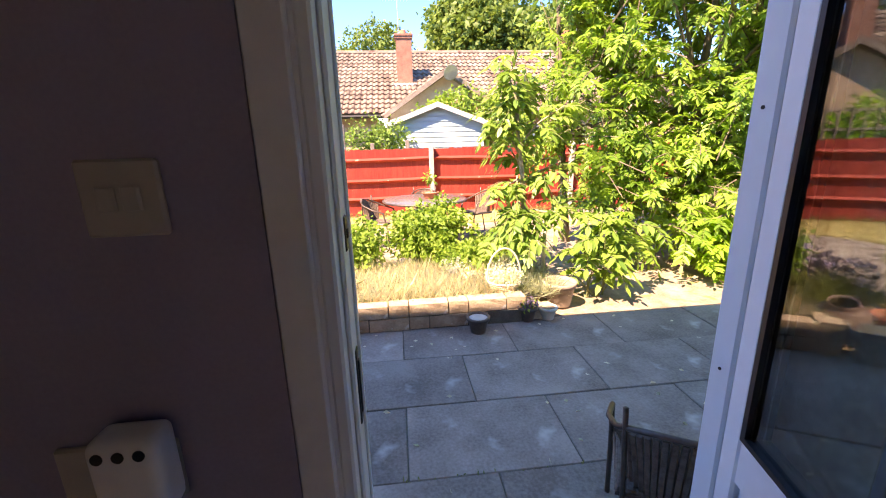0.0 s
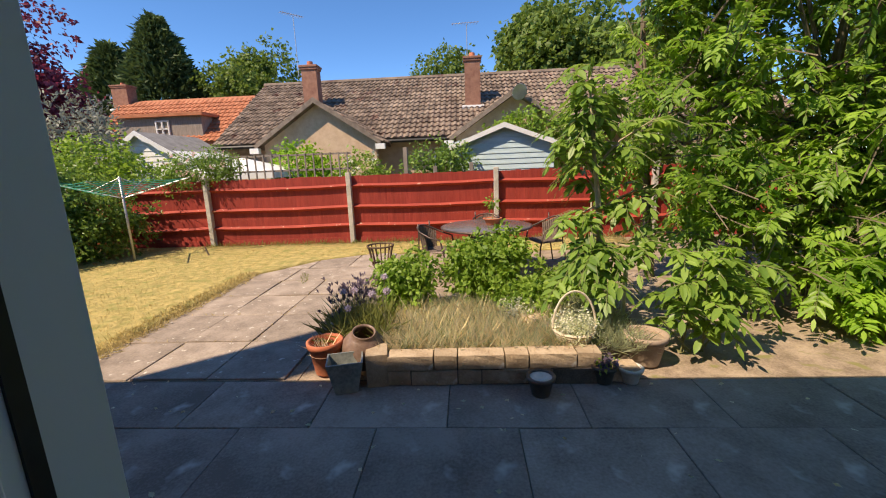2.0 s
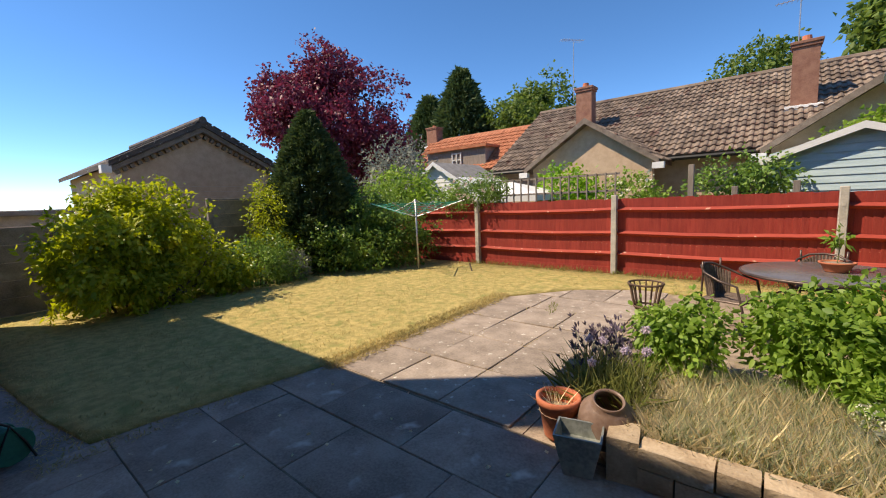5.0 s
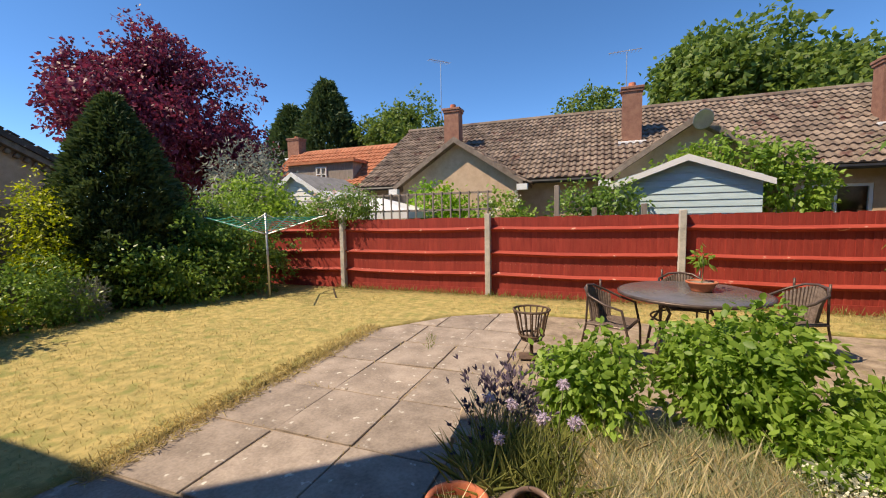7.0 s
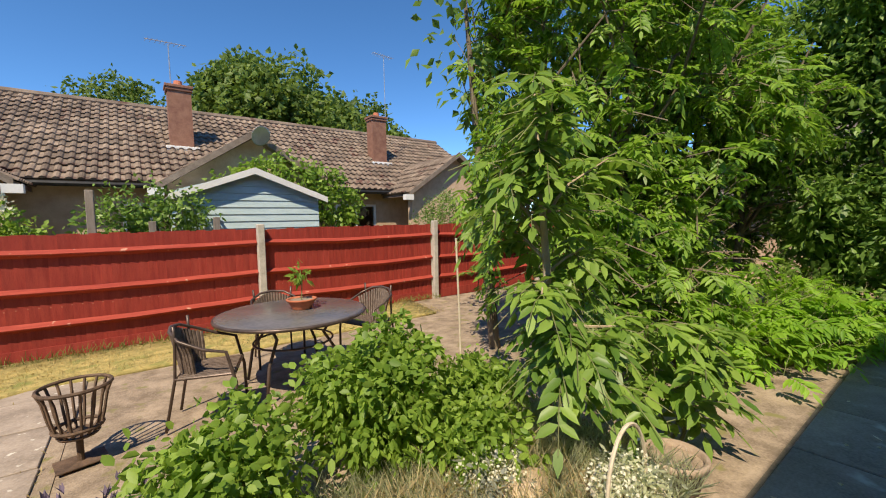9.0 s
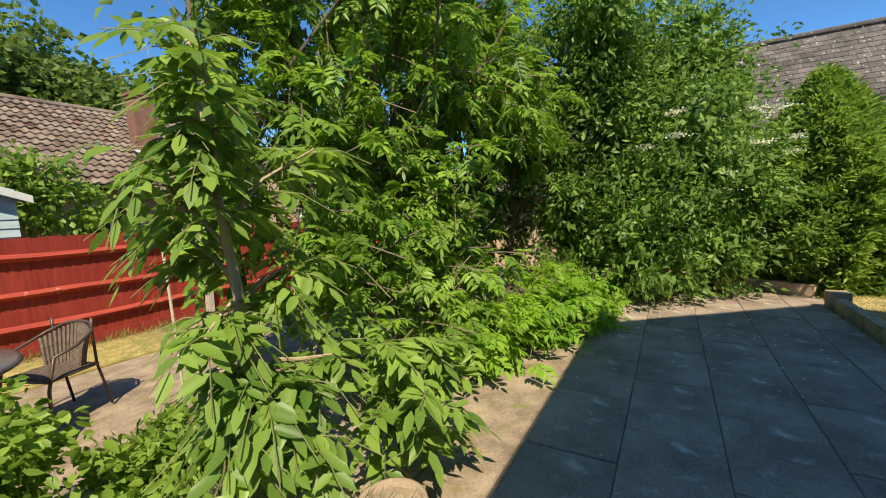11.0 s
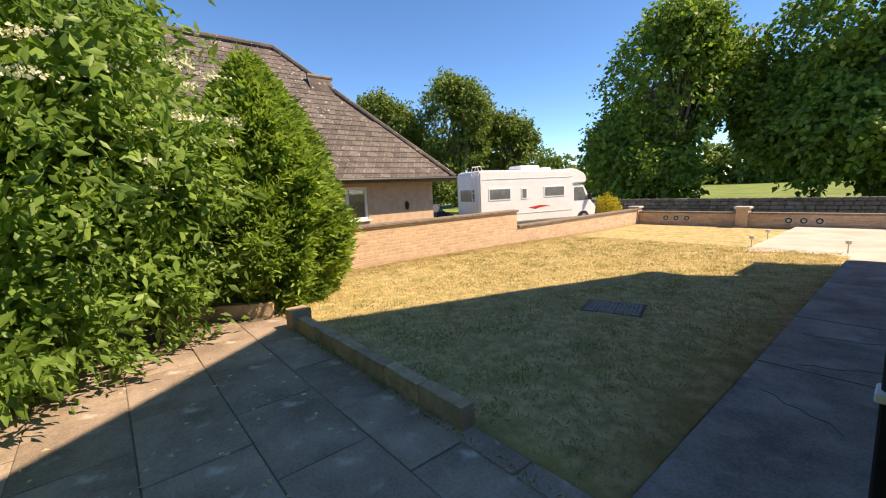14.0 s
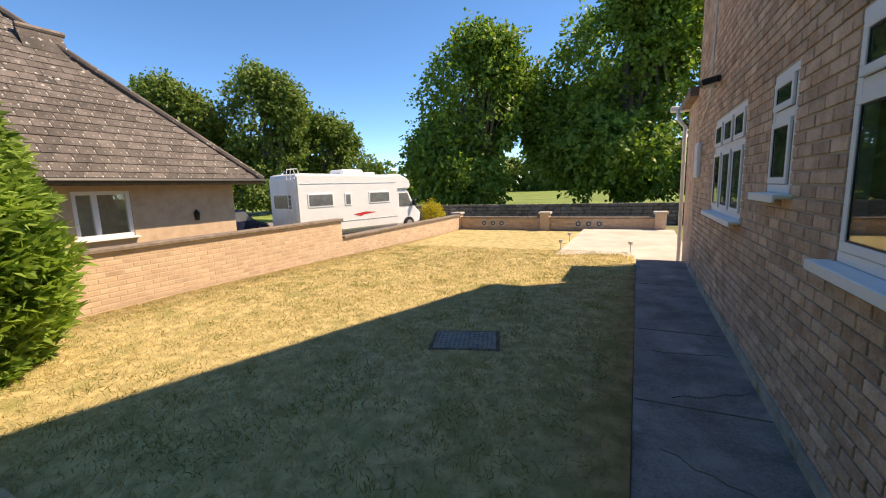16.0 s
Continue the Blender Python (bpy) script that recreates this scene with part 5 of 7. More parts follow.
elder = thing("elder_bush", 8.1, 3.2, 0, 0, "dark elder bush with flat creamy flower heads", "shrub")
bm = bmesh.new()
for k in range(8):
    branchwork(bm, (rnd.uniform(-0.2, 0.2), rnd.uniform(-0.2, 0.2), -0.1), [(rnd.uniform(-1, 1), rnd.uniform(-1, 1), rnd.uniform(1.8, 3.4))], 0.045, 0.012, rnd, 6)
tagged(part("stem_work", bm, M_BARK, elder), kind="stuff")
eb = [(0.0, 0.0, 2.2, 1.15, 1.1, 1.4), (-0.9, 0.4, 4.5, 0.9, 0.9, 0.8), (0.2, 0.2, 4.3, 0.8, 0.8, 0.8), (0.9, -0.3, 3.0, 0.6, 0.6, 0.8), (-1.1, -0.2, 0.9, 0.7, 0.6, 0.7), (0.9, -1.2, 1.6, 0.65, 0.6, 1.1), (1.0, -0.6, 2.6, 0.7, 0.7, 0.9), (-0.7, -0.4, 1.7, 0.8, 0.8, 1.2), (0.5, -0.9, 2.2, 0.7, 0.7, 1.1), (0.3, -0.2, 3.4, 0.9, 0.9, 0.9), (-0.6, 0.5, 3.6, 0.8, 0.8, 1.0), (0.5, -1.3, 3.0, 0.7, 0.6, 1.0), (0.3, -1.0, 4.0, 0.7, 0.7, 0.8), (-0.4, -1.5, 1.75, 0.66, 0.62, 1.1), (-0.5, -1.2, 0.75, 0.55, 0.6, 0.55), (-0.7, -0.9, 2.6, 0.7, 0.7, 0.8), (-0.9, -0.5, 0.9, 0.6, 0.6, 0.7), (-0.7, 0.9, 1.4, 0.8, 0.8, 1.2), (-0.2, 1.6, 2.8, 1.0, 0.9, 1.2), (0.4, 0.9, 1.2, 0.8, 0.8, 1.0)]
leaves("foliage", eb, 56000, 0.12, 0.05, L_DARK, elder, 51, clump=16, spread=0.085, thick=0.35, rough=0.5, hang=0.1)
ei = [(b[0], b[1], b[2], b[3] * 0.6, b[4] * 0.6, b[5] * 0.7) for b in eb]
leaves("inner_leaves", ei, 9000, 0.2, 0.11, L_DARK, elder, 52, clump=6, spread=0.10, thick=0.8, rough=0.2)
c, d = blob_points(r, [b for b in eb if b[2] > 1.4 and b[0] > -0.8], 700, 0.02, 0.1)
um = [i for i in range(len(c)) if d[i][1] < -0.25 and d[i][0] < 0.4 and d[i][2] > -0.2 and c[i][2] < 2.7][:30]
up_ = np.repeat(c[um] + d[um] * 0.14, 60, 0) + r.normal(size=(len(um) * 60, 3)) * np.array([0.07, 0.07, 0.02])
leaf_mesh("blossom", up_, r.normal(size=up_.shape) + np.array([0, 0, 1.5]), r.normal(size=up_.shape), 0.036, 0.032, L_WHITE, elder, 0.05)

# thuja
def conifer(name, x, y, h, rad, n, material, label, seed, taper=0.75, size=0.16, z=0.0):
    t = thing(name, x, y, z, 0, label, "conifer")
    r = np.random.default_rng(seed)
    part("trunk", tube(bmesh.new(), [(0, 0, -0.1), (0, 0, h * 0.5), (0, 0, h * 0.95)], [0.09, 0.06, 0.02], 8), M_BARK, t)
    u = r.random(n) ** 1.25
    a = r.uniform(0, math.tau, n)
    prof = np.where(u < 0.22, 0.72 + 1.25 * u, 1.0 - (np.maximum(u - 0.22, 0) / 0.78) ** 2.0 * 0.97)
    lump = 1 + 0.10 * np.sin(a * 5 + u * 9 + seed) + 0.16 * np.sin(a * 9 - u * 27) * np.sin(u * 19 + a * 2) + 0.09 * np.sin(a * 17 + u * 31) * np.sin(u * 43 - a * 3)
    rr = rad * prof * lump * (1 - 0.30 * r.random(n) ** 2)
    p = np.stack([rr * np.cos(a), rr * np.sin(a), 0.02 + u * h], 1)
    out = np.stack([np.cos(a), np.sin(a), np.full(n, 0.35)], 1)
    k = 5
    pp, oo = np.repeat(p, k, 0), np.repeat(out, k, 0)
    al = oo * 0.9 + r.normal(size=oo.shape) * 0.5 + np.array([0, 0, 0.25])
    pp = pp + r.normal(size=pp.shape) * size * 0.25
    pp[:, 2] = np.maximum(pp[:, 2], 0.03)
    leaf_mesh("foliage", pp, al, r.normal(size=pp.shape), size * r.uniform(0.6, 1.2, len(pp)), size * 0.30, material, t, 0.1)
    return t


conifer("thuja", 8.95, 0.42, 3.35, 1.06, 17000, L_CONIFER, "broad green conifer standing on the side lawn", 61, size=0.15)

# ---- garden furniture ----
M_RATTAN = mat("brown_weave", (0.10, 0.07, 0.055), (0.20, 0.15, 0.12), 0.6, 30, 160, 0.3)
M_STEEL = mat("brown_steel_tube", (0.07, 0.05, 0.04), (0.14, 0.10, 0.085), 0.4, 6, 40, 0.05, metal=0.4)
M_TABLEGLASS = mat("smoked_table_glass", (0.10, 0.09, 0.085), (0.17, 0.15, 0.14), 0.12, 2.5, 30, 0.01, rough2=0.35, spec=0.6)
M_RUST = mat("rusty_iron", (0.07, 0.045, 0.03), (0.16, 0.10, 0.065), 0.75, 9, 60, 0.3)
M_REDWOOD = mat("red_painted_wood", (0.26, 0.025, 0.02), (0.36, 0.05, 0.035), 0.6, 5, 50, 0.15, stretch=(5, 1, 1))
M_GREENP = mat("green_plastic", (0.01, 0.13, 0.09), (0.02, 0.21, 0.14), 0.45, 4, 30, 0.05)
M_TEALLINE = mat("green_washing_line", (0.01, 0.20, 0.14), (0.03, 0.32, 0.22), 0.5, 4, 30, 0.0)
M_ALU = mat("grey_aluminium", (0.42, 0.43, 0.44), (0.55, 0.56, 0.57), 0.4, 5, 40, 0.05, metal=0.7)


def bistro_chair(x, y, rz, label, group="chairs round the table"):
    """Tub chair: bent tube rail running from the arms round the back, woven seat and back; it faces local -y."""
    t = thing("garden_chair", x, y, 0.0, rz, label, "chair", group)
    rail = [(-0.25, -0.24, 0.0), (-0.255, -0.23, 0.35), (-0.265, -0.17, 0.62), (-0.28, 0.0, 0.665), (-0.25, 0.17, 0.74), (-0.14, 0.255, 0.80), (0.0, 0.28, 0.815), (0.14, 0.255, 0.80), (0.25, 0.17, 0.74), (0.28, 0.0, 0.665), (0.265, -0.17, 0.62), (0.255, -0.23, 0.35), (0.25, -0.24, 0.0)]
    part("arm_rail", tube(bmesh.new(), rail, 0.014, 8), M_STEEL, t, "", True)
    for s in (-1, 1):
        part("leg", tube(bmesh.new(), [(s * 0.22, 0.30, 0.0), (s * 0.20, 0.22, 0.42), (s * 0.215, 0.20, 0.745), (s * 0.22, 0.205, 0.86)], 0.012, 8), M_STEEL, t, "", True)
    sb = bmesh.new()
    box(sb, -0.235, 0.235, -0.22, 0.20, 0.415, 0.44, 0.008)
    seat_ob = part("seat", sb, M_RATTAN, t, "woven brown seat")
    for k in range(11):
        part("woven_strip", boxed(-0.225 + 0.042 * k, -0.198 + 0.042 * k, -0.215, 0.195, 0.4402, 0.446, 0.002), M_RATTAN, seat_ob)
    for k in range(19):
        bb = bmesh.new()
        a = math.radians(-158 + 136 * k / 18) + math.pi
        x0, y0 = 0.20 * math.cos(a), 0.20 * math.sin(a)
        x1, y1 = 0.262 * math.cos(a), 0.262 * math.sin(a)
        z1 = 0.80 - 0.12 * abs(math.cos(a)) ** 2
        tube(bb, [(x0, y0 + 0.01, 0.44), ((x0 + x1) / 2, (y0 + y1) / 2 + 0.01, 0.62), (x1, y1 + 0.012, z1)], 0.0165, 5)
        part("back_strip", bb, M_RATTAN, t)
    part("seat_ring", tube(bmesh.new(), [(-0.245, -0.225, 0.425), (0.245, -0.225, 0.425), (0.225, 0.21, 0.425), (-0.225, 0.21, 0.425)], 0.011, 6, True), M_STEEL, t)
    return t


c0 = bistro_chair(-0.29, 6.40, 72, "brown woven tub chair drawn up to the glass table")
c0.scale = (0.92, 0.92, 0.92)
for m in (pose(0.50, 7.42, 0, 0, 0, -4), pose(1.38, 6.95, 0, 0, 0, -70)):
    copy_thing(c0, m).scale = (0.92, 0.92, 0.92)
c1 = copy_thing(c0, pose(0.98, 1.24, 0, 0, 0, 150))
c1.scale = (0.8, 0.8, 0.8)
tagged(c1, "brown woven tub chair standing on the patio by the door", "chair", "chairs on the patio")
tb = thing("round_table", 0.45, 6.66, 0, 0, "round smoked glass garden table on bent steel legs", "table")
part("tabletop", lathe(bmesh.new(), [(0, 0.672), (0.655, 0.672), (0.67, 0.678), (0.67, 0.69), (0.655, 0.696), (0, 0.696)], 48), M_TABLEGLASS, tb, "smoked glass top", True)
part("rim", tube(bmesh.new(), [(0.672 * math.cos(k * math.tau / 48), 0.672 * math.sin(k * math.tau / 48), 0.676) for k in range(48)], 0.016, 8, True), M_STEEL, tb, "", True)
for k in range(4):
    a = math.radians(45 + 90 * k)
    part("leg", tube(bmesh.new(), [(0.50 * math.cos(a), 0.50 * math.sin(a), 0.0), (0.44 * math.cos(a), 0.44 * math.sin(a), 0.3), (0.30 * math.cos(a), 0.30 * math.sin(a), 0.5), (0.42 * math.cos(a), 0.42 * math.sin(a), 0.665)], 0.015, 8), M_STEEL, tb, "", True)
part("brace", tube(bmesh.new(), [(0.36 * math.cos(k * math.tau / 24), 0.36 * math.sin(k * math.tau / 24), 0.42) for k in range(24)], 0.010, 6, True), M_STEEL, tb, "", True)
tp = pot("table_pot", 0.55, 6.70, 0.135, 0.10, M_TERRA, "shallow terracotta bowl on the glass table", z=0.697)
sd = thing("pot_seedling", 0.55, 6.70, 0.775, 0, "small leggy green seedling in the terracotta bowl", "plant")
part("stem", tube(bmesh.new(), [(0, 0, 0), (0.01, 0, 0.15), (0.0, 0, 0.30)], 0.005, 6), M_TWIG, sd)
leaves("foliage", [(0, 0, 0.27, 0.06, 0.06, 0.08)], 60, 0.085, 0.03, L_MINT, sd, 71, clump=3, spread=0.02, floor=0.05)

# fire basket
fb_ = thing("fire_basket", -1.08, 6.22, 0, 12, "rusty iron fire basket with upright bars on a stem", "brazier")
for k in range(16):
    a = k * math.tau / 16
    part("bar", tube(bmesh.new(), [(r * math.cos(a), r * math.sin(a), z) for r, z in ((0.10, 0.20), (0.135, 0.24), (0.16, 0.33), (0.185, 0.46), (0.215, 0.53))], 0.010, 5), M_RUST, fb_)
for r_, z_ in ((0.213, 0.525), (0.145, 0.25)):
    part("hoop", tube(bmesh.new(), [(r_ * math.cos(k * math.tau / 24), r_ * math.sin(k * math.tau / 24), z_) for k in range(24)], 0.013, 6, True), M_RUST, fb_)
part("base_plate", lathe(bmesh.new(), [(0, 0.19), (0.12, 0.19), (0.13, 0.205), (0, 0.21)], 20), M_RUST, fb_)
part("stem", tube(bmesh.new(), [(0, 0, 0.0), (0, 0, 0.195)], 0.022, 8), M_RUST, fb_)
part("foot", boxed(-0.15, 0.15, -0.11, 0.11, 0.0, 0.012, 0.003), M_RUST, fb_)

fb_.scale = (0.88, 0.88, 0.97)

# rotary dryer
rd = thing("rotary_dryer", -6.25, 7.9, 0, 20, "folding rotary washing line with green cords on a steel pole", "washing line")
part("pole", tube(bmesh.new(), [(0, 0, -0.05), (0, 0, 1.62)], 0.021, 10), M_ALU, rd, "", True)
TIPS = [(1.15 * math.cos(k * math.pi / 2), 1.15 * math.sin(k * math.pi / 2), 1.56) for k in range(4)]
for tip in TIPS:
    part("arm", tube(bmesh.new(), [(0, 0, 1.22), tip], 0.012, 6), M_ALU, rd)
    part("strut", tube(bmesh.new(), [(0, 0, 1.60), (tip[0] * 0.45, tip[1] * 0.45, 1.355)], 0.008, 6), M_ALU, rd)
for j in range(7):
    u = 0.34 + 0.11 * j
    pts = [(t_[0] * u, t_[1] * u, 1.22 + 0.34 * u) for t_ in TIPS]
    loop = []
    for a, b in zip(pts, pts[1:] + pts[:1]):
        for k in range(4):
            w = k / 4
            loop.append((a[0] + (b[0] - a[0]) * w, a[1] + (b[1] - a[1]) * w, a[2] - 0.05 * math.sin(math.pi * w)))
    part("cord", tube(bmesh.new(), loop, 0.006, 4, True), M_TEALLINE, rd)

# hose reel, bench, stick in the lawn
hr = thing("hose_reel", -3.72, 1.22, 0, 20, "green garden hose wound on a freestanding reel", "hose")
for k in range(6):
    for j in range(2):
        part("hose_turn", tube(bmesh.new(), [(-0.10 + 0.04 * k, (0.13 + 0.02 * j) * math.cos(a * math.tau / 18), 0.20 + (0.13 + 0.02 * j) * math.sin(a * math.tau / 18)) for a in range(18)], 0.014, 6, True), M_GREENP, hr)
for s in (-1, 1):
    part("side_disc", lathe(bmesh.new(), [(0, -0.008), (0.18, -0.008), (0.185, 0), (0.18, 0.008), (0, 0.008)], 20, pose(s * 0.145, 0, 0.20, 0, 90, 0)), M_GREENP, hr)
    part("stand", tube(bmesh.new(), [(s * 0.16, -0.16, 0.01), (s * 0.16, -0.1, 0.2), (s * 0.16, 0.0, 0.42), (s * 0.16, 0.1, 0.2), (s * 0.16, 0.16, 0.01)], 0.012, 6), M_BLACK, hr)
part("handle", tube(bmesh.new(), [(-0.16, 0, 0.42), (0.16, 0, 0.42)], 0.012, 6), M_BLACK, hr)
hr.scale = (0.64, 0.64, 0.64)
bn = thing("red_bench", -1.50, 1.06, 0, 84, "dark red painted slatted wooden bench", "bench")
bn.scale = (1, 1, 0.8)
for s in (-1, 1):
    part("side_frame", prism(bmesh.new(), [(-0.24, 0.0), (-0.19, 0.0), (-0.17, 0.56), (0.18, 0.56), (0.16, 0.0), (0.21, 0.0), (0.28, 0.60), (0.22, 0.62), (-0.24, 0.61)], s * 0.33 - 0.025, s * 0.33 + 0.025, "x"), M_REDWOOD, bn)
for k in range(6):
    part("seat_slat", boxed(-0.305, 0.305, -0.20 + 0.065 * k, -0.145 + 0.065 * k, 0.36, 0.385, 0.004), M_REDWOOD, bn)
part("top_rail", boxed(-0.36, 0.36, 0.205, 0.25, 0.56, 0.625, 0.006), M_REDWOOD, bn)
for k in range(7):
    part("back_slat", boxed(-0.285 + 0.083 * k, -0.235 + 0.083 * k, 0.215, 0.235, 0.386, 0.559, 0.003), M_REDWOOD, bn)
stick = thing("ground_stick", -4.95, 8.2, 0, 0, "short dark stick standing in the lawn", "stick")
part("pole", tube(bmesh.new(), [(0, 0, -0.02), (-0.08, 0.02, 0.19)], [0.018, 0.014], 6), M_BARK, stick)

# ---- west side shrubs ----
shrub("golden_shrub", -8.05, 2.95, [(0, 0, 0.9, 0.85, 0.85, 0.85), (0.1, 0.45, 1.25, 0.6, 0.6, 0.6), (0.4, -0.2, 0.6, 0.6, 0.7, 0.55), (-0.1, 0.0, 1.62, 0.5, 0.5, 0.42), (0.1, 1.05, 0.6, 0.45, 0.45, 0.5), (0.15, 1.5, 0.36, 0.4, 0.5, 0.3), (0.3, -0.55, 1.05, 0.45, 0.4, 0.5)], 22000, 0.10, 0.055, L_GOLD, "large yellow green shrub at the lawn edge", 81, 12, clump=26, spread=0.075, rough=0.40)
shrub("low_shrub", -8.0, 5.0, [(0, 0, 0.45, 0.55, 0.7, 0.5), (0.1, 0.5, 0.35, 0.45, 0.4, 0.4)], 6000, 0.06, 0.035, L_LAUREL, "low dark green shrub under the fence", 82, 6, clump=8, spread=0.06)
shrub("rosemary_bush", -7.9, 5.75, [(0, 0, 0.25, 0.32, 0.3, 0.32)], 2600, 0.09, 0.012, L_GREY, "grey green upright rosemary bush", 83, 8, clump=6, spread=0.03, hang=-0.8)
conifer("dark_conifer", -8.75, 6.9, 3.7, 1.0, 11000, L_YEW, "tall dark upright conifer by the fence", 84, size=0.15)
shrub("golden_shrub", -8.9, 5.9, [(0, 0, 1.2, 0.5, 0.5, 1.0), (0.1, 0.1, 0.7, 0.55, 0.5, 0.6)], 7000, 0.07, 0.04, L_GOLD, "slim yellow leaved shrub beside the conifer", 85, 7, clump=8, spread=0.06)
shrub("laurel_shrub", -7.6, 7.7, [(0, 0, 0.75, 0.9, 0.8, 0.75), (-0.6, -0.7, 0.6, 0.7, 0.7, 0.6), (0.3, 0.7, 0.85, 0.8, 0.7, 0.8), (-0.5, 0.6, 1.5, 0.7, 0.7, 0.6), (0.6, 0.4, 0.55, 0.55, 0.6, 0.55), (-0.5, -1.2, 0.6, 0.6, 0.7, 0.6), (0.1, -0.6, 0.5, 0.6, 0.6, 0.5), (-0.2, -0.2, 1.15, 0.6, 0.6, 0.5)], 21000, 0.085, 0.045, L_LAUREL, "spreading glossy dark green shrubs at the lawn corner", 86, 12, clump=20, spread=0.08, rough=0.4)
shrub("bright_shrub", -8.4, 9.9, [(0, 0, 1.7, 0.9, 0.6, 0.9), (0.9, 0, 1.4, 0.8, 0.5, 0.8), (-0.9, 0.1, 1.6, 0.8, 0.6, 0.9)], 5000, 0.13, 0.07, L_MINT, "light green bushes over the garden corner", 87, 9, clump=8, spread=0.07)
shrub("silver_tree", -10.6, 11.6, [(0, 0, 2.4, 1.3, 1.0, 1.3), (0.9, 0, 2.0, 1.0, 0.9, 1.0)], 5000, 0.16, 0.06, L_GREY, "grey leaved small tree behind the fence", 88, 8, clump=8, spread=0.1)

# ---- climbing roses and bushes beyond the fence ----
shrub("rose_bush", -5.75, 9.62, [(0, -0.15, 1.65, 0.75, 0.35, 0.42), (0.5, -0.1, 1.8, 0.45, 0.3, 0.3), (-0.5, -0.1, 1.5, 0.5, 0.3, 0.35)], 5200, 0.06, 0.038, L_LAUREL, "rambling rose hanging over the red fence", 91, 9, clump=7, spread=0.06)
rz = bpy.data.objects["rose_bush"]
leaves("blossom", [(0.1, -0.25, 1.75, 0.75, 0.35, 0.35)], 260, 0.05, 0.045, L_PINK, rz, 92, clump=9, spread=0.022, floor=1.2, round_tip=True)
shrub("green_bush", -4.6, 12.2, [(0, 0, 1.6, 0.7, 0.6, 0.7), (0.9, 0, 1.4, 0.55, 0.45, 0.5)], 2600, 0.14, 0.08, L_FERN, "bright green bush behind the trellis", 93, 7, clump=8, spread=0.08)
shrub("white_rose", -2.55, 11.2, [(0, 0, 1.4, 0.55, 0.4, 0.6), (0.45, 0, 1.2, 0.4, 0.35, 0.4)], 1900, 0.10, 0.06, L_MINT, "white flowering climbing rose behind the fence", 94, 7, clump=7, spread=0.06)
leaves("blossom", [(0, -0.12, 1.45, 0.58, 0.4, 0.6)], 300, 0.06, 0.055, L_WHITE, bpy.data.objects["white_rose"], 95, clump=8, spread=0.025, floor=1.0, round_tip=True)
shrub("rose_bush_behind", 0.05, 10.7, [(-0.5, 0, 1.5, 0.7, 0.35, 0.65), (-1.0, 0, 1.45, 0.45, 0.35, 0.5), (-0.1, 0, 1.8, 0.35, 0.3, 0.35)], 2300, 0.095, 0.055, L_LAUREL, "open climbing rose by the shed", 96, 8, clump=7, spread=0.08)
shrub("ivy_mound", 2.3, 12.9, [(0, 0, 2.5, 1.2, 0.45, 0.6), (1.1, 0, 2.0, 0.7, 0.4, 0.6), (-0.9, 0, 2.2, 0.6, 0.4, 0.5)], 4200, 0.13, 0.09, L_MINT, "ivy climbing over the bungalow gable", 97, 8, clump=8, spread=0.08)
shrub("red_rose", 6.0, 11.4, [(0, 0, 1.5, 0.7, 0.5, 0.7)], 3600, 0.06, 0.04, L_LAUREL, "dark rose bush behind the fence", 98, 6, clump=7, spread=0.07)

# trellis and posts above the fence
tl = thing("trellis", -3.75, 9.62, 0, 0, "weathered wooden trellis above the fence", "trellis")
for k in range(15):
    part("upright", boxed(-1.35 + 0.19 * k, -1.32 + 0.19 * k, -0.012, 0.012, -0.1, 1.98, 0.002), M_GREYWOOD, tl)
for z in (1.6, 1.93):
    part("bar", boxed(-1.42, 1.40, 0.0125, 0.03, z, z + 0.04, 0.002), M_GREYWOOD, tl)
for k, (x, h) in enumerate(((-1.15, 2.12), (0.3, 1.75), (-0.5, 1.7))):
    ps = thing("arbour_post", x, 9.75, -0.1, 0, "weathered wooden post behind the fence", "post", "posts behind the fence")
    part("pole", boxed(-0.045, 0.045, -0.045, 0.045, 0, h, 0.006), M_GREYWOOD, ps)


# ---- sheds ----
M_BLUEWOOD = mat("pale_blue_boards", (0.42, 0.56, 0.60), (0.55, 0.68, 0.71), 0.7, 4, 50, 0.12, stretch=(0.6, 4, 4))
M_FELT = mat("roof_felt", (0.20, 0.19, 0.18), (0.30, 0.29, 0.27), 0.9, 5, 60, 0.2)


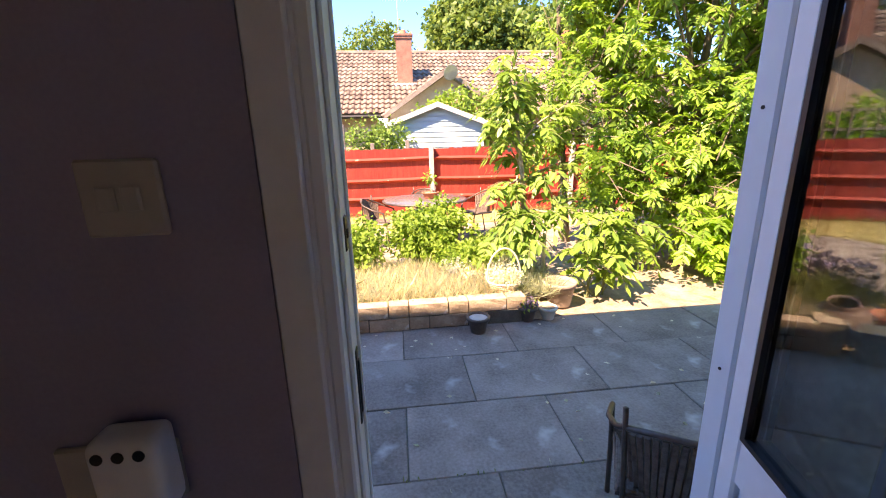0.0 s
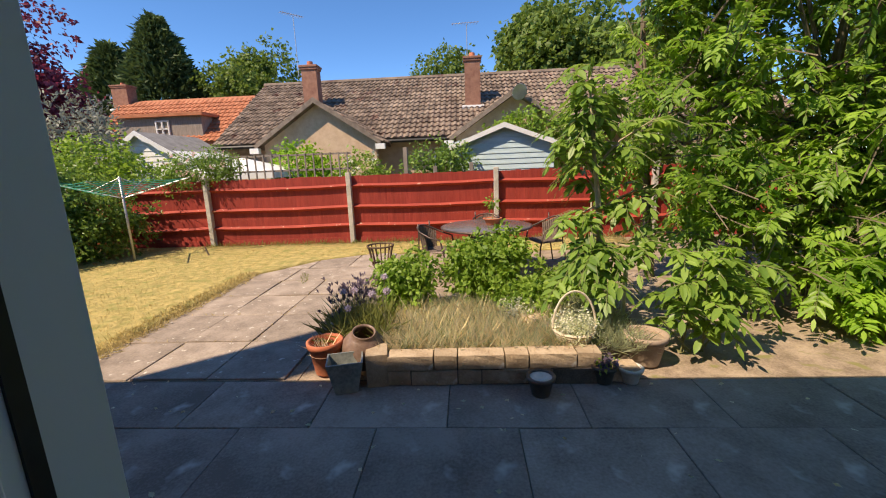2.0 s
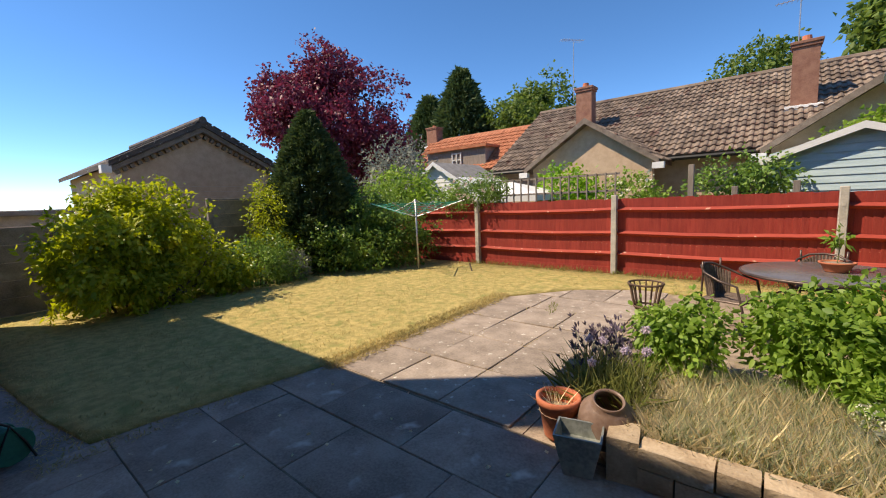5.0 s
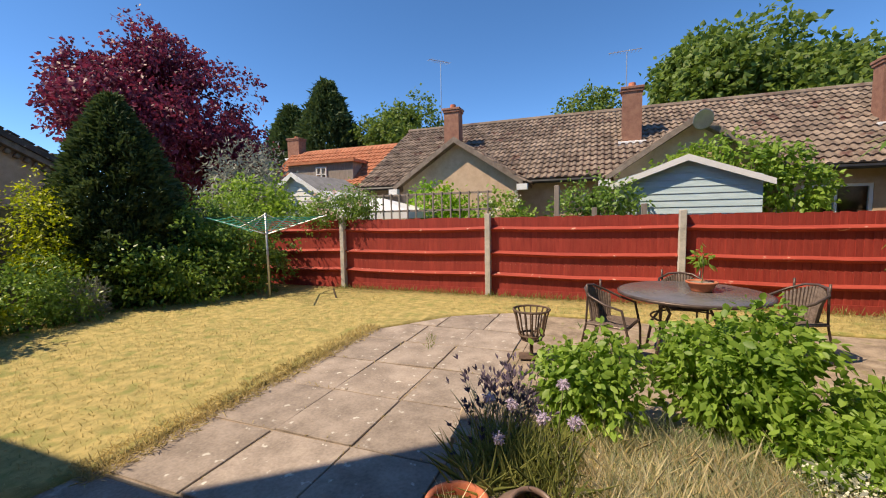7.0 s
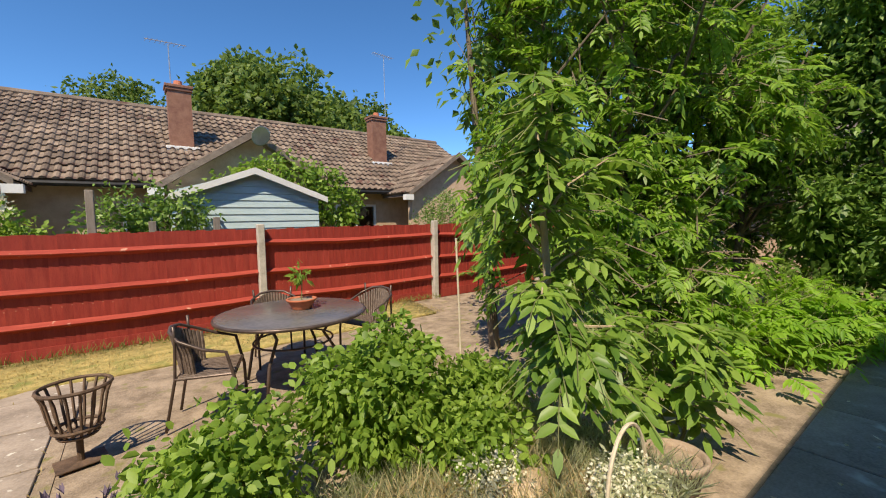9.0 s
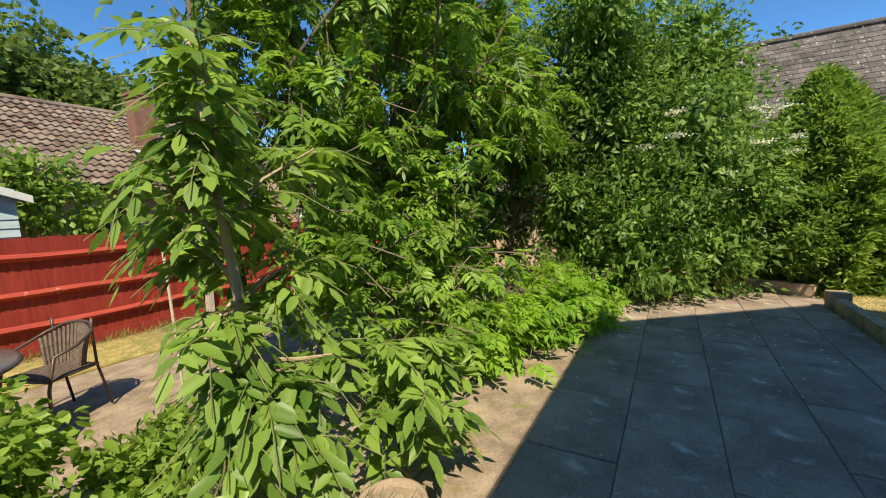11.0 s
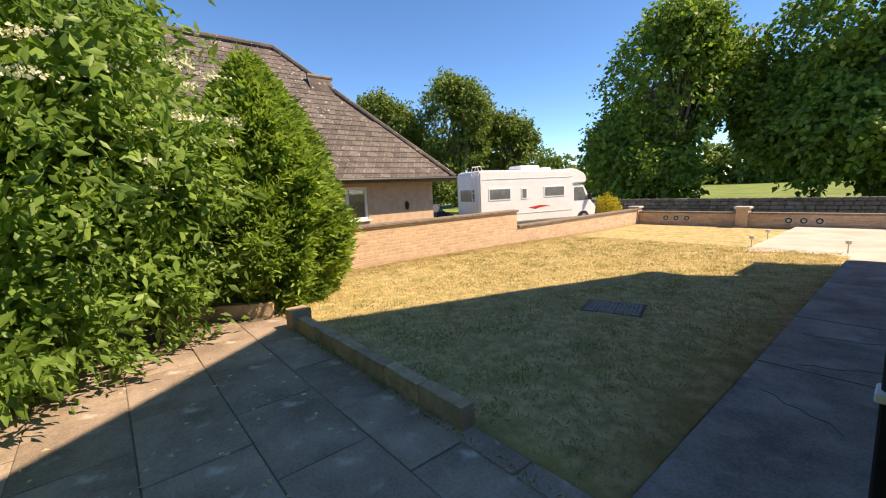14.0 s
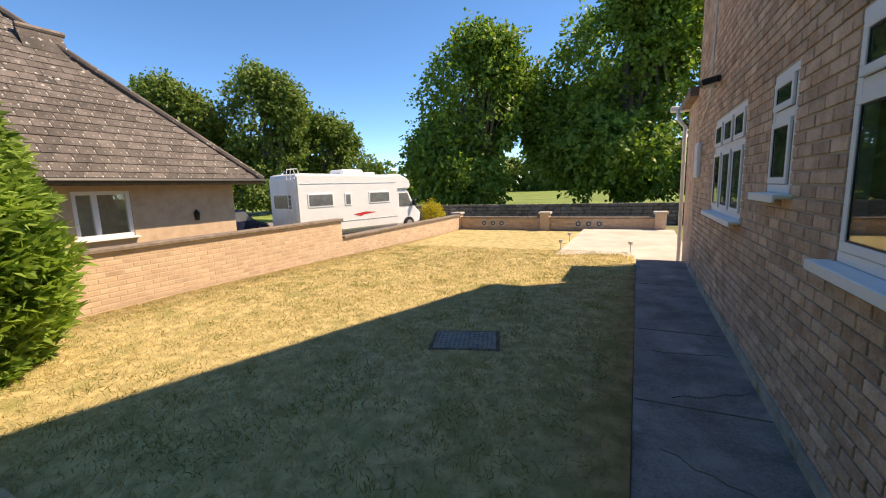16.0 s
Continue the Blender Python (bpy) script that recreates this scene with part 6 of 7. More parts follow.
def shed(name, x0, x1, y0, y1, eave, apex, material, label, roof, boards=0.13, scallop=False):
    t = thing(name, (x0 + x1) / 2, y0, -0.1, 0, label, "shed")
    w, d = (x1 - x0) / 2, y1 - y0
    e, a = eave + 0.1, apex + 0.1
    body = prism(bmesh.new(), [(-w, 0), (w, 0), (w, e), (0, a), (-w, e)], 0.02, d, "y")
    part("body", body, material, t)
    z = 0.0
    while z < a - 0.06:
        h = min(boards, a - z) - 0.006
        half = w if z + h < e else max(0.03, w * (a - z - h) / (a - e))
        b = prism(bmesh.new(), [(0.018, z), (-0.002, z), (0.012, z + h), (0.018, z + h)], -half, half, "x")
        part("board", b, material, t)
        z += boards
    for s in (-1, 1):
        sl = prism(bmesh.new(), [(0, a), (0, a + 0.05), (s * (w + 0.14), e - 0.11), (s * (w + 0.14), e - 0.15)], -0.12, d + 0.1, "y")
        part("roof_panel", sl, roof, t)
        out = [(0, a + 0.06), (0, a - 0.06)]
        n = 7
        for k in range(1, n + 1):
            u = k / n
            out.append((s * (w + 0.15) * u, a - 0.06 + (e - 0.15 - a) * u - (0.04 if scallop and k % 2 else 0.0)))
        out.append((s * (w + 0.15), e - 0.10))
        part("bargeboard", prism(bmesh.new(), out, -0.145, -0.121, "y"), M_WHITE, t)
    return t


shed("blue_shed", -0.08, 2.36, 11.0, 13.0, 2.16, 2.52, M_BLUEWOOD, "pale blue boarded garden shed with white bargeboards", M_FELT)
shed("summer_house", -9.8, -7.3, 11.4, 13.8, 2.05, 2.75, M_WHITE, "white boarded summer house with a scalloped bargeboard", M_FELT, 0.14, True)


# ---- tiled roofs ----
def tile_mesh(name, w, l, mtl):
    bm = prism(bmesh.new(), [(-w / 2, 0.0), (-w * 0.36, 0.03), (-w * 0.16, 0.042), (w * 0.04, 0.028), (w * 0.16, 0.0), (w / 2, 0.002), (w / 2, -0.018), (-w / 2, -0.018)], -l / 2, l / 2, "y")
    me = mesh_of(bm, name)
    me.materials.append(mtl)
    return me


def roof_slope(parent, name, p0, along, up, width, rise, tile_w, tile_l, mtl, mtl_far, near, cap=120, clip=None, seed=1, flat=False):
    """Lap tiles in courses over a plane from p0, along its eave and up its slope."""
    rnd = random.Random(seed)
    along, up = Vector(along).normalized(), Vector(up).normalized()
    nor = along.cross(up)
    basis = Matrix((along, up, nor)).transposed().to_4x4()
    def one_tile(m):
        if not flat:
            return tile_mesh(name, tile_w * 1.02, tile_l * 1.25, m)
        ft = mesh_of(boxed(-tile_w * 0.485, tile_w * 0.485, -tile_l * 0.62, tile_l * 0.62, -0.008, 0.010), name)
        ft.materials.append(m)
        return ft
    me = one_tile(mtl)
    ms = []
    for j in range(int(rise / tile_l)):
        for i in range(int(width / tile_w)):
            u, v = (i + 0.5 + (0.5 if j % 2 and flat else 0)) * tile_w, (j + 0.5) * tile_l
            if u > width or (clip and not clip(u, v)):
                continue
            p = Vector(p0) + along * u + up * v + nor * 0.02
            ms.append(Matrix.Translation(p) @ basis @ pose(0, 0, rnd.uniform(0, 0.005 if flat else 0.012), -3.5 if flat else -7, 0, rnd.uniform(-0.8, 0.8)))
    ms.sort(key=lambda m: (m.translation - Vector(near)).length)
    pieces("tile", me, ms[:cap], parent, mtl, near, cap)
    if len(ms) > cap:
        pieces("tile", one_tile(mtl_far), ms[cap:], parent, mtl_far, near, 0, "roof_tiles")


def chimney(parent, x, y, z0, z1, w=0.62, d=0.5, mtl=None):
    c = bmesh.new()
    box(c, x - w / 2, x + w / 2, y - d / 2, y + d / 2, z0, z1 - 0.16)
    box(c, x - w / 2 - 0.035, x + w / 2 + 0.035, y - d / 2 - 0.035, y + d / 2 + 0.035, z1 - 0.16, z1 - 0.08, 0.01)
    box(c, x - w / 2 - 0.06, x + w / 2 + 0.06, y - d / 2 - 0.06, y + d / 2 + 0.06, z1 - 0.08, z1, 0.01)
    st = part("chimney", c, mtl or M_REDBRICK, parent, "brick chimney stack")
    part("chimney_pot", lathe(bmesh.new(), [(0.1, z1), (0.12, z1 + 0.02), (0.10, z1 + 0.16), (0.08, z1 + 0.16), (0.08, z1 + 0.05)], 12, pose(x, y, 0)), M_TERRA, st)
    part("flashing", boxed(x - w / 2 - 0.12, x + w / 2 + 0.12, y - d / 2 - 0.18, y - d / 2 - 0.02, z0 + 0.30, z0 + 0.42, 0.01), M_WHITE, st)


bg = thing("terrace_bungalows", 0, 0, -0.2, 0, "row of brown tiled bungalows with gabled wings beyond the fence", "house")
BX0, BX1, BY, BE, BRY, BRZ = -8.4, 11.2, 14.4, 2.75, 18.8, 5.45
part("wall", wall_with_holes(BX0 + 0.3, BX1 - 0.3, 0, BE, BY + 0.35, BY + 0.6, [(-0.9, 0.2, 1.0, 2.3), (4.3, 5.7, 1.0, 2.3), (9.6, 10.6, 1.0, 2.3)], "y"), M_BUFF2, bg)
part("back_wall", boxed(BX0 + 0.3, BX1 - 0.3, 22.6, 22.8, 0, BE), M_BUFF2, bg)
for x in (BX0 + 0.3, BX1 - 0.5):
    part("end_wall", prism(bmesh.new(), [(BY + 0.62, 0), (22.58, 0), (22.58, BE), (BRY, BRZ - 0.15), (BY + 0.62, BE)], x, x + 0.2, "x"), M_BUFF2, bg)
for x0, x1 in ((-0.9, 0.2), (4.3, 5.7), (9.6, 10.6)):
    wfm = bmesh.new()
    for a, b, c, d in ((x0, x1, 1.0, 1.07), (x0, x1, 2.23, 2.3), (x0, x0 + 0.07, 1.07, 2.23), (x1 - 0.07, x1, 1.07, 2.23), ((x0 + x1) / 2 - 0.03, (x0 + x1) / 2 + 0.03, 1.07, 2.23)):
        box(wfm, a, b, BY + 0.38, BY + 0.46, c, d)
    wn_ = part("window", wfm, M_UPVC, bg, "white framed window")
    part("pane", boxed(x0 + 0.07, x1 - 0.07, BY + 0.42, BY + 0.43, 1.07, 2.23), M_GLASS, wn_)
SLOPE = (0, BRY - BY, BRZ - BE)
SL_LEN = math.hypot(BRY - BY, BRZ - BE)
part("roof", prism(bmesh.new(), [(BY, BE), (BRY, BRZ), (23.2, BE), (23.2, BE - 0.12), (BRY, BRZ - 0.14), (BY, BE - 0.12)], BX0, BX1, "x"), M_TILE2, bg)
roof_slope(bg, "tile", (BX0, BY, BE), (1, 0, 0), SLOPE, BX1 - BX0, SL_LEN, 0.20, 0.34, M_TILE, M_TILE2, (0.5, 14, 3), 150)
part("ridge", tube(bmesh.new(), [(BX0, BRY, BRZ + 0.02), (BX1, BRY, BRZ + 0.02)], 0.11, 8), M_TILE2, bg)
part("gutter", tube(bmesh.new(), [(BX0, BY - 0.05, BE - 0.08), (BX1, BY - 0.05, BE - 0.08)], 0.06, 8), M_BLACK, bg)
for gx in (-4.3, 1.67, 7.9):
    hw, fy, gz = 1.95, 13.3, 3.88
    part("wing_wall", prism(bmesh.new(), [(gx - hw + 0.2, 0), (gx + hw - 0.2, 0), (gx + hw - 0.2, BE - 0.1), (gx, gz - 0.12), (gx - hw + 0.2, BE - 0.1)], fy, fy + 0.2, "y"), M_BUFF2, bg, "buff brick gable wall")
    run = 1.6 + (gz - BE) / (BRZ - BE) * (BRY - BY)
    for s in (-1, 1):
        part("wing_roof", prism(bmesh.new(), [(gx, gz), (gx + s * hw, BE - 0.16), (gx + s * hw, BE - 0.26), (gx, gz - 0.11)], fy - 0.22, BY + 2.6, "y"), M_TILE2, bg)
        nw, rs = 3.6, math.hypot(hw, gz - BE + 0.16)
        roof_slope(bg, "wing_tile", (gx + s * hw, fy - 0.22 if s > 0 else fy - 0.22 + nw, BE - 0.16), (0, s, 0), (-s * hw, 0, gz - BE + 0.16), nw, rs, 0.20, 0.34, M_TILE, M_TILE2, (gx, 13, 3), 0, None, 3)
        part("verge", prism(bmesh.new(), [(gx, gz + 0.06), (gx + s * hw, BE - 0.12), (gx + s * hw, BE - 0.26), (gx, gz - 0.10)], fy - 0.26, fy - 0.222, "y"), M_COPING, bg)
        part("eave_end", boxed(gx + s * hw - 0.16, gx + s * hw + 0.12, fy - 0.27, fy - 0.1, BE - 0.38, BE - 0.22), M_WHITE, bg)
for cx in (-5.5, 0.52, 6.75):
    chimney(bg, cx, 16.5, 3.5, 5.62, 0.56, 0.46)


def aerial(x, y, z, h, label, rz=0, tall=1.0):
    t = thing("tv_aerial", x, y, z, rz, label, "aerial", "roof aerials")
    part("mast", tube(bmesh.new(), [(0, 0, -0.4), (0, 0, h)], 0.016, 6), M_ALU, t)
    part("boom", tube(bmesh.new(), [(-0.55, 0, h), (0.45, 0, h + 0.08)], 0.012, 5), M_ALU, t)
    for k in range(9):
        part("element", tube(bmesh.new(), [(-0.5 + 0.11 * k, -0.16, h + 0.005 * k), (-0.5 + 0.11 * k, 0.16, h + 0.005 * k)], 0.006, 4), M_ALU, t)
    return t


aerial(0.35, 16.5, 5.6, 0.95, "thin metal television aerial on a chimney", 10)
aerial(-6.0, 16.6, 5.5, 1.7, "tall metal television aerial on a chimney", 60)
aerial(7.15, 16.5, 5.6, 2.1, "tall metal television aerial on a chimney", 15)
dish = thing("satellite_dish", 1.75, 13.02, 3.6, 0, "grey satellite dish on the bungalow gable", "dish")
part("bowl", lathe(bmesh.new(), [(0, 0), (0.12, 0.012), (0.22, 0.05), (0.235, 0.062), (0.21, 0.056), (0.0, 0.010)], 20, pose(0, -0.08, 0, 115, 0, 20)), M_ALU, dish, "", True)
part("bracket", tube(bmesh.new(), [(0, 0.26, -0.12), (0, -0.04, 0)], 0.02, 6), M_ALU, dish)

# orange pantile cottage
ct = thing("pantile_cottage", -15.0, 21.0, -0.2, 0, "old cottage with an orange pantile roof and dark boarded dormer", "house")
part("wall", boxed(-4.0, 3.6, 0.3, 5.5, 0, 3.6), M_COPING, ct)
part("end_wall", prism(bmesh.new(), [(0.3, 3.6), (5.5, 3.6), (2.9, 5.9)], 3.4, 3.6, "x"), M_COPING, ct)
part("roof", prism(bmesh.new(), [(-0.1, 3.45), (2.9, 6.05), (5.9, 3.45), (5.9, 3.35), (2.9, 5.9), (-0.1, 3.3)], -4.2, 3.8, "x"), M_PANTILE, ct)
roof_slope(ct, "pantile", (-4.2, -0.1, 3.45), (1, 0, 0), (0, 3.0, 2.6), 8.0, 3.9, 0.28, 0.34, M_PANTILE, M_PANTILE, (0, 0, 4), 0)
part("dormer", boxed(-2.4, 2.0, 0.2, 2.4, 3.5, 4.75), M_GREYWOOD, ct)
part("dormer_roof", boxed(-2.6, 2.2, 0.0, 2.6, 4.75, 4.9), M_PANTILE, ct)
dw = bmesh.new()
for a, b, c, d in ((-0.4, 0.3, 3.75, 3.82), (-0.4, 0.3, 4.5, 4.57), (-0.4, -0.34, 3.82, 4.5), (0.24, 0.3, 3.82, 4.5), (-0.08, -0.02, 3.82, 4.5), (-0.34, 0.24, 4.13, 4.18)):
    box(dw, a, b, 0.12, 0.198, c, d)
part("window", dw, M_WHITE, ct, "white framed dormer window")
chimney(ct, -4.0, 2.9, 5.2, 6.9, 0.9, 0.7)

# neighbour's garage
gr = thing("brick_garage", -12.0, 5.75, -0.15, 0, "brown brick garage gable with a tiled verge", "garage")
part("wall", prism(bmesh.new(), [(-1.85, 0), (1.85, 0), (1.85, 2.88), (0, 3.90), (-1.85, 2.88)], -6.0, 0, "x"), M_BUFF2, gr)
for s in (-1, 1):
    part("roof", prism(bmesh.new(), [(0, 4.07), (s * 2.1, 2.93), (s * 2.1, 2.81), (0, 3.92)], -6.2, 0.25, "x"), M_GTILE2, gr)
    part("verge", prism(bmesh.new(), [(0, 3.915), (s * 2.08, 2.80), (s * 2.08, 2.68), (0, 3.78)], 0.002, 0.20, "x"), M_COPING, gr)
    n = 9
    for k in range(n):
        u = (k + 0.5) / n
        part("verge_tile", boxed(0.02, 0.262, -0.11, 0.11, 0.0, 0.03, 0.004, pose(0.0, s * 2.1 * u, 4.08 - 1.14 * u, -28.5 * s, 0, 0)), M_GTILE, gr)
for s in (-1, 1):
    for k in range(13):
        u = (k + 0.6) / 13
        part("dentil", boxed(0.0025, 0.12, -0.045, 0.045, -0.05, 0.05, 0.004, pose(0.0, s * 1.98 * u, 3.70 - 1.04 * u, -28.0 * s, 0, 0)), M_COPING, gr)
part("ridge_cap", tube(bmesh.new(), [(-6.2, 0, 4.08), (0.27, 0, 4.08)], 0.10, 8), M_GTILE2, gr)
part("bargeboard_end", boxed(0.003, 0.24, -2.24, -2.05, 2.66, 2.84), M_WHITE, gr)
for k in range(14):
    part("brick_course", boxed(0.0005, 0.006, -1.84, 1.84, 0.6 + 0.15 * k * 0.9, 0.6 + 0.15 * k * 0.9 + 0.008), M_MORTAR, gr)
lt = thing("lean_to_roof", -12.5, 1.2, -0.15, 0, "low pale flat roofed lean-to beyond the wall", "shed")
part("wall", boxed(-1.5, 1.5, -1.4, 1.4, 0, 1.75), M_POST, lt)
part("roof", boxed(-1.7, 1.7, -1.6, 1.6, 1.75, 1.86, 0.02), M_FELT, lt)

# ---- far trees ----
big_tree("copper_beech", -17.6, 14.4, -0.3, 10.2, 4.9, "large purple leaved copper beech tree", L_PURPLE, 46000, 101, 0.19, 0.3, 0.2, lobes=26)
conifer("tall_conifer", -21.0, 30.0, 12.4, 3.0, 5200, L_YEW, "tall dark conifer behind the cottage", 102, size=0.6, z=-0.3)
conifer("tall_conifer", -25.0, 30.5, 11.0, 3.0, 4200, L_YEW, "dark conifer behind the cottage", 103, size=0.6, z=-0.3)
big_tree("round_tree", -15.0, 33.0, -0.3, 11.8, 5.0, "rounded green tree behind the bungalows", L_FAR, 26000, 104, 0.30, 0.3, 0.2, lobes=24)
big_tree("round_tree", -1.2, 36.0, -0.3, 11.3, 4.6, "airy green tree behind the bungalow roofs", L_FAR, 13000, 105, 0.28, 0.25, 0.25)
big_tree("broad_tree", 8.5, 36.0, -0.3, 15.0, 7.5, "broad green tree crown above the bungalow roofs", L_FAR, 40000, 106, 0.46, 0.4, 0.2, lobes=26)
big_tree("broad_tree", 16.0, 38.0, -0.3, 13.5, 6.5, "broad green tree behind the bungalow roofs", L_FAR, 26000, 107, 0.46, 0.4, 0.2, lobes=24)
big_tree("broad_tree", 30.0, 30.0, -0.5, 13.0, 7.0, "large green tree beyond the gardens", L_FAR, 9000, 108, 0.5, 0.4, 0.2)

# ---- side garden ----
L_TW = leafy("yellow_shrub_leaf", (0.34, 0.30, 0.02), (0.52, 0.44, 0.05), 0.5, 0.3)
for nm, x0, x1, y0, label in (("kerb_wall", 4.45, 7.35, 0.62, "low rough stone kerb wall between patio and side lawn"),):
    kw_ = thing(nm, 0, 0, 0, 0, label, "wall", "", "structure")
    me = block_mesh("kerb_block", 0.44, 0.18, 0.105, 0.014, 7)
    pieces("block", me, [pose(x0 + 0.23 + 0.45 * k, y0 + 0.004 * k, -0.02, 0, 0, random.Random(k).uniform(-1, 1)) for k in range(6)], kw_, M_KERB)
    me = block_mesh("kerb_post", 0.22, 0.25, 0.22, 0.016, 8)
    pieces("end_block", me, [pose(7.28, 0.63, -0.02)], kw_, M_KERB)
kw2 = thing("kerb_wall", 0, 0, 0, 0, "low stone kerb wall beside the conifer", "wall", "", "structure")
me = block_mesh("kerb_block", 0.36, 0.2, 0.13, 0.014, 9)
pieces("block", me, [pose(8.12 + 0.2 * k, 0.82 + 0.29 * k, -0.02, 0, 0, 56) for k in range(5)], kw2, M_KERB)
edge = thing("patio_edging", 0, 0, 0, 0, "worn concrete edging between patio and grass", "edging", "", "structure")
pieces("edging_block", slab_mesh("edging_block", 0.44, 0.16, 0.06), [pose(3.75 + 0.46 * k, 0.66, 0.006, 0, 0, 0) for k in range(2)], edge, M_SLAB)

mh = thing("manhole_cover", 5.02, -2.33, 0.018, 18, "rusty cast iron manhole cover set in the lawn", "manhole")
part("frame", boxed(-0.34, 0.34, -0.26, 0.26, -0.03, 0.0, 0.004), M_RUST, mh)
M_IRON = mat("worn_iron", (0.20, 0.185, 0.18), (0.34, 0.32, 0.31), 0.7, 8, 70, 0.3, metal=0.3)
part("lid", boxed(-0.30, 0.30, -0.22, 0.22, -0.02, 0.006, 0.003), M_IRON, mh)
studs = bmesh.new()
for i in range(13):
    for j in range(9):
        box(studs, -0.275 + 0.045 * i, -0.25 + 0.045 * i, -0.195 + 0.045 * j, -0.17 + 0.045 * j, 0.006, 0.011)
part("stud_pattern", studs, M_IRON, mh)

# bricks of the side wall, the nearest as pieces
east = bpy.data.objects["wall_east"]
m_b = brick_mesh("brick", 0.02, 0.212, 0.063)
rng = random.Random(12)
ms = []
for j in range(68):
    z = -0.06 + 0.075 * j
    for i in range(-1, 34):
        y = YS + 0.1125 + 0.225 * i + (0.1125 if j % 2 else 0.0)
        spans = [(max(YS, y - 0.106), min(YN, y + 0.106))]
        for h in EAST_HOLES:
            if z + 0.02 > h[2] and z - 0.02 < h[3]:
                spans = [q for p0, p1 in spans for q in ((p0, min(p1, h[0])), (max(p0, h[1]), p1))]
        for p0, p1 in spans:
            if p1 - p0 > 0.03:
                ms.append(pose(XE - 0.0095 + rng.uniform(-0.0012, 0.0012), (p0 + p1) / 2, z, rng.uniform(-0.4, 0.4), 0, 0) @ Matrix.Diagonal((1, (p1 - p0) / 0.212, 1, 1)))
pieces("brick", m_b, [m for m in ms if m.translation.z < 2.3 and m.translation.y > -2.3][:300], east, M_BRICK, (3.0, -0.4, 1.0), 300)
rest_b = [m for m in ms if not (m.translation.z < 2.3 and m.translation.y > -2.3)] + [m for m in ms if m.translation.z < 2.3 and m.translation.y > -2.3][300:]
pieces("brick", brick_mesh("brick_far", 0.02, 0.212, 0.063), rest_b, east, M_BRICK2, (3, 0, 1), 0, "brickwork")

# bricks of the boundary and street walls
def brick_face(parent, x, y0, y1, z0, z1, axis, mtl, mtl_far, cap, near, seed):
    rnd = random.Random(seed)
    me = brick_mesh("brick", 0.02, 0.212, 0.063) if axis == "x" else brick_mesh("brick", 0.212, 0.02, 0.063)
    me2 = me.copy()
    out = []
    for j in range(int((z1 - z0) / 0.075)):
        for i in range(int((y1 - y0) / 0.225)):
            a, z = y0 + 0.1125 + 0.225 * i + (0.1 if j % 2 else 0), z0 + 0.0375 + 0.075 * j
            out.append(pose(x, a, z) if axis == "x" else pose(a, x, z))
    out.sort(key=lambda m: (m.translation - Vector(near)).length)
    pieces("brick", me, out[:cap], parent, mtl, near, cap)
    pieces("brick", me2, out[cap:], parent, mtl_far, near, 0, "brickwork")


brick_face(bpy.data.objects["wall_boundary_high"], 10.0575, -6.62, 2.1, -0.14, 0.79, "x", M_BUFF, M_BUFF2, 200, (8, -3, 0.5), 1)
brick_face(bpy.data.objects["wall_boundary_low"], 10.0575, -13.9, -6.66, -0.30, 0.35, "x", M_BUFF, M_BUFF2, 60, (8, -6, 0.3), 2)
brick_face(bpy.data.objects["wall_street"], -14.134, 3.0, 10.0, -0.35, 0.25, "y", M_BUFF, M_BUFF2, 40, (6, -10, 0.3), 3)
for k, x in enumerate((2.78, 6.62, 10.2)):
    pr = thing("brick_pier", x, -14.2, -0.5, 0, "buff brick gate pier with a stone cap on the street wall", "pier", "street wall piers")
    part("shaft", boxed(-0.17, 0.17, -0.17, 0.17, 0, 0.92, 0.004), M_BUFF, pr)
    part("cap", boxed(-0.22, 0.22, -0.22, 0.22, 0.92, 1.0, 0.015), M_POST, pr)
for x0 in (4.7, 8.3):
    for k in range(3):
        vb = thing("pierced_block", x0 + 0.36 * k, -14.128, 0.07, 0, "pierced pale screen block in the street wall", "block", "screen blocks")
        part("frame", boxed(-0.13, 0.13, -0.01, 0.015, -0.12, 0.12, 0.006), M_POST, vb)
        part("ring", tube(bmesh.new(), [(0.07 * math.cos(a * math.tau / 16), 0.018, 0.07 * math.sin(a * math.tau / 16)) for a in range(16)], 0.018, 6, True), M_BLACK, vb)

for k, (x, y) in enumerate(((5.2, -9.05), (3.62, -9.0), (5.2, -10.5))):
    sl_ = thing("solar_light", x, y, -0.1, 0, "small pale solar garden light on a stake", "light", "garden lights")
    part("stake", tube(bmesh.new(), [(0, 0, 0), (0, 0, 0.18)], 0.012, 6), M_ALU, sl_)
    part("lens", lathe(bmesh.new(), [(0, 0.18), (0.045, 0.18), (0.05, 0.22), (0.05, 0.25), (0, 0.265)], 12), M_CREAM, sl_)

# ---- neighbour's hipped bungalow ----
nb = thing("hipped_bungalow", 12.2, -6.3, -0.55, 0, "buff brick bungalow with a steep hipped tiled roof", "house")
E0, S_, RISE = 2.40, 3.85, 4.15
NW_ = (2.85, 3.80, 1.33, 2.22)
part("wall", wall_with_holes(0.55, 16.0, 0, E0, 0.45, 0.7, [NW_], "x"), M_BUFF2, nb)
part("end_wall", boxed(0.702, 9.2, 0.55, 0.75, 0, E0), M_BUFF2, nb)
part("soffit", boxed(0.02, 9.6, 0.02, 16.4, E0 - 0.05, E0 - 0.005), M_COPING, nb)
part("fascia", boxed(-0.01, 0.018, 0.0, 16.4, E0 - 0.09, E0 + 0.05), M_COPING, nb)
part("gutter", tube(bmesh.new(), [(-0.06, 0, E0), (-0.06, 16.4, E0)], 0.055, 8), M_BLACK, nb)
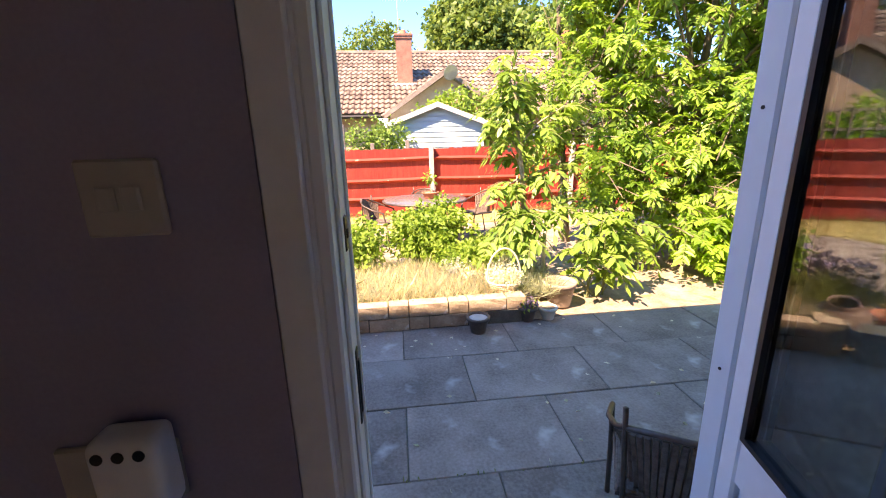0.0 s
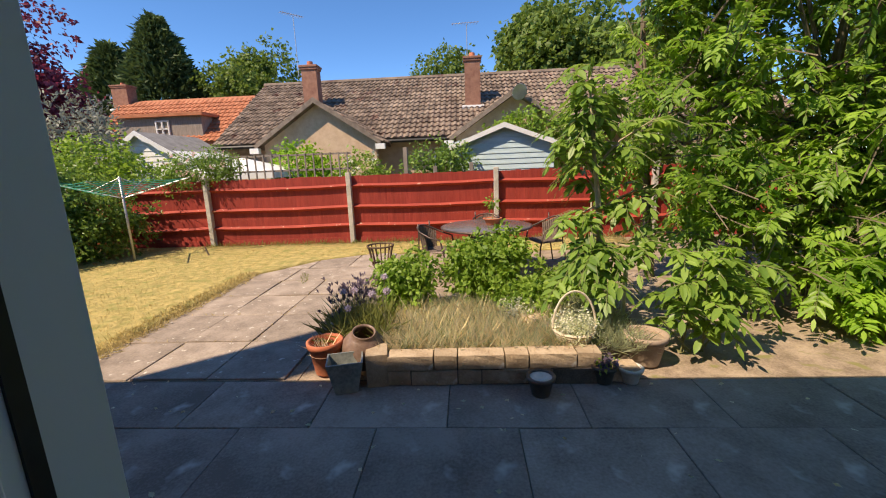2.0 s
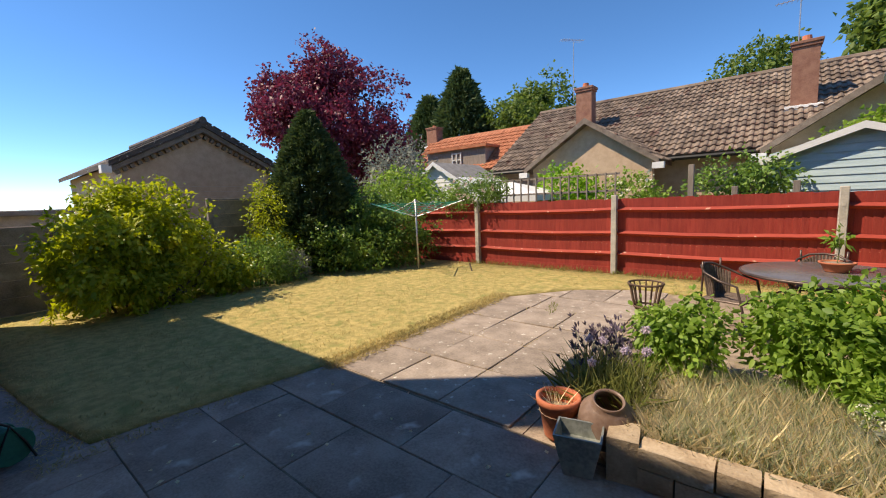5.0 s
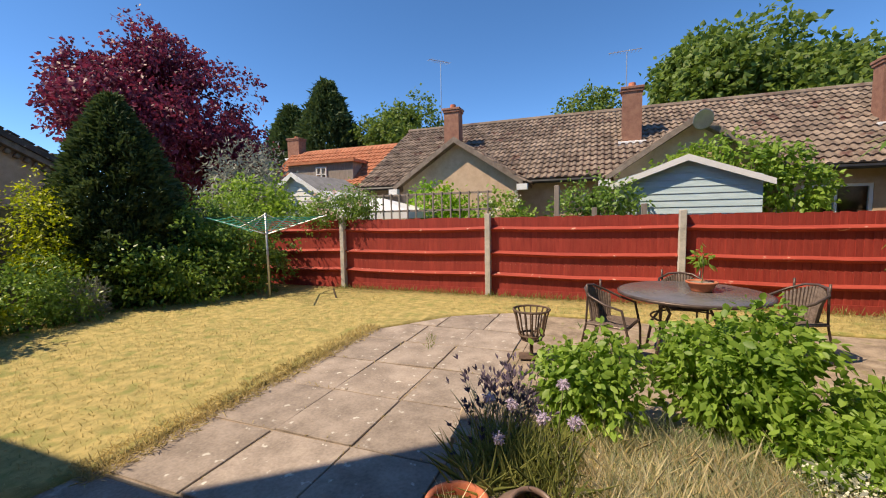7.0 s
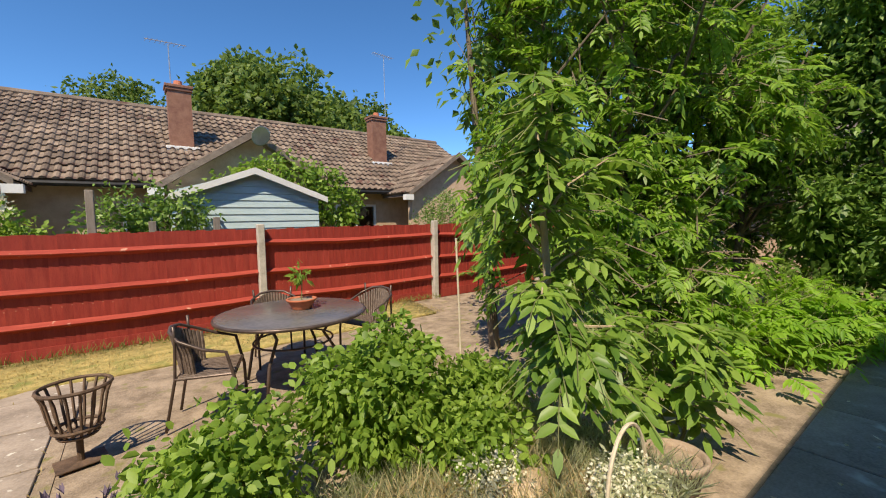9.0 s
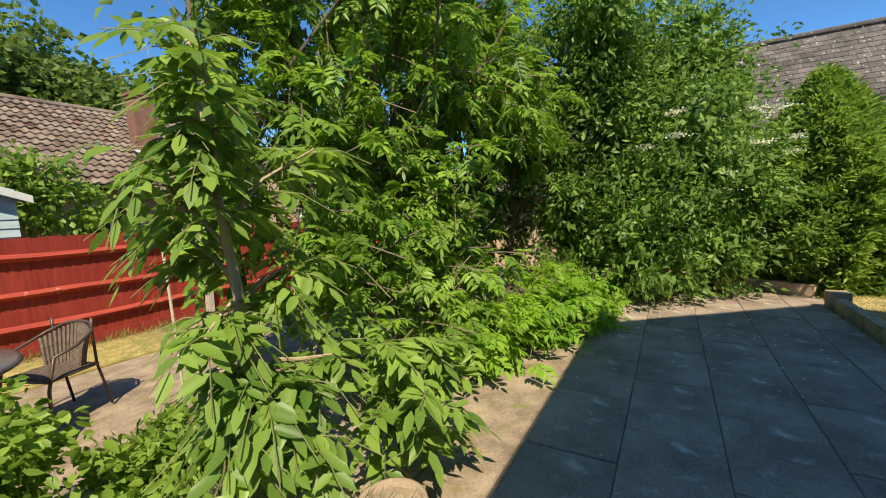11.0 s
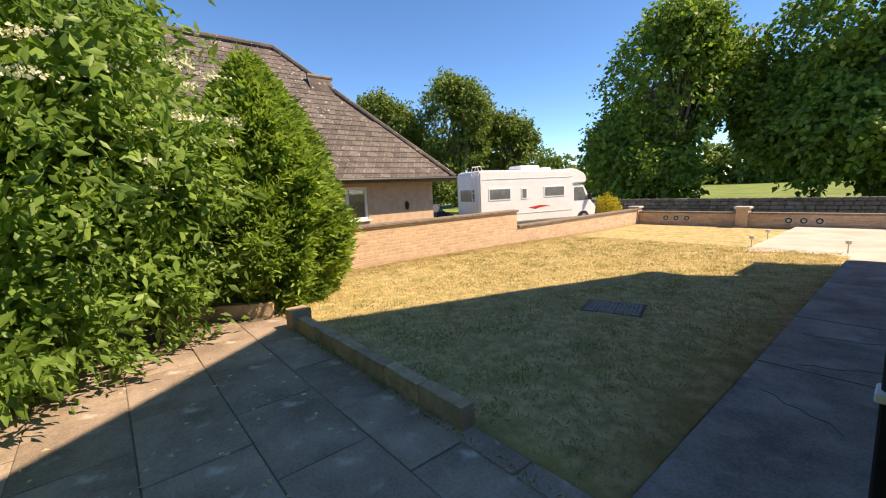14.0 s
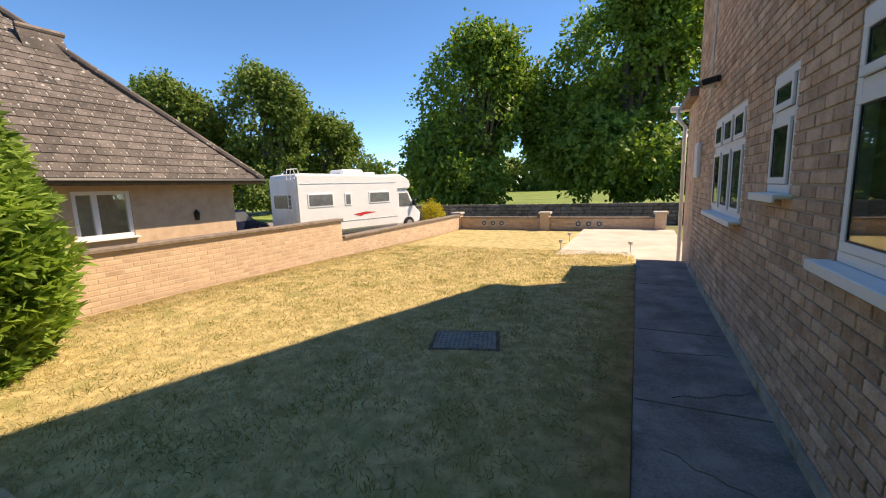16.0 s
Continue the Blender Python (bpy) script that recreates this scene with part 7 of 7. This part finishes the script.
hv = [(0, 0, E0), (0, 16.4, E0), (S_, S_, E0 + RISE), (S_, 16.4 - S_, E0 + RISE), (9.6, 0, E0), (9.6, 16.4, E0)]
raw("roof", hv, [(0, 2, 3, 1), (0, 4, 2), (4, 5, 3, 2), (1, 3, 5), (0, 1, 5, 4)], M_GTILE2, nb)
upv = Vector((S_, 0, RISE))
roof_slope(nb, "tile", (0, 16.4, E0), (0, -1, 0), upv, 16.4, upv.length, 0.27, 0.22, M_GTILE, M_GTILE2, (0, 3, 3), 150, lambda u, v: v / upv.length * S_ + 0.1 < u < 16.3 - v / upv.length * S_, 5, True)
ups = Vector((0, S_, RISE))
roof_slope(nb, "tile", (0, 0, E0), (1, 0, 0), ups, 9.6, ups.length, 0.27, 0.22, M_GTILE, M_GTILE2, (0, 3, 3), 0, lambda u, v: v / ups.length * S_ + 0.1 < u < 9.5 - v / ups.length * S_, 6, True)
part("hip", tube(bmesh.new(), [(0, 0, E0 + 0.03), (S_, S_, E0 + RISE + 0.05), (S_, 16.4 - S_, E0 + RISE + 0.05)], 0.09, 8), M_GTILE2, nb)
gb = prism(bmesh.new(), [(2.35, E0 + 2.45), (3.15, E0 + 2.45), (2.75, E0 + 3.22)], 2.55, 3.3, "y")
part("gablet", gb, M_GTILE2, nb, "tiled gablet on the hip")
part("gablet_ridge", tube(bmesh.new(), [(2.75, 2.5, E0 + 3.22), (2.75, 3.3, E0 + 3.22)], 0.06, 8), M_COPING, nb, "brown ridge tiles")
wfm = prism(bmesh.new(), [(NW_[0], NW_[2]), (NW_[1], NW_[2]), (NW_[1], NW_[2] + 0.07), (NW_[0] + 0.07, NW_[2] + 0.07), (NW_[0] + 0.07, NW_[3] - 0.07), (NW_[1] - 0.07, NW_[3] - 0.07), (NW_[1] - 0.07, NW_[2] + 0.07), (NW_[1], NW_[2] + 0.07), (NW_[1], NW_[3]), (NW_[0], NW_[3])], 0.47, 0.54, "x")
nwn = part("window", wfm, M_UPVC, nb, "white framed bungalow window")
part("mullion", boxed(0.472, 0.538, 3.40, 3.49, NW_[2] + 0.07, NW_[3] - 0.07, 0.004), M_UPVC, nwn)
part("window_sill", boxed(0.36, 0.468, NW_[0] - 0.05, NW_[1] + 0.05, NW_[2] - 0.04, NW_[2] - 0.002, 0.004), M_UPVC, nwn)
part("pane", boxed(0.50, 0.51, NW_[0] + 0.07, NW_[1] - 0.07, NW_[2] + 0.07, NW_[3] - 0.07), M_GLASS, nwn)
wl = thing("wall_lantern", 12.63, -4.75, 1.08, 0, "small black lantern on the bungalow wall", "lamp")
part("body", lathe(bmesh.new(), [(0, -0.12), (0.05, -0.1), (0.07, 0.06), (0.02, 0.13), (0, 0.14)], 8), M_BLACK, wl)
part("arm", boxed(-0.01, 0.03, -0.015, 0.015, -0.02, 0.02), M_BLACK, wl)

# ---- motorhome ----
M_GRP = mat("white_vehicle_panel", (0.74, 0.75, 0.76), (0.82, 0.82, 0.82), 0.5, 1.5, 20, 0.0)
M_TINT = mat("tinted_vehicle_glass", (0.10, 0.11, 0.12), (0.16, 0.17, 0.18), 0.08, 2, 10, 0.0, spec=0.7)
M_REDDECAL = mat("red_decal", (0.55, 0.03, 0.03), (0.62, 0.05, 0.05), 0.35, 2, 20, 0.0)
mo = thing("motorhome", 15.9, -10.3, -0.52, 0, "white coachbuilt motorhome parked beyond the wall", "motorhome")
u = Vector((13.9 - 15.4, -15.9 + 10.6, 0)).normalized()
mo.matrix_basis = Matrix.Translation((15.4, -10.6, -0.52)) @ Matrix((u, Vector((-u.y, u.x, 0)), Vector((0, 0, 1)))).transposed().to_4x4()
# local x runs to the nose, local y to its far flank
body = prism(bmesh.new(), [(0, 0.35), (5.3, 0.35), (5.3, 2.15), (5.0, 2.72), (0.12, 2.78), (0, 2.68)], 0.0, 2.2, "y")
bmesh.ops.bevel(body, geom=body.edges[:], offset=0.07, segments=3, affect="EDGES")
part("body", body, M_GRP, mo)
ocab = prism(bmesh.new(), [(4.7, 2.0), (6.1, 2.02), (6.25, 2.2), (6.15, 2.5), (5.5, 2.78), (4.7, 2.76)], 0.05, 2.15, "y")
bmesh.ops.bevel(ocab, geom=ocab.edges[:], offset=0.08, segments=3, affect="EDGES")
part("overcab", ocab, M_GRP, mo)
cab = prism(bmesh.new(), [(5.2, 0.35), (6.85, 0.35), (6.95, 0.85), (6.6, 1.12), (6.1, 1.98), (5.2, 2.0)], 0.12, 2.08, "y")
bmesh.ops.bevel(cab, geom=cab.edges[:], offset=0.07, segments=3, affect="EDGES")
cabp = part("cab", cab, M_GRP, mo)
part("side_window", prism(bmesh.new(), [(5.45, 1.2), (6.3, 1.2), (6.0, 1.85), (5.45, 1.85)], 0.106, 0.119, "y"), M_TINT, cabp)
part("mirror", boxed(6.3, 6.42, -0.12, 0.10, 1.2, 1.5, 0.02), M_BLACK, cabp)
for x0, x1, z0, z1 in ((0.45, 1.65, 1.42, 1.98), (2.2, 2.55, 1.42, 1.95), (3.5, 4.75, 1.45, 1.98)):
    w_ = part("side_window", boxed(x0, x1, -0.022, 0.006, z0, z1, 0.01), M_UPVC, mo)
    part("pane", boxed(x0 + 0.06, x1 - 0.06, -0.030, -0.0225, z0 + 0.06, z1 - 0.06, 0.004), M_TINT, w_)
rw = part("rear_window", boxed(-0.022, 0.006, 0.35, 1.85, 1.35, 2.0, 0.01), M_UPVC, mo)
part("pane", boxed(-0.03, -0.0225, 0.41, 1.79, 1.41, 1.94, 0.004), M_TINT, rw)
for z in (2.35, 0.75):
    part("trim_strip", boxed(0.15, 5.2, -0.012, 0.0, z, z + 0.03, 0.003), M_ALU, mo)
part("decal", prism(bmesh.new(), [(2.6, 1.02), (3.3, 1.1), (3.9, 1.05), (3.2, 0.98), (3.0, 0.92)], -0.008, -0.001, "y"), M_REDDECAL, mo, "red swoosh stripe")
part("skirt", boxed(0.2, 6.7, 0.1, 2.1, 0.22, 0.42, 0.02), M_POST, mo)
for x in (1.3, 6.0):
    for y in (0.02, 1.98):
        wh = part("wheel", tube(bmesh.new(), [(x, y, 0.33), (x, y + 0.2, 0.33)], 0.33, 20), M_BLACK, mo)
        part("rim", tube(bmesh.new(), [(x, y - 0.006, 0.33), (x, y + 0.01, 0.33)], 0.19, 16), M_ALU, wh)
for y in (0.25, 0.55):
    part("ladder_rail", tube(bmesh.new(), [(-0.07, y, 0.7), (-0.07, y, 2.7), (-0.02, y, 2.95), (0.25, y, 2.95), (0.3, y, 2.76)], 0.018, 6), M_GRP, mo)
for k in range(6):
    part("ladder_rung", tube(bmesh.new(), [(-0.07, 0.25, 0.9 + 0.3 * k), (-0.07, 0.55, 0.9 + 0.3 * k)], 0.014, 6), M_GRP, mo)
part("roof_box", boxed(2.5, 3.7, 0.5, 1.5, 2.75, 2.98, 0.08), M_GRP, mo)
part("roof_vent", boxed(4.0, 4.6, 0.8, 1.4, 2.74, 2.88, 0.04), M_GRP, mo)

# parked car, only its tail seen past the bungalow
M_CARBLUE = mat("dark_blue_car_paint", (0.01, 0.014, 0.035), (0.02, 0.028, 0.06), 0.15, 2, 20, 0.0, metal=0.3)
car = thing("parked_car", 18.6, -9.6, -0.5, -75, "dark blue hatchback parked behind the motorhome", "car")
cb = prism(bmesh.new(), [(-2.0, 0.25), (2.0, 0.25), (2.05, 0.7), (1.1, 0.9), (0.5, 1.4), (-1.3, 1.42), (-1.95, 0.95)], -0.85, 0.85, "y")
bmesh.ops.bevel(cb, geom=cb.edges[:], offset=0.08, segments=3, affect="EDGES")
part("body", cb, M_CARBLUE, car)
for s in (-1, 1):
    part("side_window", prism(bmesh.new(), [(-1.3, 0.95), (0.85, 0.95), (0.4, 1.32), (-1.15, 1.34)], s * 0.852 - 0.006, s * 0.852 + 0.006, "y"), M_TINT, car)
    for x in (-1.25, 1.3):
        wh = part("wheel", tube(bmesh.new(), [(x, s * 0.68, 0.3), (x, s * 0.88, 0.3)], 0.3, 18), M_BLACK, car)
        part("rim", tube(bmesh.new(), [(x, s * 0.875, 0.3), (x, s * 0.887, 0.3)], 0.19, 14), M_ALU, wh)

# ---- street side ----
M_STONE = mat("dark_field_stone", (0.10, 0.095, 0.085), (0.22, 0.21, 0.19), 0.9, 5, 50, 0.5, island=0.3)
sw_ = thing("stone_wall", 0, 0, 0, 0, "grey rubble stone wall along the far side of the street", "wall", "", "structure")
part("core", boxed(-24, 24, -19.2, -18.95, -0.9, 0.55), M_JOINT, sw_)
r = random.Random(6)
sme = bmesh.new()
bmesh.ops.create_cube(sme, size=1.0)
bmesh.ops.bevel(sme, geom=sme.edges[:], offset=0.12, segments=1, affect="EDGES")
sme = mesh_of(sme, "stone")
ms = []
for j in range(8):
    x = -14 + r.uniform(0, 0.2)
    while x < 16:
        w = r.uniform(0.18, 0.5)
        ms.append(pose(x + w / 2, -18.9, -0.62 + 0.16 * j, 0, r.uniform(-3, 3), 0) @ Matrix.Diagonal((w * 0.96, r.uniform(0.12, 0.2), 0.15, 1)))
        x += w
pieces("stone", sme, ms, sw_, M_STONE, (4, -18, 0), 60, "stonework")
structure("street", boxed(-60, 60, -18.7, -14.6, -0.62, -0.46), M_CONC, "grey asphalt street beyond the front wall", "road")
big_tree("chestnut_tree", 4.6, -33.0, -0.4, 17.5, 8.2, "huge dark green chestnut tree in the field", L_CHEST, 95000, 121, 0.36, 0.6, 0.07, lobes=40)
big_tree("chestnut_tree", 14.8, -29.0, -0.4, 14.2, 6.2, "large dark green chestnut tree in the field", L_CHEST, 66000, 122, 0.34, 0.45, 0.06, lobes=34)
big_tree("chestnut_tree", -7.0, -34.0, -0.4, 16.0, 8.0, "large dark green tree in the field", L_CHEST, 26000, 123, 0.5, 0.5, 0.12, lobes=26)
big_tree("roadside_tree", 35.0, -27.0, -0.5, 14.2, 6.2, "rounded green tree behind the motorhome", L_FAR, 42000, 124, 0.32, 0.4, 0.08, lobes=24)
big_tree("roadside_tree", 41.0, -22.0, -0.5, 13.0, 5.6, "rounded green tree behind the bungalow", L_FAR, 32000, 125, 0.32, 0.4, 0.08, lobes=24)
big_tree("roadside_tree", 33.0, -32.5, -0.5, 10.5, 5.0, "green tree beside the street", L_FAR, 24000, 126, 0.32, 0.35, 0.08, lobes=22)
shrub("yellow_bush", 11.75, -15.0, [(0, 0, 0.25, 0.55, 0.5, 0.55), (0.1, 0, 0.55, 0.4, 0.4, 0.4)], 3600, 0.07, 0.045, L_TW, "rounded bright yellow bush behind the wall", 127, 6, clump=7, spread=0.05, floor=-0.5)
hd = thing("field_hedge", 0, 0, 0, 0, "belt of hedge and trees along the far side of the field", "hedge", "", "stuff")
rr_ = random.Random(3)
hb = [(-90 + 9 * k + rr_.uniform(-2, 2), -118 + rr_.uniform(-6, 6), rr_.uniform(2.5, 5), rr_.uniform(6, 10), 4, rr_.uniform(4.5, 8.5)) for k in range(21)]
hb += [(24 + 6 * k, -46 - 5 * k, 0.6, 4.5, 3, rr_.uniform(1.2, 2.4)) for k in range(6)]
leaves("foliage", hb, 40000, 1.5, 1.1, L_FAR, hd, 128, clump=8, spread=0.6, floor=-0.5)

# ---- turf blades on the lawns ----
def turf(name, x0, x1, y0, y1, n, h, label, seed, inside):
    r = np.random.default_rng(seed)
    p = np.stack([r.uniform(x0, x1, n), r.uniform(y0, y1, n), np.zeros(n)], 1)
    p = p[inside(p)]
    p[:, 2] = np.array([ground_z(min(x, 10.0), min(y, 9.0)) + 0.055 for x, y in p[:, :2]])
    ob = leaf_mesh(name, p, r.normal(size=p.shape) * 0.9 + np.array([0, 0, 0.7]), r.normal(size=p.shape), h * r.uniform(0.5, 1.3, len(p)), 0.006, L_DRYLAWN, None, 0.05)
    tagged(ob, label, "grass", "", "stuff")


turf("lawn_grass", -9.2, -2.4, 1.3, 9.2, 80000, 0.045, "short dry grass blades of the garden lawn", 201, lambda p: (p[:, 0] < -3.3) | (p[:, 1] > 7.8))
turf("fence_grass", -2.4, 3.4, 8.1, 9.2, 9000, 0.06, "dry grass tufts along the fence", 202, lambda p: p[:, 0] > -9)
turf("side_lawn_grass", 3.55, 9.9, -9.0, 0.55, 105000, 0.055, "short dry grass blades of the side lawn", 203, lambda p: p[:, 0] > 0)
r = np.random.default_rng(221)
tc = np.stack([r.uniform(3.7, 9.8, 480), r.uniform(-8.8, 0.45, 480), np.zeros(480)], 1)
tcc = np.repeat(tc, 34, 0) + r.normal(size=(480 * 34, 3)) * np.array([0.07, 0.07, 0])
tcc[:, 2] = np.array([ground_z(min(x, 10.0), min(y, 9.0)) + 0.055 for x, y in tcc[:, :2]])
tcc = tcc[(tcc[:, 0] > 3.53) & (tcc[:, 0] < 9.95) & (tcc[:, 1] < 0.54)]
tagged(leaf_mesh("green_tufts", tcc, r.normal(size=tcc.shape) * 0.8 + np.array([0, 0, 0.8]), r.normal(size=tcc.shape), 0.07 * r.uniform(0.5, 1.2, len(tcc)), 0.007, L_GRASS, None, 0.05), "scattered green tufts in the parched side lawn", "grass", "", "stuff")
turf("lawn_edge_tufts", -3.42, -3.14, 3.3, 6.7, 5000, 0.085, "ragged dry grass along the paving edge", 204, lambda p: p[:, 0] > -9)

# joints and cracks of the concrete path, weeds in the paving
jn = thing("path_joint", 0, 0, 0, 0, "narrow earth-filled joints across the concrete path", "joint", "", "structure")
for y in (-1.75, -3.3, -5.4):
    part("joint", boxed(XE + 0.01, 3.49, y - 0.006, y + 0.006, 0.0, 0.0075), M_JOINT, jn)
rnd = random.Random(31)
for k, (x, y, dx, dy) in enumerate(((2.75, -2.1, 0.5, 0.25), (2.9, -0.9, 0.45, -0.3), (2.75, -2.8, 0.6, 0.1))):
    pts = [(x + dx * i / 6 + rnd.uniform(-0.015, 0.015), y + dy * i / 6 + rnd.uniform(-0.03, 0.03), 0.0045) for i in range(7)]
    part("crack", tube(bmesh.new(), pts, 0.004, 4), M_JOINT, jn)
blades("paving_weeds", -2.62, -2.2, 6.0, 6.6, 260, 0.07, L_GRASS, "green weeds growing in a paving joint", 211, 0.0, inside=lambda p: np.abs(p[:, 0] + 2.28 + (p[:, 1] - 6.3) * 0.3) < 0.06)
blades("joint_weeds", -3.25, -1.25, 3.5, 8.1, 2600, 0.05, L_DRYLAWN, "dry weeds in the joints of the garden path", 215, -0.012, lean=0.8, inside=lambda p: (np.abs((p[:, 1] - 3.43) % 0.72 - 0.0) < 0.03) | (np.abs((p[:, 0] + 3.2575) % 0.655 - 0.0) < 0.02))
blades("patio_weeds", -0.6, 0.9, 1.55, 1.75, 160, 0.035, L_GRASS, "small weeds in the patio joints by the door", 212, -0.005, inside=lambda p: np.abs(p[:, 1] - 1.685) < 0.012)
blades("wall_weeds", 3.5, 7.3, 0.68, 0.74, 420, 0.05, L_GRASS, "weeds along the low kerb wall", 213, -0.005)
blades("fence_weeds", -5.6, 4.0, 9.05, 9.24, 1500, 0.16, L_GRASS, "taller dry weeds at the foot of the fence", 214, 0.0)

# fallen leaves and crumbs on the patio
r = np.random.default_rng(77)
n = 260
lp = np.stack([r.uniform(-3.2, 7.6, n), r.uniform(1.0, 3.4, n), np.full(n, 0.004)], 1)
tagged(leaf_mesh("fallen_leaves", lp, r.normal(size=(n, 3)) * np.array([1, 1, 0.12]), r.normal(size=(n, 3)) * np.array([1, 1, 0.1]), r.uniform(0.025, 0.06, n), 0.028, L_STRAW, None, 0.05), "pale fallen leaves scattered over the patio", "leaves", "", "stuff")

cn = thing("white_canopy", -5.9, 11.6, -0.1, 0, "white canvas canopy behind the trellis", "canopy")
bm = bmesh.new()
top = bm.verts.new((0, 0, 2.12))
ring = [bm.verts.new((1.3 * sx, 1.0 * sy, 1.72)) for sx, sy in ((-1, -1), (1, -1), (1, 1), (-1, 1))]
low_ = [bm.verts.new((1.3 * sx, 1.0 * sy, 1.56)) for sx, sy in ((-1, -1), (1, -1), (1, 1), (-1, 1))]
for k in range(4):
    bm.faces.new((ring[k], ring[(k + 1) % 4], top))
    bm.faces.new((low_[k], low_[(k + 1) % 4], ring[(k + 1) % 4], ring[k]))
part("cloth", bm, M_WHITE, cn)
for sx in (-1, 1):
    for sy in (-1, 1):
        part("leg", tube(bmesh.new(), [(1.27 * sx, 0.97 * sy, 0), (1.27 * sx, 0.97 * sy, 1.7)], 0.02, 6), M_ALU, cn)
